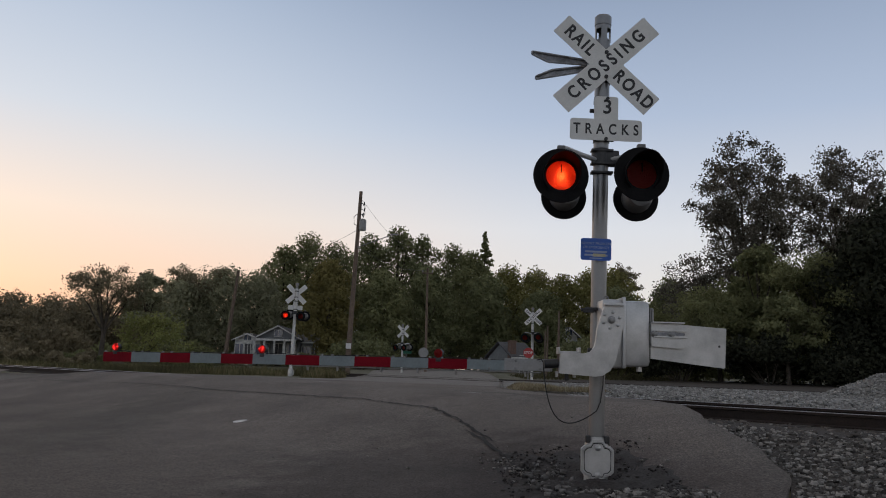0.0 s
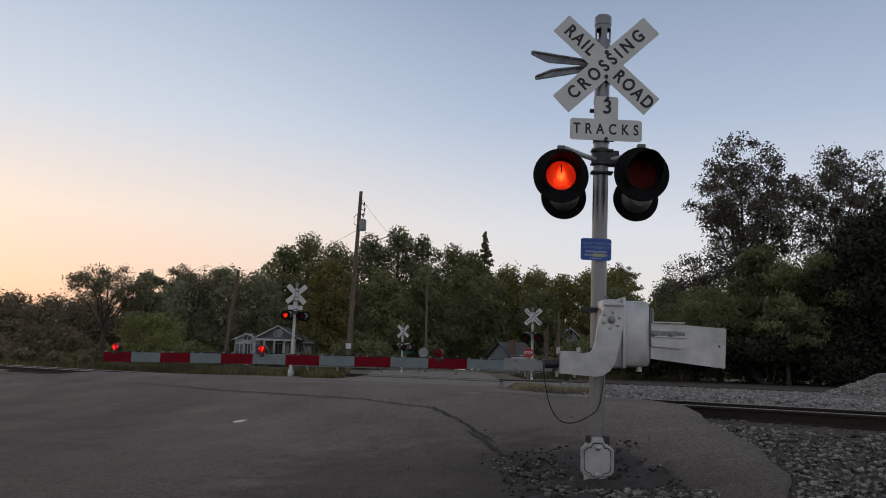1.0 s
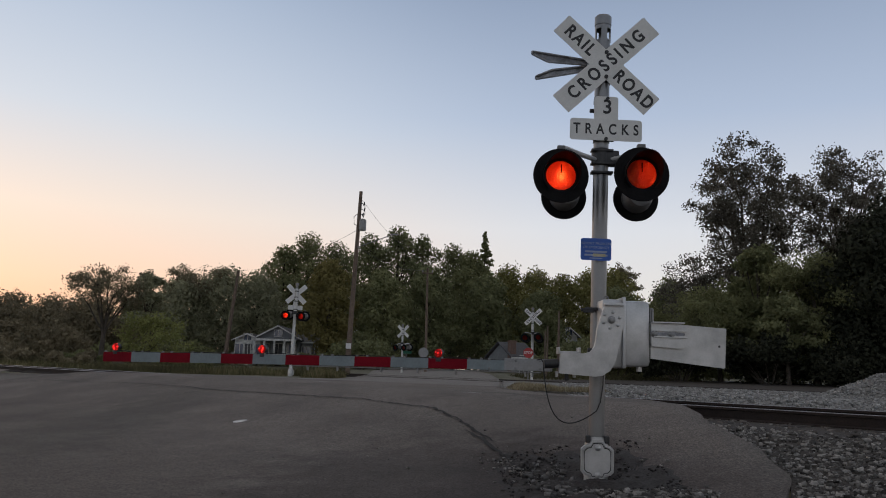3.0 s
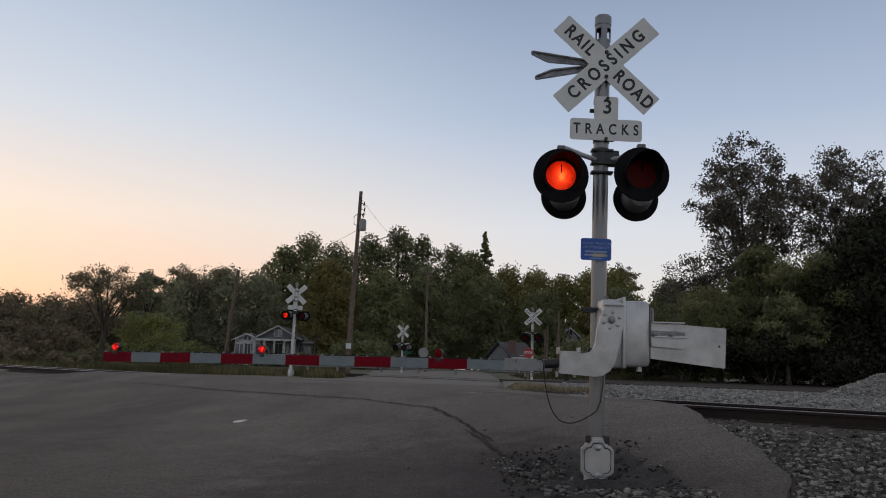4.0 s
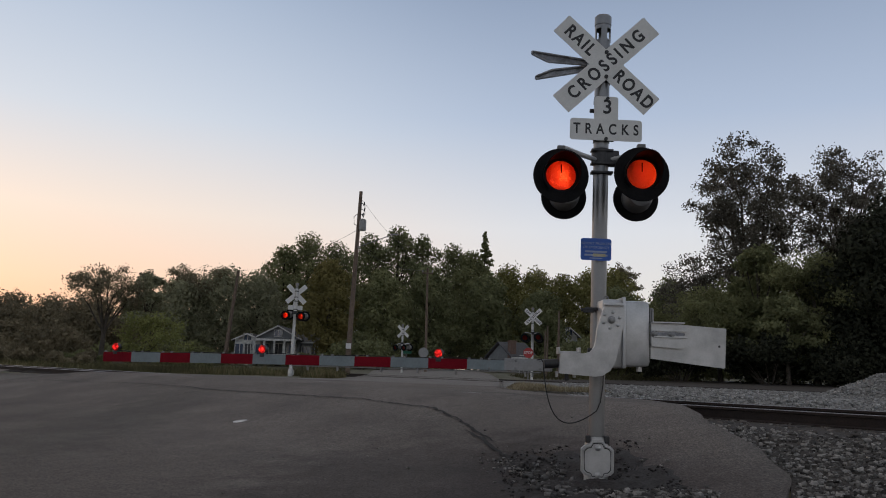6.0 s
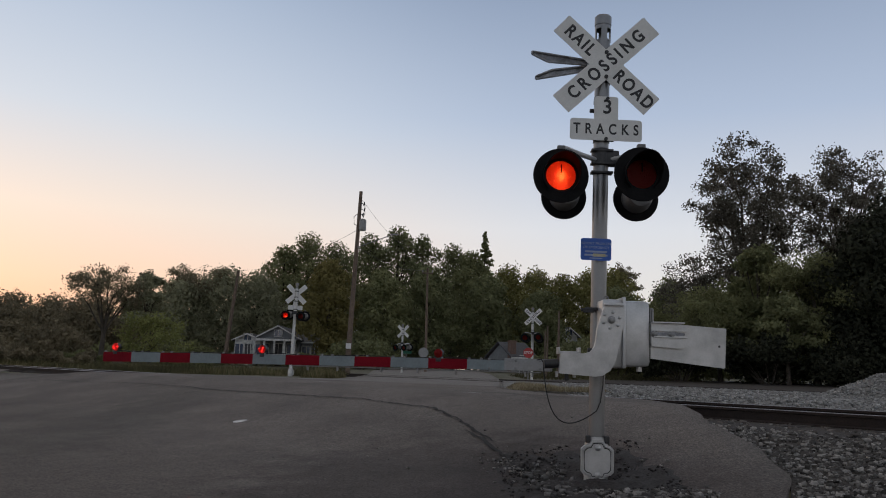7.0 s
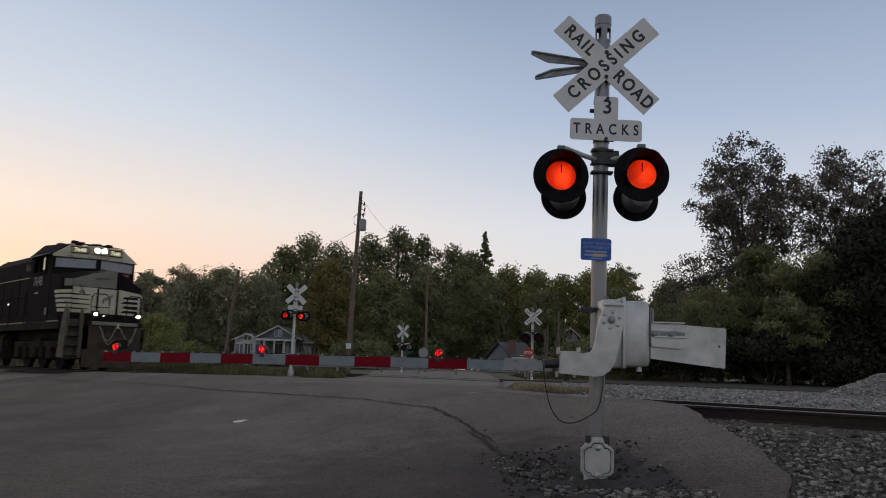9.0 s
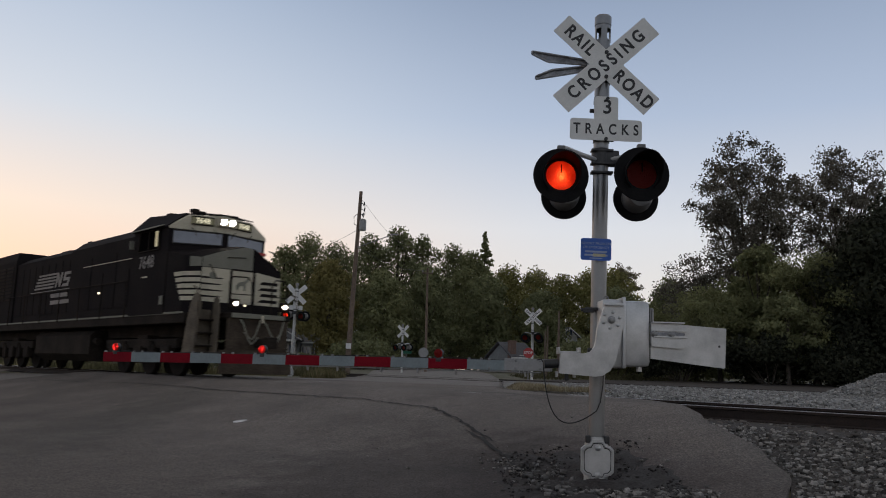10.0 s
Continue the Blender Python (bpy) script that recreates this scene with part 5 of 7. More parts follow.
        out = [(-0.58, 0.42), (-0.20, 0.42), (-0.16, 1.60), (-0.22, 1.98), (-0.32, 2.10), (-0.44, 2.00), (-0.50, 1.70)]
        if s > 0:
            out = [(x - 0.40, 0.2 + z * 0.6) for x, z in out]
        prism(bm, [(x, s * 1.06, z) for x, z in out], [(x, s * 1.02, z) for x, z in out])
        part("step_panel", bm, LOCO_TAN, well, "dirty tan front step panel")
        bm = bmesh.new()
        box(bm, 0.04, 0.40, 1.36, -0.66 - (0.4 if s > 0 else 0), s * 1.235, 1.06, 0.004)
        part("step_back", bm, LOCO_TAN, well, "dirty tan riser plate")
        for k in range(4):
            bm = bmesh.new()
            box(bm, 0.30, 0.40, 0.03, -0.54 - (0.4 if s > 0 else 0), s * 1.24, 0.48 + 0.33 * k, 0.004)
            part("step", bm, LOCO_FRAME, well)
        bm = bmesh.new()
        wire(bm, [(-0.56, s * 1.47, 0.6), (-0.46, s * 1.48, 1.95), (-0.60, s * 1.48, 2.28), (-0.80, s * 1.47, 2.34)], 0.020, 6)
        part("step_rail", bm, LOCO_TAN, well, "", None, True)
    # hood behind the cab, in steps
    def hood(name, x0, x1, half, eave, th, top, label):
        b_ = bmesh.new()
        prism(b_, section(x0, half, 1.66, eave, th, top), section(x1, half, 1.66, eave, th, top))
        return part(name, b_, LOCO_BLACK, lo, label)
    aux = hood("auxiliary_cabinet", -4.73, -10.0, 1.46, 4.02, 1.10, 4.33, "black auxiliary cabinet behind the cab")
    eng = hood("engine_hood", -10.01, -16.2, 1.42, 3.98, 1.05, 4.22, "black engine hood")
    rad = hood("radiator_section", -16.21, -20.6, 1.48, 4.15, 1.40, 4.50, "black radiator section")
    bm = bmesh.new()
    box(bm, 0.8, 1.5, 0.10, -8.3, 0, 4.36, 0.03)
    part("vent_box", bm, LOCO_FRAME, aux)
    for x in (-10.2, -11.6, -13.2):
        bm = bmesh.new()
        box(bm, 0.9, 1.3, 0.16, x, 0, 4.33, 0.04)
        part("roof_hatch", bm, LOCO_FRAME, eng)
    bm = bmesh.new()
    box(bm, 1.1, 0.5, 0.28, -12.4, 0, 4.38, 0.04)
    part("exhaust", bm, LOCO_FRAME, eng, "exhaust stack")
    bm = bmesh.new()
    tube(bm, (-10.1, -0.9, 4.22), (-10.1, -0.9, 4.40), 0.03, n=8)
    box(bm, 0.30, 0.10, 0.10, -10.0, -0.9, 4.38, 0.02)
    part("horn", bm, LOCO_FRAME, aux, "roof horn")
    # doors and grilles along both hood sides
    for s in (-1, 1):
        for k in range(9):
            bm = bmesh.new()
            side_rect(bm, -15.9 + 0.72 * k, -15.28 + 0.72 * k, 1.95, 3.75, s * 1.424, s * 0.014)
            part("hood_door", bm, LOCO_BLACK, eng)
        for k in range(4):
            bm = bmesh.new()
            side_rect(bm, -9.0 + 1.02 * k, -8.1 + 1.02 * k, 1.95, 3.10 if k % 2 else 3.65, s * 1.464, s * 0.014)
            part("cabinet_door", bm, LOCO_BLACK, aux)
        for k in range(4):
            bm = bmesh.new()
            for j in range(10):
                side_rect(bm, -20.3 + 1.0 * k, -19.45 + 1.0 * k, 2.6 + 0.14 * j, 2.68 + 0.14 * j, s * 1.484, s * 0.02)
            part("radiator_grille", bm, LOCO_FRAME, rad, "dark radiator grille")
        # walkway handrail
        bm = bmesh.new()
        wire(bm, [(-20.3, s * 1.54, 2.70), (-5.0, s * 1.54, 2.70)], 0.016, 6)
        part("side_rail", bm, LOCO_FRAME, lo, "thin side handrail")
        for k in range(9):
            bm = bmesh.new()
            tube(bm, (-20.2 + 1.9 * k, s * 1.54, 1.6), (-20.2 + 1.9 * k, s * 1.54, 2.72), 0.016, n=6)
            part("rail_post", bm, LOCO_FRAME, lo)
        bm = bmesh.new()
        side_rect(bm, -8.8, -4.9, 3.36, 3.385, s * 1.480, s * 0.004)
        part("pin_stripe", bm, LOCO_WHITE, aux, "thin white line")
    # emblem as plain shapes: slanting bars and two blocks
    for s in (-1, 1):
        q = s * 1.445
        for k in range(5):
            bm = bmesh.new()
            side_rect(bm, -13.8 + 0.12 * k, -11.7 + 0.10 * k, 2.86 + 0.115 * k, 2.925 + 0.115 * k, q, s * 0.006)
            part("emblem_bar", bm, LOCO_LETTER, eng, "white emblem bar")
        # two slanting letter-like blocks drawn as plain strokes
        for pts in (((-11.55, 2.86), (-11.40, 2.86), (-11.20, 3.36), (-11.38, 3.36)), ((-11.38, 3.36), (-11.20, 3.36), (-10.98, 2.86), (-11.14, 2.86)), ((-11.14, 2.86), (-10.98, 2.86), (-10.80, 3.36), (-10.96, 3.36)),
                    ((-10.85, 2.86), (-10.22, 2.86), (-10.18, 2.96), (-10.81, 2.96)), ((-10.36, 2.96), (-10.18, 2.96), (-10.10, 3.12), (-10.28, 3.12)), ((-10.74, 3.06), (-10.12, 3.06), (-10.08, 3.16), (-10.70, 3.16)),
                    ((-10.70, 3.16), (-10.54, 3.16), (-10.48, 3.28), (-10.64, 3.28)), ((-10.66, 3.26), (-10.04, 3.26), (-10.00, 3.36), (-10.62, 3.36))):
            bm = bmesh.new()
            plate(bm, [(x, q, z) for x, z in pts], (0, s * 0.006, 0))
            part("emblem_block", bm, LOCO_LETTER, eng, "white emblem block")
        for z, w in ((2.50, 1.7), (2.26, 1.9)):
            bm = bmesh.new()
            side_rect(bm, -11.9, -11.9 + w, z, z + 0.14, q, s * 0.006)
            part("lettering_bar", bm, LOCO_LETTER, eng, "dull lettering bar")
        bm = bmesh.new()
        side_rect(bm, -14.2, -9.9, 2.75, 2.775, q, s * 0.006)
        part("emblem_line", bm, LOCO_LETTER, eng)
    bm = bmesh.new()
    box(bm, 0.07, 0.05, 0.06, -7.23, -1.49, 2.45, 0.01)
    part("inspection_light", bm, MARK_GLOW, aux, "small lit inspection lamp")
    # fuel tank
    bm = bmesh.new()
    out = [(-1.05, 0.32), (-1.36, 0.55), (-1.36, 1.15), (-1.2, 1.30), (1.2, 1.30), (1.36, 1.15), (1.36, 0.55), (1.05, 0.32)]
    prism(bm, [(-8.0, y, z) for y, z in out], [(-13.3, y, z) for y, z in out])
    part("fuel_tank", bm, LOCO_FRAME, lo, "grimy black fuel tank")
    for s in (-1, 1):
        bm = bmesh.new()
        tube(bm, (-7.75, s * 1.15, 0.95), (-13.4, s * 1.15, 1.20), 0.12, n=12)
        part("air_reservoir", bm, LOCO_FRAME, lo, "", None, True)
    # trucks
    for cx in (-4.6, -16.7):
        bm = bmesh.new()
        for s in (-1, 1):
            box(bm, 4.9, 0.18, 0.26, cx, s * 1.10, 0.88, 0.05)
            for dx in (-1.85, 0, 1.85):
                box(bm, 0.55, 0.24, 0.44, cx + dx, s * 1.14, 0.60, 0.06)
            for dx in (-0.92, 0.92):
                box(bm, 0.40, 0.20, 0.50, cx + dx, s * 1.15, 0.62, 0.06)
                tube(bm, (cx + dx, s * 1.2, 0.35), (cx + dx, s * 1.2, 0.95), 0.09, n=10)
        box(bm, 0.7, 2.2, 0.3, cx, 0, 0.98, 0.04)
        truck = part("truck", bm, LOCO_FRAME, lo, "grimy three-axle truck frame")
        for dx in (-1.85, 0, 1.85):
            bm = bmesh.new()
            tube(bm, (cx + dx, -0.72, 0.53), (cx + dx, 0.72, 0.53), 0.09, n=12)
            part("axle", bm, LOCO_FRAME, truck)
            for s in (-1, 1):
                bm = bmesh.new()
                revolve(bm, [(0.15, -0.075), (0.44, -0.06), (0.47, -0.07), (0.53, -0.07), (0.53, 0.05), (0.56, 0.06), (0.56, 0.085), (0.40, 0.08), (0.15, 0.07)], 32, pose(cx + dx, s * 0.765, 0.53, 90 * s, 0, 0))
                part("wheel", bm, WHEEL, truck, "steel wheel with bright tread", None, True)
    return lo


LOCO_LETTER = material("dull_white_lettering", (0.20, 0.193, 0.187), 0.6, 0, (0.10, 0.097, 0.094), 2, 0.7, 30, 0.15, 0.0)
# no lamp: a little emission paints yellow light onto the blind
BLIND = material("cab_blind_added_glow", (0.5, 0.46, 0.3), 0.6, emit=(1.0, 0.85, 0.5), strength=0.25)
MARK_GLOW = glow_material("lit_marker", (1.0, 0.85, 0.6), 2.0)
WHEEL = material("worn_wheel_steel", (0.022, 0.019, 0.017), 0.85, 0.1, (0.014, 0.012, 0.011), 4, 0.7, 40, 0.2, 0.1, spec=0.05)
loco = locomotive()


# ---------------------------------------------------------------- trees
def leaf_cloud(centres, radii, count, size, rnd, droop=0.0):
    """Small bent leaves scattered in clumps: vertices and faces."""
    centres, radii = np.array(centres), np.array(radii)
    which = rnd.integers(0, len(centres), count)
    d = rnd.normal(size=(count, 3))
    d /= np.linalg.norm(d, axis=1)[:, None]
    r = rnd.random(count) ** 0.6 * 1.25
    p = centres[which] + d * (radii[which] * r)[:, None] * np.array([1, 1, 0.72])
    p[:, 2] -= droop * rnd.random(count) ** 2 * radii[which]
    a = rnd.normal(size=(count, 3))
    a[:, 2] -= droop * 1.5
    a /= np.linalg.norm(a, axis=1)[:, None]
    b = np.cross(a, rnd.normal(size=(count, 3)))
    b /= np.linalg.norm(b, axis=1)[:, None]
    s = size * (0.6 + 0.8 * rnd.random(count))[:, None]
    v = np.empty((count, 4, 3))
    v[:, 0], v[:, 2] = p - a * s, p + a * s
    v[:, 1], v[:, 3] = p + b * s * 0.55, p - b * s * 0.55
    f = np.arange(count * 4).reshape(-1, 4)
    return v.reshape(-1, 3), f


def mesh_np(name, v, f, mat):
    me = bpy.data.meshes.new(name)
    me.vertices.add(len(v))
    me.vertices.foreach_set("co", np.asarray(v, dtype=np.float32).ravel())
    me.loops.add(f.size)
    me.loops.foreach_set("vertex_index", f.astype(np.int32).ravel())
    me.polygons.add(len(f))
    me.polygons.foreach_set("loop_start", np.arange(0, f.size, f.shape[1], dtype=np.int32))
    me.polygons.foreach_set("loop_total", np.full(len(f), f.shape[1], dtype=np.int32))
    me.update(calc_edges=True)
    me.materials.append(mat)
    return me


def tree(x, y, height, spread_, mat, seed, leaves=5000, leaf=0.3, bare=0.25, clumps=280, clump=0.11, name="tree", label="", droop=0.0, lean=0.0, airy=0.0, base=None, lobes=10):
    """Tapered trunk, forking limbs and a lobed crown of many small leaf clumps with gaps."""
    rnd = np.random.default_rng(seed)
    z0 = (ground_z(x, y) if base is None else base) - 0.05
    t = thing(name, label or "tall leafy tree with dark green crown", "tree", pose(x, y, z0, 0, 0, float(rnd.uniform(0, 360))), group="trees along the tracks")
    bm = bmesh.new()
    R = height * 0.020
    top = Vector((lean * height, 0, height * 0.66))
    trunk = [Vector((0, 0, 0)), Vector((0.4 * R, 0.6 * R, height * 0.2)), Vector((lean * height * 0.5 - 0.5 * R, 0.4 * R, height * 0.42)), top]
    rad = [R * 1.35, R, R * 0.72, R * 0.35]
    for i in range(3):
        tube(bm, trunk[i], trunk[i + 1], rad[i], rad[i + 1], 8, False)
    # lobes: each limb carries one; their sizes make the uneven outline
    centres, radii = [], []
    span = height * (1 - bare)
    for i in range(lobes):
        f = i / max(1, lobes - 1)
        az = 2.4 * i + rnd.uniform(-0.5, 0.5)
        rl = spread_ * (0.56 - 0.12 * f) * rnd.uniform(0.85, 1.15)
        zc = height * bare + span * (0.20 + 0.72 * f) * rnd.uniform(0.95, 1.05)
        out = max(0.0, spread_ - rl * 0.85) * (1.0 if f < 0.55 else 1.0 - 0.85 * (f - 0.55) / 0.45)
        c0 = Vector((math.cos(az) * out + lean * height, math.sin(az) * out, min(zc, height - rl * 0.72)))
        root = trunk[1].lerp(top, min(1.0, max(0.0, (c0.z * 0.62 - height * 0.2) / (height * 0.46))))
        mid = root.lerp(c0, 0.55) + Vector((0, 0, -0.03 * height))
        tube(bm, root, mid, R * 0.42, R * 0.26, 6, False)
        tube(bm, mid, c0, R * 0.26, R * 0.12, 5, False)
        for k in range(max(3, clumps // lobes)):
            d = Vector(rnd.normal(size=3)).normalized()
            if d.z < -0.35:
                d.z *= -0.5
            c = c0 + Vector((d.x * rl, d.y * rl, d.z * rl * 0.8)) * float(rnd.uniform(0.25, 1.04))
            if k % 3 == 0:
                tube(bm, mid.lerp(c0, rnd.uniform(0.3, 1.0)), c, R * 0.10, R * 0.03, 4, False)
            if rnd.random() < airy * 0.35:
                continue
            centres.append(tuple(c))
            radii.append(spread_ * clump * rnd.uniform(0.8, 1.8))
    part("trunk", bm, BARK, t, "grey-brown trunk and limbs", None, True)
    v, f = leaf_cloud(centres, radii, leaves, leaf, rnd, droop)
    crown = new("crown", mesh_np("crown", v, f, mat))
    crown.parent = t
    return t


def shell_leaves(lobes_, count, size, rnd, rough=0.28):
    """Leaves on the outer shells of overlapping lobes, lying roughly along the surface, with bumps and hollows."""
    c = np.array([l[:3] for l in lobes_])
    r = np.array([l[3] for l in lobes_])
    w = r ** 2 / (r ** 2).sum()
    which = rnd.choice(len(c), count, p=w)
    d = rnd.normal(size=(count, 3))
    d /= np.linalg.norm(d, axis=1)[:, None]
    ph = rnd.uniform(0, 6.28, (len(c), 3))
    bump = np.sin(d[:, 0] * 7 + ph[which, 0]) * np.sin(d[:, 1] * 7 + ph[which, 1]) + 0.7 * np.sin(d[:, 2] * 11 + d[:, 0] * 9 + ph[which, 2])
    rr = r[which] * (0.88 + rough * 0.45 * bump - 0.30 * rnd.random(count) ** 2 + 0.10 * rnd.normal(size=count))
    p = c[which] + d * rr[:, None] * np.array([1, 1, 0.85])
    a = rnd.normal(size=(count, 3))
    a -= 0.7 * d * (a * d).sum(1)[:, None]
    a /= np.linalg.norm(a, axis=1)[:, None]
    b = np.cross(a, d + 0.6 * rnd.normal(size=(count, 3)))
    b /= np.linalg.norm(b, axis=1)[:, None]
    s = size * (0.6 + 0.8 * rnd.random(count))[:, None]
    v = np.empty((count, 4, 3))
    v[:, 0], v[:, 2] = p - a * s, p + a * s
    v[:, 1], v[:, 3] = p + b * s * 0.6, p - b * s * 0.6
    v[:, :, 2] = np.maximum(v[:, :, 2], 0.02)
    return v.reshape(-1, 3), np.arange(count * 4).reshape(-1, 4)


def dense_tree(x, y, height, spread_, mat, seed, leaves=11000, leaf=0.24, bare=0.1, label="", column=0.0, lobes=16):
    """A full, heavy-crowned tree seen from afar: trunk, limbs, and overlapping leafy lobes."""
    rnd = np.random.default_rng(seed)
    t = thing("tree", label or "tall full-crowned green tree", "tree", pose(x, y, ground_z(x, y) - 0.05), group="trees along the tracks")
    bm = bmesh.new()
    R = height * 0.018
    tube(bm, (0, 0, 0), (0, 0, height * 0.5), R * 1.3, R * 0.8, 8, False)
    tube(bm, (0, 0, height * 0.5), (0.1, 0, height * 0.9), R * 0.8, R * 0.15, 8, False)
    lb = []
    for i in range(lobes):
        f = (i + 0.5) / lobes
        az = 2.4 * i + rnd.uniform(-0.5, 0.5)
        wide = (1 - (2 * f - 0.85) ** 2 * 0.55) if not column else (1 - 0.45 * f)
        rl = spread_ * rnd.uniform(0.34, 0.52) * (1.0 - 0.25 * f)
        out = max(0.0, spread_ * wide - rl * 0.8) * rnd.uniform(0.7, 1.05) * (0.2 if f > 0.92 else 0.72 if column else 1)
        zc = height * bare + (height * (1 - bare) - rl * 0.85) * f ** 0.9 + 0.25 * rl
        zc = min(zc, height - rl * 0.82)
        c = (math.cos(az) * out, math.sin(az) * out, zc)
        lb.append((*c, rl))
        tube(bm, (0, 0, max(0.5, zc * 0.62)), c, R * 0.4, R * 0.12, 5, False)
    for f, k in ((0.25, 0.60), (0.45, 0.62), (0.62, 0.58), (0.76, 0.50), (0.86, 0.36)):
        lb.append((rnd.uniform(-0.15, 0.15) * spread_, 0, height * (bare + (1 - bare) * f), spread_ * k * rnd.uniform(0.9, 1.1)))
    part("trunk", bm, BARK, t, "grey-brown trunk and limbs", None, True)
    v, f = shell_leaves(lb, leaves, leaf, rnd)
    c = new("crown", mesh_np("crown", v, f, mat))
    c.parent = t
    return t


def bush(x, y, w, h, mat, seed, leaves=1500, leaf=0.2, name="bush", label="low dense green bush", depth=None):
    rnd = np.random.default_rng(seed)
    z0 = ground_z(x, y)
    t = thing(name, label, "bush", pose(x, y, z0, 0, 0, 0), group="bushes by the tracks")
    bm = bmesh.new()
    cs, rs = [], []
    for i in range(16):
        a = rnd.uniform(0, 6.28)
        r = rnd.random() ** 0.6
        c = Vector((math.cos(a) * r * w / 2, math.sin(a) * r * (depth or w) / 2, h * rnd.uniform(0.25, 0.82) * (1 - 0.35 * r)))
        tube(bm, (c.x * 0.2, c.y * 0.2, 0), c, 0.03, 0.012, 4, False)
        cs.append(tuple(c))
        rs.append(min(w, h) * rnd.uniform(0.18, 0.32))
    part("branchwork", bm, BARK, t, "thin woody branches")
    v, f = leaf_cloud(cs, rs, leaves, leaf, rnd)
    v[:, 2] = np.maximum(v[:, 2], 0.02)
    c = new("crown", mesh_np("crown", v, f, mat))
    c.parent = t
    return t


def old_tree(x, y, height, half_w, crown_lo, mat, seed, leaves, label, clumps=190, leaf=0.10, shift=0.0, puff=1.0):
    """A vase-shaped old tree: fork, rising limbs, twigs and an airy oval crown of separate leaf clumps."""
    rnd = np.random.default_rng(seed)
    t = thing("tree", label, "tree", pose(x, y, ground_z(x, y) - 0.05), group="trees along the tracks")
    bm = bmesh.new()
    fork = height * 0.36
    R = height * 0.021
    tube(bm, (0, 0, 0), (0.1, 0, fork), R * 1.4, R * 0.95, 9, False)
    mid_z, rz = (height + crown_lo) / 2, (height - crown_lo) / 2
    joints = []
    for i in range(11):
        a = 2.4 * i + rnd.uniform(-0.3, 0.3)
        q = rnd.uniform(0.35, 0.85)
        tip = Vector((shift + math.cos(a) * half_w * q, math.sin(a) * half_w * q, mid_z + rz * rnd.uniform(-0.25, 0.75) * (1.1 - 0.5 * q)))
        p0 = Vector((0.1, 0, fork * rnd.uniform(0.8, 1.0)))
        prev, r0 = p0, R * 0.55
        for k in range(1, 6):
            f = k / 5
            here = p0.lerp(tip, f) + Vector((0, 0, 0.8 * math.sin(f * 3.14))) + Vector(rnd.normal(size=3)) * 0.12
            tube(bm, prev, here, r0, r0 * 0.72, 6, False)
            prev, r0 = here, r0 * 0.72
            if k > 1:
                joints.append(here)
    cs, rs = [], []
    while len(cs) < clumps:
        d = rnd.normal(size=3)
        d /= np.linalg.norm(d)
        lump = 1.0 + 0.22 * noise.noise((d[0] * 1.8 + seed, d[1] * 1.8, d[2] * 1.8)) + 0.10 * noise.noise((d[0] * 5 + seed, d[1] * 5, d[2] * 5))
        q = rnd.random() ** 0.42 * lump
        c = Vector((shift + d[0] * half_w * q, d[1] * half_w * q, mid_z + d[2] * rz * q))
        near = min(joints, key=lambda j: (j - c).length_squared)
        tube(bm, near, near.lerp(c, 0.5) + Vector((0, 0, 0.12)), R * 0.10, R * 0.06, 4, False)
        tube(bm, near.lerp(c, 0.5) + Vector((0, 0, 0.12)), c, R * 0.06, R * 0.02, 4, False)
        cs.append(tuple(c))
        rs.append(rnd.uniform(0.42, 0.95) * puff)
    part("trunk", bm, BARK, t, "grey-brown trunk, limbs and twigs", None, True)
    v, f = leaf_cloud(cs, rs, leaves, leaf, rnd)
    crown = new("crown", mesh_np("crown", v, f, mat))
    crown.parent = t
    return t


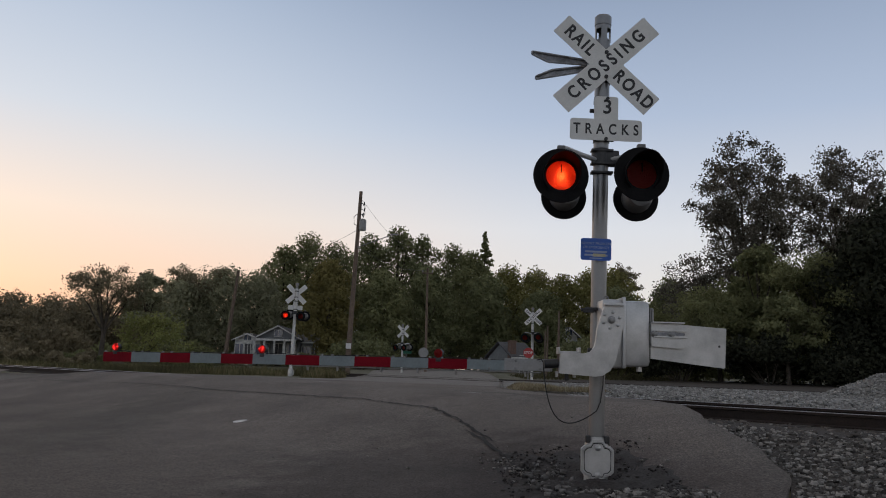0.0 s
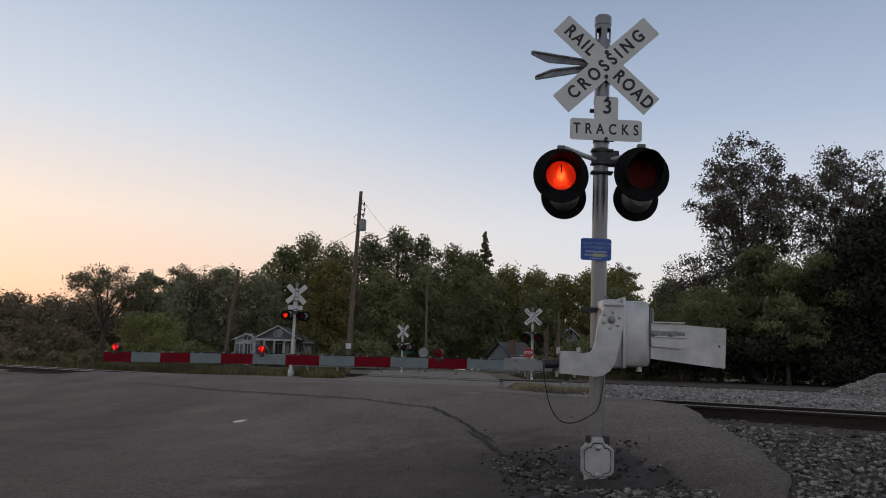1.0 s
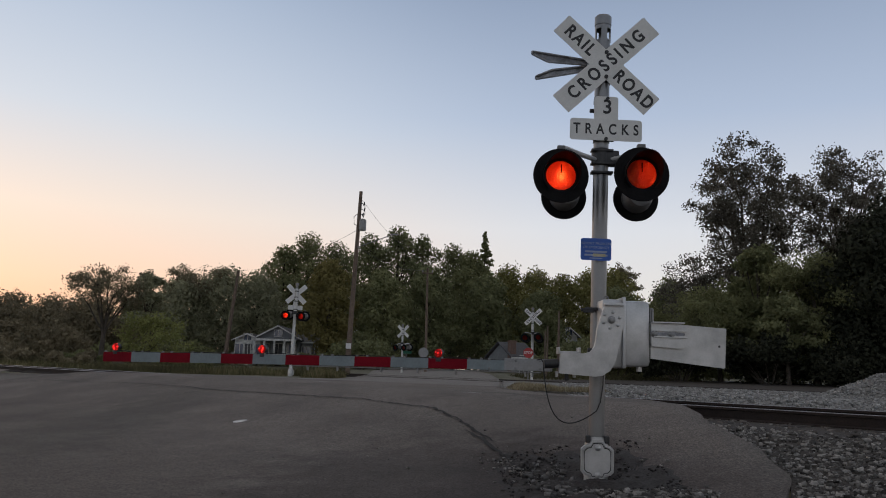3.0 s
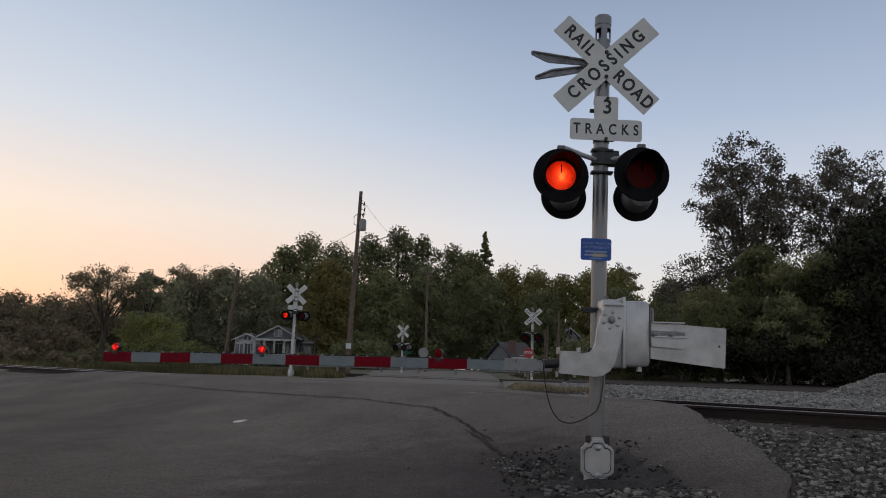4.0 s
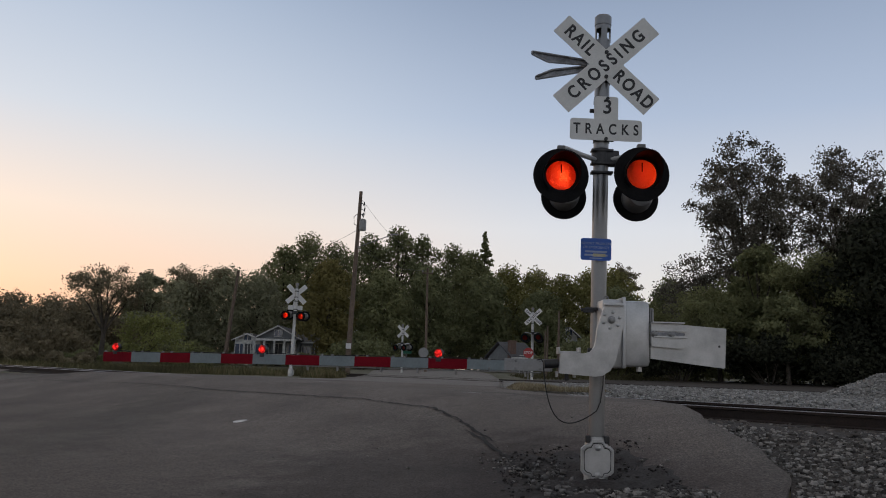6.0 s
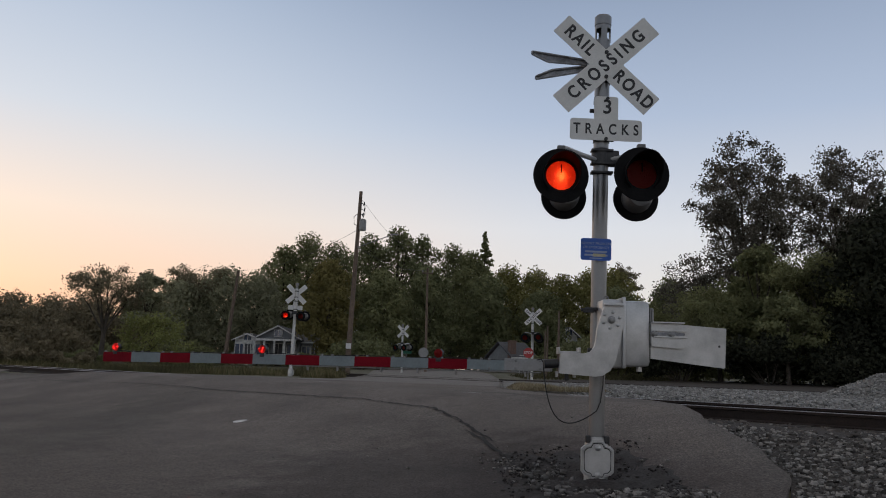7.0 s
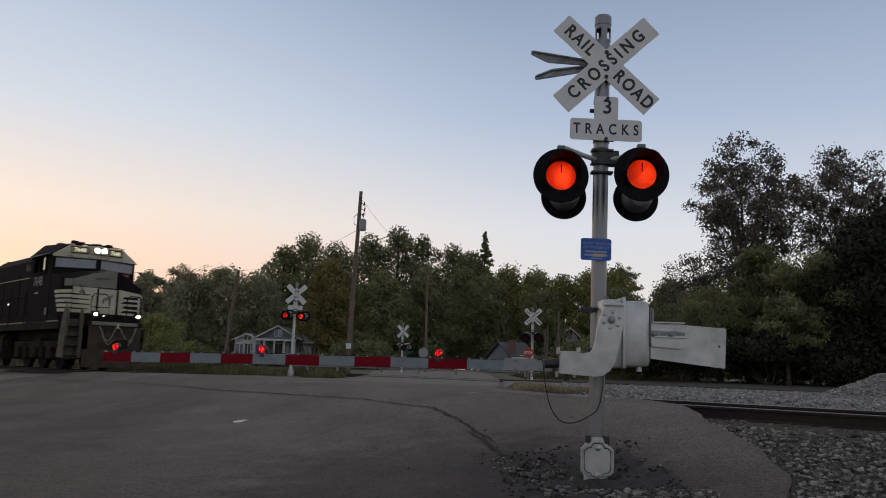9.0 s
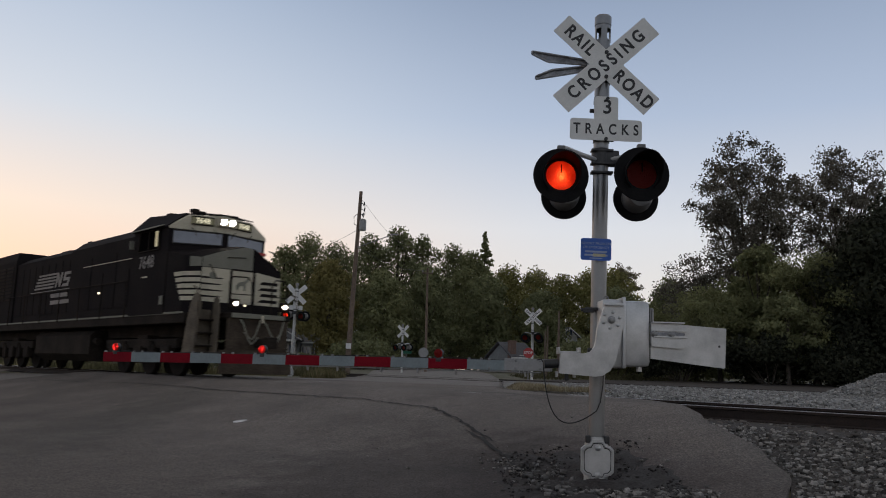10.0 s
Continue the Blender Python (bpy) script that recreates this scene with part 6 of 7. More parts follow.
# far treeline, left to right: x, y, height, spread, leaves, bare stem, columnar
DENSE = [
    (-76, 135, 11.0, 8.0, LEAF_P, 0.02, 0), (-64, 122, 9.6, 7.0, LEAF_P, 0.02, 0), (-55, 115, 8.6, 6.5, LEAF_P, 0.02, 0), (-47, 110, 8.2, 6.0, LEAF_P, 0.02, 0), (-60, 100, 6.4, 6.0, LEAF_P, 0.02, 0),
    # the three palest trees below carry painted haze
    (-41, 114, 9.0, 6.0, LEAF_P, 0.02, 0), (-30.0, 113, 13.2, 6.6, LEAF_HAZE, 0.04, 0), (-35, 110, 11.0, 5.6, LEAF_HAZE, 0.03, 0), (-25.2, 113, 12.8, 5.0, LEAF_HAZE, 0.04, 0),
    (-20.6, 124, 19.9, 5.6, LEAF_D, 0.10, 0), (-16.4, 124, 18.6, 5.4, LEAF, 0.08, 0), (-23.8, 122, 17.6, 5.0, LEAF_D, 0.08, 0),
    (-13.6, 99, 12.8, 4.0, LEAF_Y, 0.06, 0), (-10.6, 118, 19.0, 5.0, LEAF, 0.05, 0), (-6.6, 119, 20.4, 5.2, LEAF, 0.05, 0), (-3.0, 120, 19.4, 4.8, LEAF, 0.05, 0),
    (-7.4, 101, 12.0, 4.8, LEAF_D, 0.02, 0), (-1.6, 105, 13.0, 5.0, LEAF, 0.02, 0), (1.6, 122, 18.4, 5.2, LEAF, 0.05, 0), (4.0, 116, 16.6, 4.4, LEAF_D, 0.04, 0),
    (6.2, 108, 12.6, 4.6, LEAF, 0.05, 0), (10.3, 124, 15.8, 5.2, LEAF_B, 0.03, 0), (14.2, 124, 15.4, 5.2, LEAF_B, 0.03, 0), (18.2, 123, 14.6, 5.2, LEAF_B, 0.03, 0),
    (22.0, 121, 15.2, 5.2, LEAF_B, 0.03, 0), (25.6, 121, 15.4, 5.2, LEAF_B, 0.03, 0), (33.0, 118, 14.0, 4.6, LEAF, 0.04, 0), (13.0, 106, 10.6, 4.5, LEAF, 0.02, 0), (22.0, 102, 10.6, 5.0, LEAF, 0.02, 0), (29, 104, 11.5, 5.0, LEAF, 0.02, 0),
]
for i, (x, y, h, sp, mt, bare, col) in enumerate(DENSE):
    dense_tree(x, y, h * 1.04, sp, mt, 100 + i, 14000, 0.175, bare, column=col, label="dusky brown-green woodland tree" if mt is LEAF_P else "yellowing drooping willow tree" if mt is LEAF_Y else "olive green tree in the far tree line" if mt is LEAF_B else "")
old_tree(-31.2, 76, 9.2, 3.7, 5.0, LEAF_P, 141, 11000, "slender forked tree with open flat crown", 110, 0.085)
tree(-28.0, 78, 8.9, 2.4, LEAF_HAZE, 142, 10000, 0.12, 0.25, 240, 0.12, airy=0.2)
old_tree(-34.0, 114, 14.0, 5.2, 7.5, LEAF_P, 143, 15000, "tree with open greyish crown", 170, 0.13, 0.0, 1.4)
tree(28.2, 128, 17.2, 4.2, LEAF_P, 144, 11000, 0.15, 0.30, 320, 0.10, airy=0.5, label="tree with open greyish crown")
# big trees beside the tracks
old_tree(21.0, 55, 16.7, 3.7, 6.0, LEAF_G, 201, 27000, "large old tree with airy dark crown", 190, 0.096, -0.3)
old_tree(28.4, 57, 16.7, 3.3, 6.6, LEAF_G, 202, 22000, "large old tree with airy dark crown", 160, 0.096, 0.2)
old_tree(17.6, 57, 9.6, 2.3, 2.5, LEAF_G, 203, 10000, "smaller tree with open greyish crown", 90, 0.085)
tree(19.0, 49, 8.3, 2.0, LEAF, 213, 13000, 0.11, 0.20, 300, 0.11, airy=0.3, label="smaller yellow-green tree before the large ones")
tree(18.6, 44, 5.0, 1.9, LEAF, 214, 7000, 0.10, 0.10, 200, 0.12, airy=0.4, label="small yellow-green tree in the shade", name="sapling")
# the darkest trees here get their shade from the leaf colour
dense_tree(23.9, 45, 9.8, 3.6, LEAF_SHADE, 204, 16000, 0.13, 0.02, "tree with deep shade painted into its leaves")
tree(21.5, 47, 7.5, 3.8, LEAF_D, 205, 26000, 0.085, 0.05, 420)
dense_tree(27.6, 47, 12.5, 4.4, LEAF_SHADE, 206, 17000, 0.14, 0.02, "tree with deep shade painted into its leaves")
tree(17.0, 50, 6.0, 3.4, LEAF_D, 207, 24000, 0.085, 0.05, 420)
tree(14.0, 56, 5.0, 3.2, LEAF_D, 208, 20000, 0.09, 0.05, 380)
dense_tree(20.8, 51, 8.0, 3.6, LEAF_D, 211, 26000, 0.095, 0.02, "dense shaded tree below the large trees")
dense_tree(24.6, 52, 8.2, 3.6, LEAF_SHADE, 212, 15000, 0.13, 0.02, "tree with deep shade painted into its leaves")
tree(-21.8, 62, 4.3, 3.1, LEAF_L, 209, 4400, 0.10, 0.03, 150, 0.13, airy=0.3, label="young tree with fresh green leaves", name="sapling")


# ---------------------------------------------------------------- woods, weeds, far rails
def conifer(x, y, h, r, seed):
    rnd = np.random.default_rng(seed)
    t = thing("conifer", "tall narrow dark conifer behind the other trees", "tree", pose(x, y, ground_z(x, y) - 0.05))
    bm = bmesh.new()
    tube(bm, (0, 0, 0), (0, 0, h), h * 0.012, 0.03, 8, False)
    part("trunk", bm, BARK, t, "straight conifer trunk")
    cs, rs = [], []
    for i in range(64):
        f = i / 63
        for k in range(3):
            a = rnd.uniform(0, 6.28)
            q = r * (1.02 - f) * rnd.uniform(0.3, 1.25)
            cs.append((math.cos(a) * q, math.sin(a) * q, h * (0.10 + 0.88 * f) - q * 0.35 + rnd.normal() * 0.25))
            rs.append(0.14 + 0.75 * (1 - f))
    v, f = leaf_cloud(cs, rs, 6500, 0.20, rnd)
    c = new("crown", mesh_np("crown", v, f, LEAF_D))
    c.parent = t


conifer(6.1, 118, 20.4, 3.6, 31)

# undergrowth along the foot of the trees
rb = random.Random(5)
for i in range(34):
    x = -66 + 3.9 * i + rb.uniform(-1, 1)
    y = rb.uniform(84, 98) if x > -34 else rb.uniform(78, 96)
    if -27 < x < -13 and y < 104:
        y = 112
    if -4.5 < x < 12.5:
        continue
    m_ = LEAF_P if x < -38 else (LEAF_D if rb.random() < 0.7 else LEAF)
    bush(x, y, rb.uniform(6, 8.5), rb.uniform(2.4, 4.8), m_, 400 + i, 4000, 0.19, label="dense dark undergrowth bush" if x > -38 else "dusky brown-green thicket bush")
# the blackest bushes have tree shade painted into their leaves
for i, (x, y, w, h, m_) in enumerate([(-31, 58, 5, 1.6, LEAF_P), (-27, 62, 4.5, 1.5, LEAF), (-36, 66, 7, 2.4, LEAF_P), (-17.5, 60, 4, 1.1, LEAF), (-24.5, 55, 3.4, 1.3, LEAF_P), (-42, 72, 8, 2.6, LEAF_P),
                                      (14, 48, 5, 3.2, LEAF_SHADE), (18, 45, 5, 3.6, LEAF_SHADE), (22.5, 42, 6, 4.2, LEAF_SHADE), (26.5, 40, 6, 4.6, LEAF_SHADE), (11.5, 54, 5, 2.8, LEAF_D), (30, 41, 6, 5, LEAF_SHADE), (9, 62, 4, 2.2, LEAF_D),
                                      (20, 52, 5, 5, LEAF_SHADE), (24, 50, 6, 6, LEAF_SHADE), (16, 55, 5, 4.5, LEAF_D), (29, 50, 6, 7, LEAF_SHADE), (12.8, 60, 4, 4.0, LEAF_D)]):
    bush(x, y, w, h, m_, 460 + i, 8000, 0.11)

# far woods behind everything
rw = np.random.default_rng(77)
cs, rs = [], []
for i in range(420):
    x = rw.uniform(-150, 120)
    hmax = 8.0 + 2.0 * math.sin(x * 0.13) + 2.0 * math.sin(x * 0.37 + 1)
    cs.append((x, rw.uniform(134, 150), rw.uniform(1.0, hmax)))
    rs.append(rw.uniform(1.6, 3.2))
v, f = leaf_cloud(cs, rs, 30000, 0.6, rw)
tagged(new("far_woods", mesh_np("far_woods", v, f, LEAF_D)), "continuous dark far woods", "woods", kind="stuff")
rw = np.random.default_rng(78)
cs = [(rw.uniform(-175, -60), rw.uniform(110, 170), rw.uniform(1, 9)) for i in range(200)]
v, f = leaf_cloud(cs, [rw.uniform(1.8, 3.4) for c in cs], 18000, 0.55, rw)
tagged(new("far_thicket", mesh_np("far_thicket", v, f, LEAF_P)), "dusky far thicket", "woods", kind="stuff")


def blades(name, label, boxes, n, h0, h1, seed, mat=WEED, lift=0.0):
    """Grass and weed blades as one object; boxes of (x0, x1, y0, y1)."""
    rnd = np.random.default_rng(seed)
    V = np.empty((n, 3, 3))
    per = rnd.integers(0, len(boxes), n)
    for i in range(n):
        x0, x1, y0, y1 = boxes[per[i]]
        fx, fy = rnd.random(), rnd.random()
        x, y = x0 + (x1 - x0) * fx, y0 + (y1 - y0) * fy
        z = max(ground_z(x, y), road_z(x, y) - 0.12) + lift
        edge_fade = min(1.0, 4 * min(fx, 1 - fx) + 0.35)
        h = rnd.uniform(h0, h1) * edge_fade * (0.75 + 0.5 * noise.noise((x * 0.9, y * 0.9, 3)))
        a = rnd.uniform(0, 6.28)
        w = 0.008 + 0.018 * rnd.random()
        dx, dy = math.cos(a) * w, math.sin(a) * w
        V[i, 0], V[i, 1] = (x - dx, y - dy, z), (x + dx, y + dy, z)
        V[i, 2] = (x + rnd.normal() * h * 0.3, y + rnd.normal() * h * 0.3, z + h)
    return tagged(new(name, mesh_np(name, V.reshape(-1, 3), np.arange(n * 3).reshape(-1, 3), mat)), label, "weeds", kind="stuff")


def strip_boxes(u0, u1, v0, v1, n):
    """Boxes that follow a strip along the rails."""
    out = []
    for i in range(n):
        x, y = uv(u0 + (u1 - u0) * (i + 0.5) / n, (v0 + v1) / 2)
        r = (u1 - u0) / n * 0.55
        out.append((x - r, x + r, y - (v1 - v0) * 0.7, y + (v1 - v0) * 0.7))
    return out


blades("weeds", "green and dry weeds beside the tracks", strip_boxes(-70, -41, 16, 21, 12), 12000, 0.2, 0.6, 1, WEED_DARK)
blades("weeds", "dry tan weeds at the road edge", [(-5.9, -4.3, 35.5, 38.5), (-5.4, -4.2, 34.5, 37), (-6.4, -4.6, 38, 41), (-13, -7.6, 41, 45)], 6500, 0.2, 0.6, 2)
blades("weeds", "dry weeds on the island beside the crossing", [(1.6, 2.6, 17.4, 19.2), (1.65, 2.9, 18.4, 20.5), (1.7, 3.0, 19.5, 21.0), (2.4, 3.8, 18.0, 19.5)], 7000, 0.05, 0.22, 3, WEED_TAN, 0.13)
# dark sheet that paints the shade on the ground below the trees
lv = []
for i in range(41):
    for j in range(14):
        u, v_ = -30 + 55 * i / 40, 27.0 + 26 * j / 13 + 0.8 * noise.noise((i * 0.7, j, 4))
        x, y = uv(u, v_)
        lv.append((x, y, ground_z(x, y) + 0.03))
lf = [(i * 14 + j, (i + 1) * 14 + j, (i + 1) * 14 + j + 1, i * 14 + j + 1) for i in range(40) for j in range(13)]
tagged(new("shade_ground", raw("shade_ground", lv, lf, SHADE_SOIL)), "dark brown soil sheet with the trees' shade in its colour", "soil", kind="structure")
blades("weeds", "tan field grass", [(-75, -20, 62, 80), (-60, -28, 50, 62), (-36, -14, 44, 60)], 14000, 0.2, 0.7, 4)
blades("weeds", "green weeds in the far verge", [(-19, -8.2, 41, 56), (-8.4, -5.6, 42, 52), (5, 16, 48, 60)], 12000, 0.2, 0.8, 5, WEED_DARK)

track(27.6, 0.545, -300, 70, -46, -17, "rusty second railway track in the gravel", RUST, 90)
track(32.0, 0.56, -300, 70, -50, -21, "rusty third railway track below the trees", RUST, 60)


# ---------------------------------------------------------------- stones
def rock():
    v = np.array([(x, y, z) for z in (-1, 1) for y in (-1, 1) for x in (-1, 1)], dtype=float) * 0.68
    q = ((0, 2, 3, 1), (4, 5, 7, 6), (0, 1, 5, 4), (2, 6, 7, 3), (0, 4, 6, 2), (1, 3, 7, 5))
    return v, np.array([t for a, b, c, d in q for t in ((a, b, c), (a, c, d))])


def stones(name, label, places, lo, hi, mat, seed, flat=0.7):
    rnd = np.random.default_rng(seed)
    bv, bf = rock()
    n = len(places)
    V = np.empty((n, 8, 3))
    for i, (x, y, z) in enumerate(places):
        s = lo + (hi - lo) * rnd.random() ** 2
        a = rnd.uniform(0, 6.28)
        c, d = math.cos(a), math.sin(a)
        q = (bv * (1 + rnd.uniform(-0.5, 0.35, (8, 1))) + rnd.uniform(-0.32, 0.32, (8, 3))) * np.array([rnd.uniform(0.7, 1.3), rnd.uniform(0.6, 1.0), flat * rnd.uniform(0.7, 1.2)]) * s
        V[i] = np.stack([q[:, 0] * c - q[:, 1] * d, q[:, 0] * d + q[:, 1] * c, q[:, 2]], 1) + (x, y, z + s * 0.12)
    F = (bf[None] + 8 * np.arange(n)[:, None, None]).reshape(-1, 3)
    return tagged(new(name, mesh_np(name, V.reshape(-1, 3), F, mat)), label, "stones", kind="stuff")


rs_ = np.random.default_rng(9)
pl = []
while len(pl) < 24000:
    x, y = rs_.uniform(2.4, 14), rs_.uniform(1, 13.5)
    v_ = VX * x + VY * y
    if x < edge(y, RIGHT_EDGE, 0.05, 2) + 0.06 or not 4.2 < v_ < 10.05:
        continue
    if v_ > 9.0 and rs_.random() < 0.45 or v_ > 9.4 and rs_.random() < 0.9:
        continue
    if noise.noise((x * 0.8, y * 0.8, 7)) < -0.30 and rs_.random() < 0.6:
        continue
    pl.append((x, y, ground_z(x, y) + 0.02))
stones("ballast_stones", "loose grey ballast stones beside the track", pl, 0.007, 0.038, STONE, 11)
pl = []
while len(pl) < 5200:
    u, v_ = rs_.uniform(-14, 8), rs_.uniform(9.3, 13.3)
    x, y = uv(u, v_)
    if x < edge(y, RIGHT_EDGE, 0.05, 2) + 0.05:
        continue
    pl.append((x, y, ground_z(x, y) + 0.005))
stones("track_stones", "dirty brown ballast between the rails", pl, 0.02, 0.05, island_material("dirty_ballast_stone", (0.06, 0.05, 0.043), (0.17, 0.15, 0.135)), 12)
pl = []
while len(pl) < 13000:
    u, v_ = rs_.uniform(-24, 16), 13.0 + 13.5 * rs_.random() ** 1.3
    x, y = uv(u, v_)
    if x < edge(y, RIGHT_EDGE, 0.1, 2) + 0.1 or x / y > 0.75 or x / y < 0.15 + 0.02 * noise.noise((x * 2, y * 2, 5)):
        continue
    z = 0.44 + 0.16 * min(1.0, (v_ - 13.0) / 2.0)
    pl.append((x, y, z))
stones("pale_gravel", "pale crushed stone spread beyond the near track", pl, 0.018, 0.052, PALE_STONE, 13)
# the pale gravel's bed, raised above the near track's ballast
gv, gf = [], []
for i in range(49):
    for j in range(12):
        u, v_ = -26 + 46 * i / 48, 12.7 + 14.2 * j / 11
        x, y = uv(u, v_)
        x = max(x, edge(y, RIGHT_EDGE, 0.1, 2) + 0.02)
        gv.append((x, y, 0.42 + 0.165 * min(1.0, max(0.0, (v_ - 12.9) / 2.2)) + 0.02 * noise.noise((x, y, 1))))
gf = [(i * 12 + j, (i + 1) * 12 + j, (i + 1) * 12 + j + 1, i * 12 + j + 1) for i in range(48) for j in range(11)]
tagged(new("gravel_bed", raw("gravel_bed", gv, gf, PALE_BED)), "bed of pale crushed stone", "gravel", kind="structure")

# gravel pile
PX, PY = 14.1, 22.5
pv, pf = [], []
for j in range(15):
    for k in range(40):
        a, r = 2 * math.pi * k / 40, j / 14
        x, y = PX + math.cos(a) * r * 3.7, PY + math.sin(a) * r * 2.6
        h = 0.64 * min(1.0, 2.2 * (1 - r)) ** 0.85 * (1 + 0.25 * noise.noise((x * 0.9, y * 0.9, 6)))
        pv.append((x, y, 0.50 + h))
pf = [(j * 40 + k, (j + 1) * 40 + k, (j + 1) * 40 + (k + 1) % 40, j * 40 + (k + 1) % 40) for j in range(14) for k in range(40)]
pile = tagged(new("gravel_pile", raw("gravel_pile", pv, pf, PALE_BED)), "heap of pale crushed stone beside the track", "gravel pile")
pl = []
while len(pl) < 5200:
    a, r = rs_.uniform(0, 6.28), rs_.random() ** 0.5
    x, y = PX + math.cos(a) * r * 3.7, PY + math.sin(a) * r * 2.6
    pl.append((x, y, 0.50 + 0.64 * min(1.0, 2.2 * (1 - r)) ** 0.85 * (1 + 0.25 * noise.noise((x * 0.9, y * 0.9, 6)))))
stones("pile_stones", "pale crushed stones of the heap", pl, 0.025, 0.07, PALE_STONE, 14)

# broken stones round the foundation
pl = []
for i in range(760):
    a, r = rs_.uniform(0, 6.28), rs_.random() ** 0.7
    x, y = 1.66 + math.cos(a) * r * 0.66, 6.90 + math.sin(a) * r * 0.42
    pl.append((x, y, road_z(x, y) + 0.03))
stones("foundation_stones", "pale broken stones around the signal foundation", pl, 0.007, 0.036, STONE, 15)
pl = []
for i in range(260):
    t = rs_.random()
    x, y = 0.62 + 0.55 * t + rs_.normal() * 0.09, 9.0 - 2.0 * t + rs_.normal() * 0.2
    pl.append((x, y, road_z(x, y) + 0.012))
for i in range(70):
    x, y = rs_.uniform(0.5, 2.4), rs_.uniform(6.6, 9.6)
    pl.append((x, y, road_z(x, y) + 0.012))
for i in range(45):
    x, y = rs_.uniform(-2, 3.1), rs_.uniform(6.8, 13)
    pl.append((x, y, road_z(x, y) + 0.006))
stones("road_grit", "scattered stones and broken asphalt crumbs", pl, 0.005, 0.026, STONE, 16, 0.5)


pl = []
for i in range(1500):
    x, y = rs_.uniform(0.62, 2.15), rs_.uniform(6.3, 9.2)
    if noise.noise((x * 2.2, y * 2.2, 3)) > -0.15:
        pl.append((x, y, road_z(x, y) + 0.03))
stones("soil_clods", "dark clods and asphalt crumbs on the soil patch", pl, 0.004, 0.020, island_material("dark_clod", (0.016, 0.0145, 0.014), (0.042, 0.038, 0.036)), 17)
pl = []
for i in range(170):
    t = rs_.random()
    x, y = 0.72 + 0.45 * rs_.random() + 0.25 * t, 8.6 - 2.2 * t
    pl.append((x, y, road_z(x, y) + 0.035))
for i in range(60):
    x, y = rs_.uniform(1.1, 2.2), rs_.uniform(6.5, 7.1)
    pl.append((x, y, road_z(x, y) + 0.035))
stones("broken_chunks", "pale broken stones and asphalt chunks in the soil", pl, 0.008, 0.046, island_material("dusty_chunk", (0.05, 0.047, 0.045), (0.21, 0.20, 0.19)), 18, 0.6)


# ---------------------------------------------------------------- cracks and marks in the road
def ribbon(name, label, pts, width, mat, lift=0.012, seed=0, fine=0.12, wander=0.03, category="crack"):
    """A thin ragged strip lying on the road."""
    rnd = random.Random(seed)
    path = []
    for (x0, y0), (x1, y1) in zip(pts, pts[1:]):
        n = max(2, int(math.hypot(x1 - x0, y1 - y0) / fine))
        for i in range(n):
            t = i / n
            path.append((x0 + (x1 - x0) * t + rnd.uniform(-wander, wander), y0 + (y1 - y0) * t + rnd.uniform(-wander, wander)))
    path.append(pts[-1])
    vs, fs = [], []
    for i, (x, y) in enumerate(path):
        x0, y0 = path[max(0, i - 1)]
        x1, y1 = path[min(len(path) - 1, i + 1)]
        d = math.hypot(x1 - x0, y1 - y0) or 1
        w = width * rnd.uniform(0.35, 1.2) * min(1, 0.2 + 0.3 * min(i, len(path) - 1 - i))
        nx, ny = -(y1 - y0) / d * w / 2, (x1 - x0) / d * w / 2
        for s in (-1, 1):
            vs.append((x + s * nx, y + s * ny, road_z(x + s * nx, y + s * ny) + lift))
    fs = [(2 * i, 2 * i + 1, 2 * i + 3, 2 * i + 2) for i in range(len(path) - 1)]
    return tagged(new(name, raw(name, vs, fs, mat, False)), label, category, kind="structure")


CRACK = [(-12.68, 24.96), (-11.75, 24.79), (-9.95, 22.96), (-7.91, 21.25), (-5.82, 19.17), (-5.17, 18.27), (-3.44, 16.53), (-2.25, 15.31), (-1.34, 14.47), (-0.7, 13.53), (-0.14, 12.86), (0.2, 11.88), (0.5, 10.62), (0.7, 9.84)]
ribbon("road_crack", "long dark open crack across the asphalt", CRACK, 0.045, TAR, 0.012, 1)
ribbon("road_crack", "thin crack in the asphalt", [(0.35, 10.8), (0.5, 10.3), (0.62, 9.6), (0.75, 9.1), (0.85, 8.4), (0.8, 7.9)], 0.05, TAR, 0.012, 3)
for k, (v_, u0, w) in enumerate(((10.40, -13.0, 0.075), (10.52, -10.0, 0.04), (11.86, -9.5, 0.05), (11.96, -8.5, 0.03))):
    fl = [uv(u0 + (-6.2 - u0) * i / 4, v_) for i in range(5)]
    ribbon("flangeway", "dark gap beside the rail in the crossing", fl, w, TAR, 0.014, 20 + k, 0.3, 0.006, "gap")
SPOT = (-3.15, 13.31)
bm = bmesh.new()
ring = []
for k in range(18):
    a = 2 * math.pi * k / 18
    r = 1 + 0.3 * noise.noise((math.cos(a) * 2, math.sin(a) * 2, 8)) + 0.35 * noise.noise((math.cos(a) * 5, math.sin(a) * 5, 3))
    x, y = SPOT[0] + 0.115 * r * math.cos(a), SPOT[1] + 0.12 * r * math.sin(a)
    ring.append(bm.verts.new((x, y, road_z(x, y) + 0.013)))
bm.faces.new(ring)
tagged(part("paint_mark", bm, PAINT_LINE, None, "worn white paint mark on the asphalt"), category="paint mark", kind="structure")


# ---------------------------------------------------------------- other signals
far_signal = crossing_signal(pose(-7.2, 40.0, 0.43, 0, 0, 183), "far crossing signal seen from behind with flashing red lamps", (1, 0), (None, None), True, False, False, -1.4, TRIM_WHITE, 0.17)
crossing_signal(pose(5.24, 47.0, 0.10, 0, 0, -4), "far crossing signal with lettered crossbuck and dark lamps", (None, None), (None, None), False, False, False, 0.3, TRIM_WHITE)
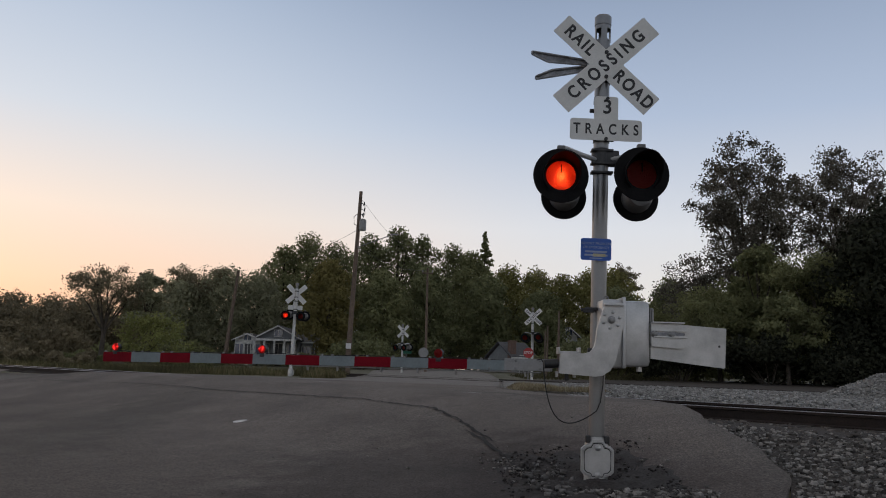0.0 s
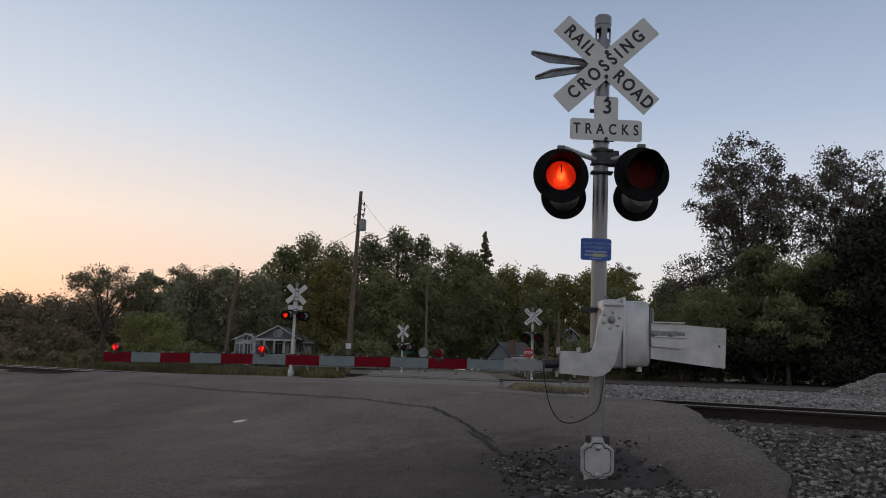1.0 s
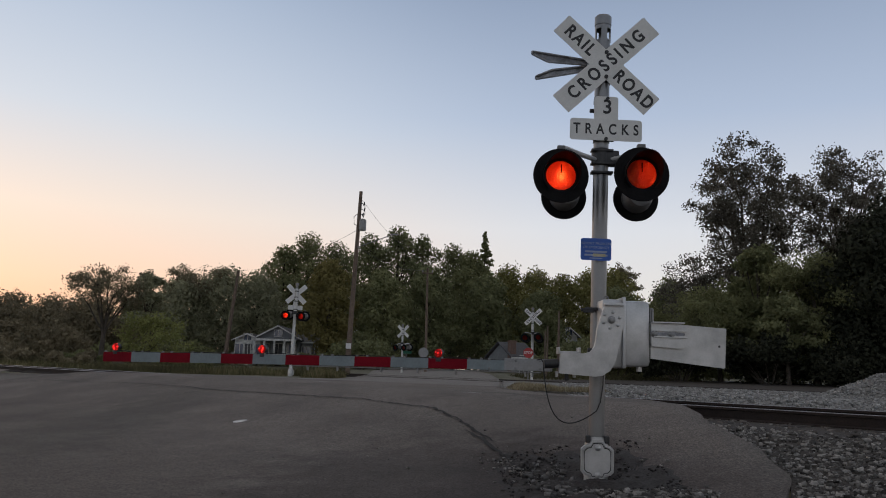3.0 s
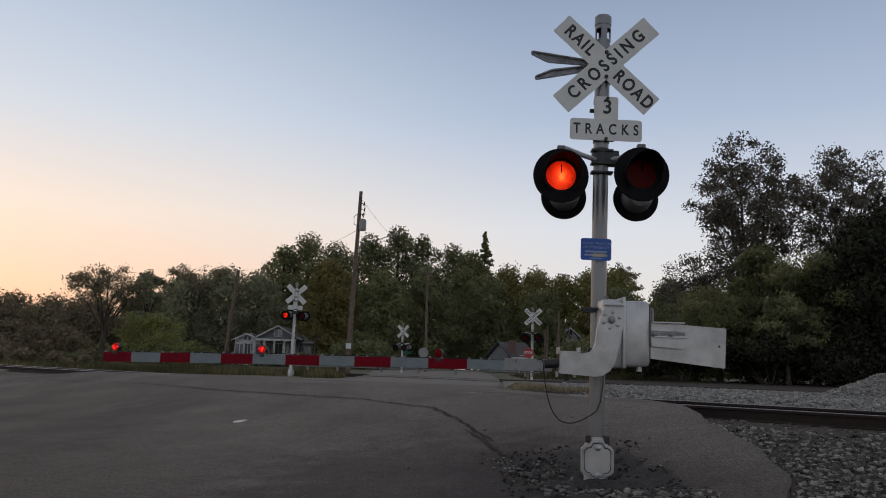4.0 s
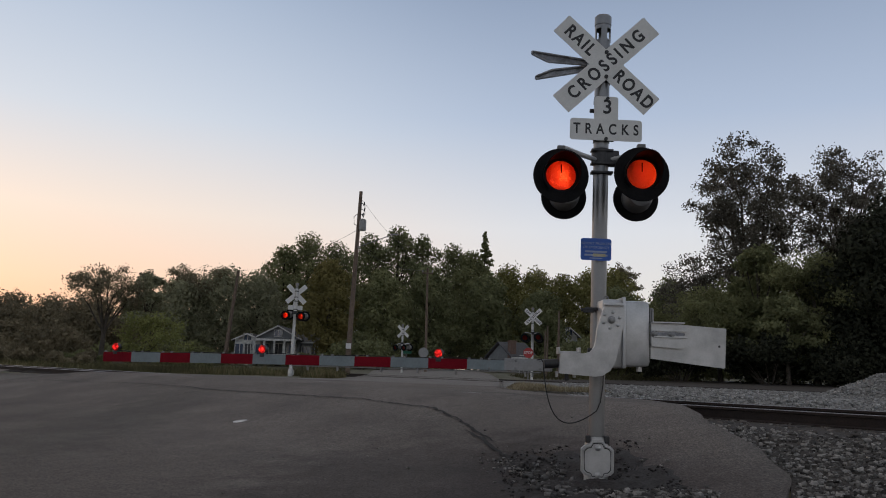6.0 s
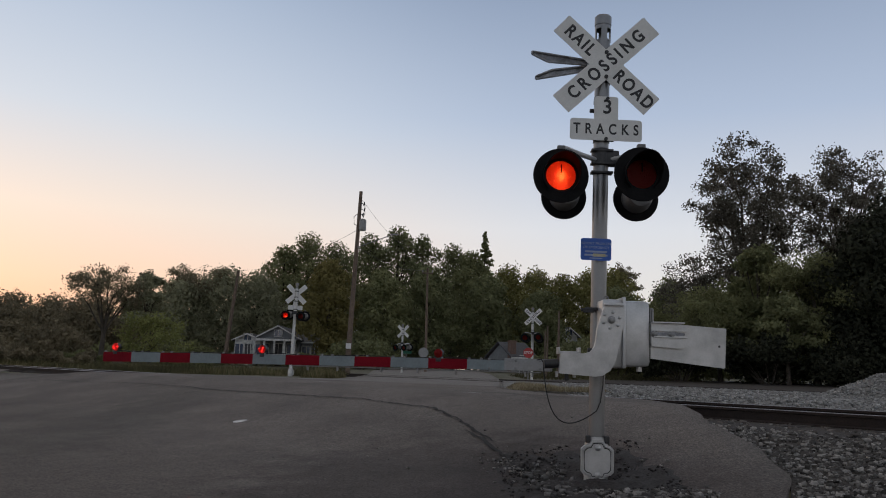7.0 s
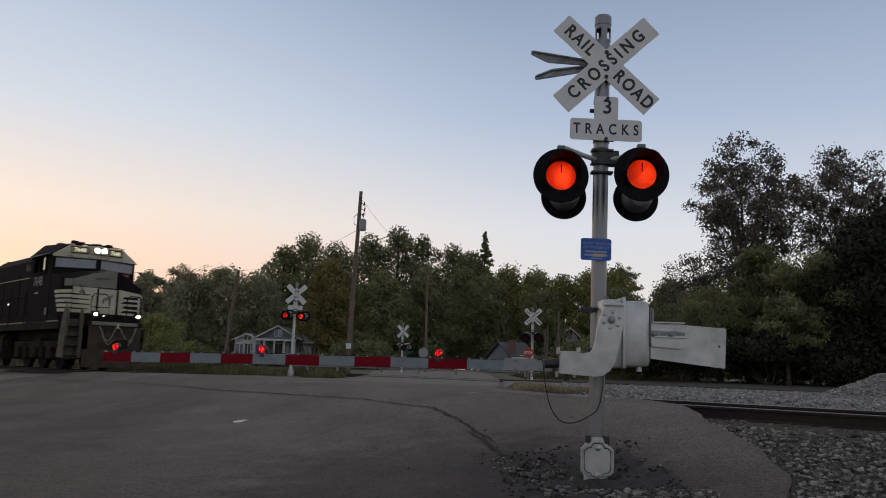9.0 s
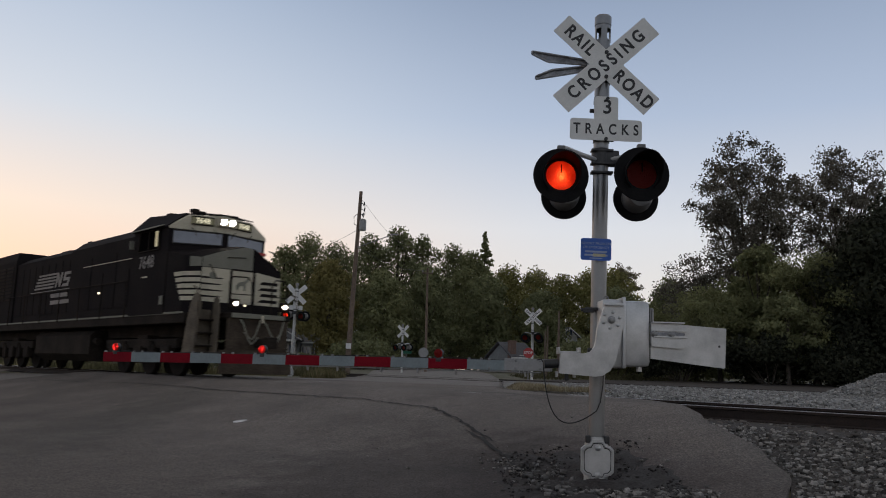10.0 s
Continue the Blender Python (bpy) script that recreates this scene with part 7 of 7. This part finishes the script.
crossing_signal(pose(-2.83, 62.0, -0.25, 0, 0, 152), "distant crossing signal turned away", (None, None), (None, None), False, False, False, 0.5, TRIM_WHITE)


def post_sign(x, y, z, name, label, shape, mat, post_h):
    t = thing(name, label, "road sign", pose(x, y, z))
    bm = bmesh.new()
    box(bm, 0.05, 0.05, post_h, 0, 0.03, post_h / 2, 0.004)
    part("post", bm, GALV, t, "galvanised post")
    bm = bmesh.new()
    slab(bm, shape, 0, 0.004, pose(0, 0, post_h - 0.3) @ UPRIGHT)
    return t, part("sign_plate", bm, mat, t)


octo = [(0.30 * math.cos(radians(22.5 + 45 * k)), 0.30 * math.sin(radians(22.5 + 45 * k))) for k in range(8)]
t, p_ = post_sign(4.95, 46.2, 0.5, "stop_sign", "red octagonal stop sign on a post", octo, STOP_RED, 1.85)
lettering("STOP", 0.20, SIGN, p_, pose(0, 0, 1.55) @ UPRIGHT @ pose(0, 0, 0.006), 1.0, 0.004)
rim = [(0.38 * math.cos(2 * math.pi * k / 24), 0.38 * math.sin(2 * math.pi * k / 24)) for k in range(24)]
post_sign(-1.25, 62, 0.75, "round_sign", "round pale sign seen from behind", rim, ARM_METAL, 1.75)
post_sign(-2.55, 63, 0.75, "street_sign", "small green street name sign", rounded(0.75, 0.20, 0.01, 1), STREET_GREEN, 1.75)


# ---------------------------------------------------------------- poles and wires
def utility_pole(x, y, h, lx, label, arm_w=0.0, can=False, box_=False, rad=0.16):
    z = ground_z(x, y) - 0.1
    t = thing("utility_pole", label, "utility pole", pose(x, y, z))
    bm = bmesh.new()
    tube(bm, (0, 0, 0), (lx, 0, h), rad, rad * 0.6, 12)
    part("pole", bm, POLE_WOOD, t, "weathered wooden pole", None, True)
    if arm_w:
        bm = bmesh.new()
        box(bm, arm_w, 0.10, 0.10, lx, -0.12, h - 0.45, 0.01)
        part("crossarm", bm, POLE_WOOD, t)
        for k in (-0.45, 0.45):
            bm = bmesh.new()
            tube(bm, (lx + arm_w * k, -0.12, h - 0.40), (lx + arm_w * k, -0.12, h - 0.18), 0.04, n=8)
            part("insulator", bm, GALV, t)
    if can:
        bm = bmesh.new()
        q = lx * (h - 2.2) / h
        revolve(bm, [(0.20, h - 2.75), (0.24, h - 2.7), (0.24, h - 2.05), (0.15, h - 1.95)], 18, pose(q + 0.30, -0.15, 0))
        part("transformer", bm, ARM_METAL, t, "grey transformer can", None, True)
        bm = bmesh.new()
        for k, dz in ((0.30, -0.75), (0.34, -1.15), (0.26, -1.5)):
            tube(bm, (q + k, -0.1, h + dz - 0.25), (q + k + 0.06, -0.1, h + dz), 0.05, 0.035, 8)
            box(bm, 0.30, 0.05, 0.05, q + 0.12, -0.08, h + dz - 0.1)
        part("cutouts", bm, BLACK, t, "fuse cutouts and insulators")
        bm = bmesh.new()
        wire(bm, [(q + 0.05, -0.1, h - 2.5), (q - 0.28, -0.15, h - 2.3), (q - 0.32, -0.1, h - 1.8), (q - 0.1, -0.1, h - 1.6)], 0.025, 6)
        wire(bm, [(q + 0.25, -0.1, h - 2.0), (q + 0.42, -0.15, h - 1.5), (q + 0.38, -0.1, h - 0.9)], 0.02, 6)
        part("jumper", bm, WIRE, t)
    if box_:
        bm = bmesh.new()
        box(bm, 0.34, 0.06, 0.36, lx * 0.12, -rad - 0.03, 1.95, 0.01)
        part("pole_notice", bm, SIGN, t, "small white notice")
    return t


utility_pole(-6.15, 55, 12.5, 0.42, "leaning wooden utility pole with transformer", 0, True, True, 0.19)
utility_pole(-26.9, 103, 12.0, 1.1, "leaning bare wooden pole", 0, rad=0.28)
utility_pole(-1.2, 70, 9.0, -0.07, "tall wooden pole with a short crossarm", 0.9, rad=0.13)
utility_pole(7.15, 50, 4.2, 0.05, "short grey wooden post", 0, rad=0.09)
utility_pole(6.75, 52, 3.4, 0.02, "short grey wooden post", 0, rad=0.07)
utility_pole(6.35, 50, 3.0, 0.02, "short grey wooden post", 0, rad=0.06)


def span(a, b, sag, r, label):
    bm = bmesh.new()
    a, b = Vector(a), Vector(b)
    wire(bm, [a.lerp(b, i / 16) - Vector((0, 0, sag * 4 * (i / 16) * (1 - i / 16))) for i in range(17)], r, 5)
    tagged(part("overhead_wire", bm, WIRE, None, label), category="wire")


span((-5.85, 54.9, 10.2), (-27.5, 103, 12.9), 1.2, 0.012, "thin overhead wire between poles")
span((-5.7, 54.9, 9.0), (-1.3, 70, 9.4), 0.5, 0.012, "thin overhead wire between poles")
span((-5.7, 54.9, 12.4), (-0.9, 70, 9.5), 0.6, 0.010, "thin overhead wire between poles")
bm = bmesh.new()
tube(bm, (-5.8, 54.8, 9.0), (-3.4, 54.8, 9.95), 0.03, n=8)
box(bm, 0.5, 0.12, 0.08, -3.3, 54.8, 9.95, 0.02)
tagged(part("street_lamp", bm, GALV, None, "unlit street lamp on a thin bracket"), category="street lamp")


# ---------------------------------------------------------------- houses
def house(x, y, z, w, d, wall_h, roof_h, label, turn=0.0, gable_front=True, porch=False, chimney=None, wall_mat=None):
    h = thing("house", label, "house", pose(x, y, z, 0, 0, turn))
    wm = wall_mat or SIDING
    bm = bmesh.new()
    box(bm, w, d, wall_h, 0, d / 2, wall_h / 2, 0.01)
    if gable_front:
        prism(bm, [(-w / 2, 0.01, wall_h), (w / 2, 0.01, wall_h), (0, 0.01, wall_h + roof_h)], [(-w / 2, d, wall_h), (w / 2, d, wall_h), (0, d, wall_h + roof_h)])
    else:
        prism(bm, [(-w / 2, 0, wall_h), (-w / 2, d, wall_h), (-w / 2, d / 2, wall_h + roof_h)], [(w / 2, 0, wall_h), (w / 2, d, wall_h), (w / 2, d / 2, wall_h + roof_h)])
    wall = part("wall", bm, wm, h, "pale painted siding wall")
    for s in (-1, 1):
        bm = bmesh.new()
        if gable_front:
            e = Vector((s * (w / 2 + 0.35), 0, wall_h - 0.25))
            r = Vector((0, 0, wall_h + roof_h + 0.05))
            prism(bm, [(e.x, -0.45, e.z), (r.x, -0.45, r.z), (r.x, d + 0.4, r.z), (e.x, d + 0.4, e.z)], [(e.x, -0.45, e.z + 0.14), (r.x, -0.45, r.z + 0.14), (r.x, d + 0.4, r.z + 0.14), (e.x, d + 0.4, e.z + 0.14)])
        else:
            y0 = -0.4 if s < 0 else d + 0.4
            prism(bm, [(-w / 2 - 0.4, y0, wall_h - 0.2), (w / 2 + 0.4, y0, wall_h - 0.2), (w / 2 + 0.4, d / 2, wall_h + roof_h + 0.05), (-w / 2 - 0.4, d / 2, wall_h + roof_h + 0.05)],
                  [(-w / 2 - 0.4, y0, wall_h - 0.05), (w / 2 + 0.4, y0, wall_h - 0.05), (w / 2 + 0.4, d / 2, wall_h + roof_h + 0.2), (-w / 2 - 0.4, d / 2, wall_h + roof_h + 0.2)])
        roof = part("roof", bm, ROOF, h, "grey shingle roof")
        bm = bmesh.new()
        if gable_front:
            prism(bm, [(s * (w / 2 + 0.38), -0.47, wall_h - 0.30), (0, -0.47, wall_h + roof_h - 0.02), (0, -0.47, wall_h + roof_h + 0.16), (s * (w / 2 + 0.38), -0.47, wall_h - 0.12)],
                  [(s * (w / 2 + 0.38), -0.52, wall_h - 0.30), (0, -0.52, wall_h + roof_h - 0.02), (0, -0.52, wall_h + roof_h + 0.16), (s * (w / 2 + 0.38), -0.52, wall_h - 0.12)])
            part("rake_board", bm, HOUSE_TRIM, roof, "white rake board")
        else:
            box(bm, w + 0.8, 0.04, 0.16, 0, -0.43 if s < 0 else d + 0.43, wall_h - 0.13)
            part("fascia", bm, HOUSE_TRIM, roof, "white fascia board")

    def opening(cx, cz, ww, hh, nm="window", yy=0.0):
        b_ = bmesh.new()
        box(b_, ww, 0.05, hh, cx, yy - 0.03, cz)
        o = part(nm, b_, GLASS if nm == "window" else ROOF, h, "dark window" if nm == "window" else "dark front door")
        b_ = bmesh.new()
        for sx in (-1, 1):
            box(b_, 0.10, 0.08, hh + 0.2, cx + sx * (ww / 2 + 0.05), yy - 0.05, cz)
            box(b_, ww, 0.08, 0.10, cx, yy - 0.05, cz + sx * (hh / 2 + 0.05))
        box(b_, 0.06, 0.08, hh, cx, yy - 0.06, cz)
        part("frame", b_, HOUSE_TRIM, o, "white frame")
    if gable_front:
        opening(0, wall_h + roof_h * 0.42, 0.9, 0.7)
    opening(-w * 0.30, wall_h * 0.58, 1.1, 1.3)
    opening(w * 0.32, wall_h * 0.58, 1.1, 1.3)
    opening(w * 0.02, wall_h * 0.48, 1.0, 2.0, "door")
    if porch:
        bm = bmesh.new()
        box(bm, w * 0.98, 2.2, 0.18, 0, -1.15, wall_h - 0.2, 0.01)
        part("porch_roof", bm, ROOF, h, "grey porch roof")
        bm = bmesh.new()
        box(bm, w * 0.98, 0.06, 0.26, 0, -2.25, wall_h - 0.30, 0.01)
        part("porch_beam", bm, HOUSE_TRIM, h, "white porch beam")
        bm = bmesh.new()
        box(bm, w * 0.98, 2.2, 0.5, 0, -1.12, 0.25, 0.01)
        part("porch_floor", bm, BRICK_RED, h)
        for k in range(5):
            bm = bmesh.new()
            box(bm, 0.24, 0.24, wall_h - 0.9, -w * 0.45 + w * 0.9 * k / 4, -2.1, 0.5 + (wall_h - 0.9) / 2, 0.01)
            part("porch_column", bm, HOUSE_TRIM, h, "white porch column")
        bm = bmesh.new()
        for k in range(5):
            if k != 2:
                box(bm, w * 0.2, 0.06, 0.06, -w * 0.45 + w * 0.225 * (k if k < 2 else k - 1) + w * 0.11, -2.1, 1.25)
        part("porch_rail", bm, HOUSE_TRIM, h)
    if chimney:
        cx, cy, ch = chimney
        bm = bmesh.new()
        box(bm, 0.7, 0.7, ch, cx, cy, ch / 2, 0.02)
        box(bm, 0.82, 0.82, 0.15, cx, cy, ch - 0.1, 0.02)
        part("chimney", bm, BRICK_RED, h, "brown brick chimney")
    return h


house(-20.7, 105, 1.0, 5.6, 8, 3.35, 1.45, "small pale house with white porch columns", 0, True, True)
house(-24.3, 104, 1.0, 3.2, 6, 3.1, 0.55, "small pale garage beside the house", 0, True, False, None, HOUSE_TRIM)
house(-16.2, 106, 1.0, 3.2, 6, 3.0, 1.0, "grey house wing with dark door", 0, False, False)
house(9.3, 92, 0.9, 2.9, 5, 1.7, 1.5, "low house with dark roof and chimney", 28, False, False, (-1.2, 0.5, 3.5))
house(-9.0, 114, 1.0, 8, 8, 4.2, 2.2, "pale house half hidden behind trees", -10, True, False)
house(17.5, 112, 2.0, 2.4, 8, 4.0, 1.0, "pale house half hidden behind trees", 12, True, False, None, HOUSE_TRIM)
house(30.4, 40.5, 0.6, 5, 6, 2.6, 1.0, "dark shed in the shade of trees", 20, False, False, None, POLE_WOOD)


# ---------------------------------------------------------------- motion of things
def motions():
    for refl, place, phase in FLASHERS:
        walk(refl, flash_rows(place, phase))
    rows = []
    for k in range(11):
        s = -18.98 + 9.47 * (k - 10)
        x, y = uv(s, TRACK_V)
        rows.append((float(k), pose(x, y, RAIL_Z, 0, 0, -TRACK_TURN)))
    walk(loco, rows)


motions()
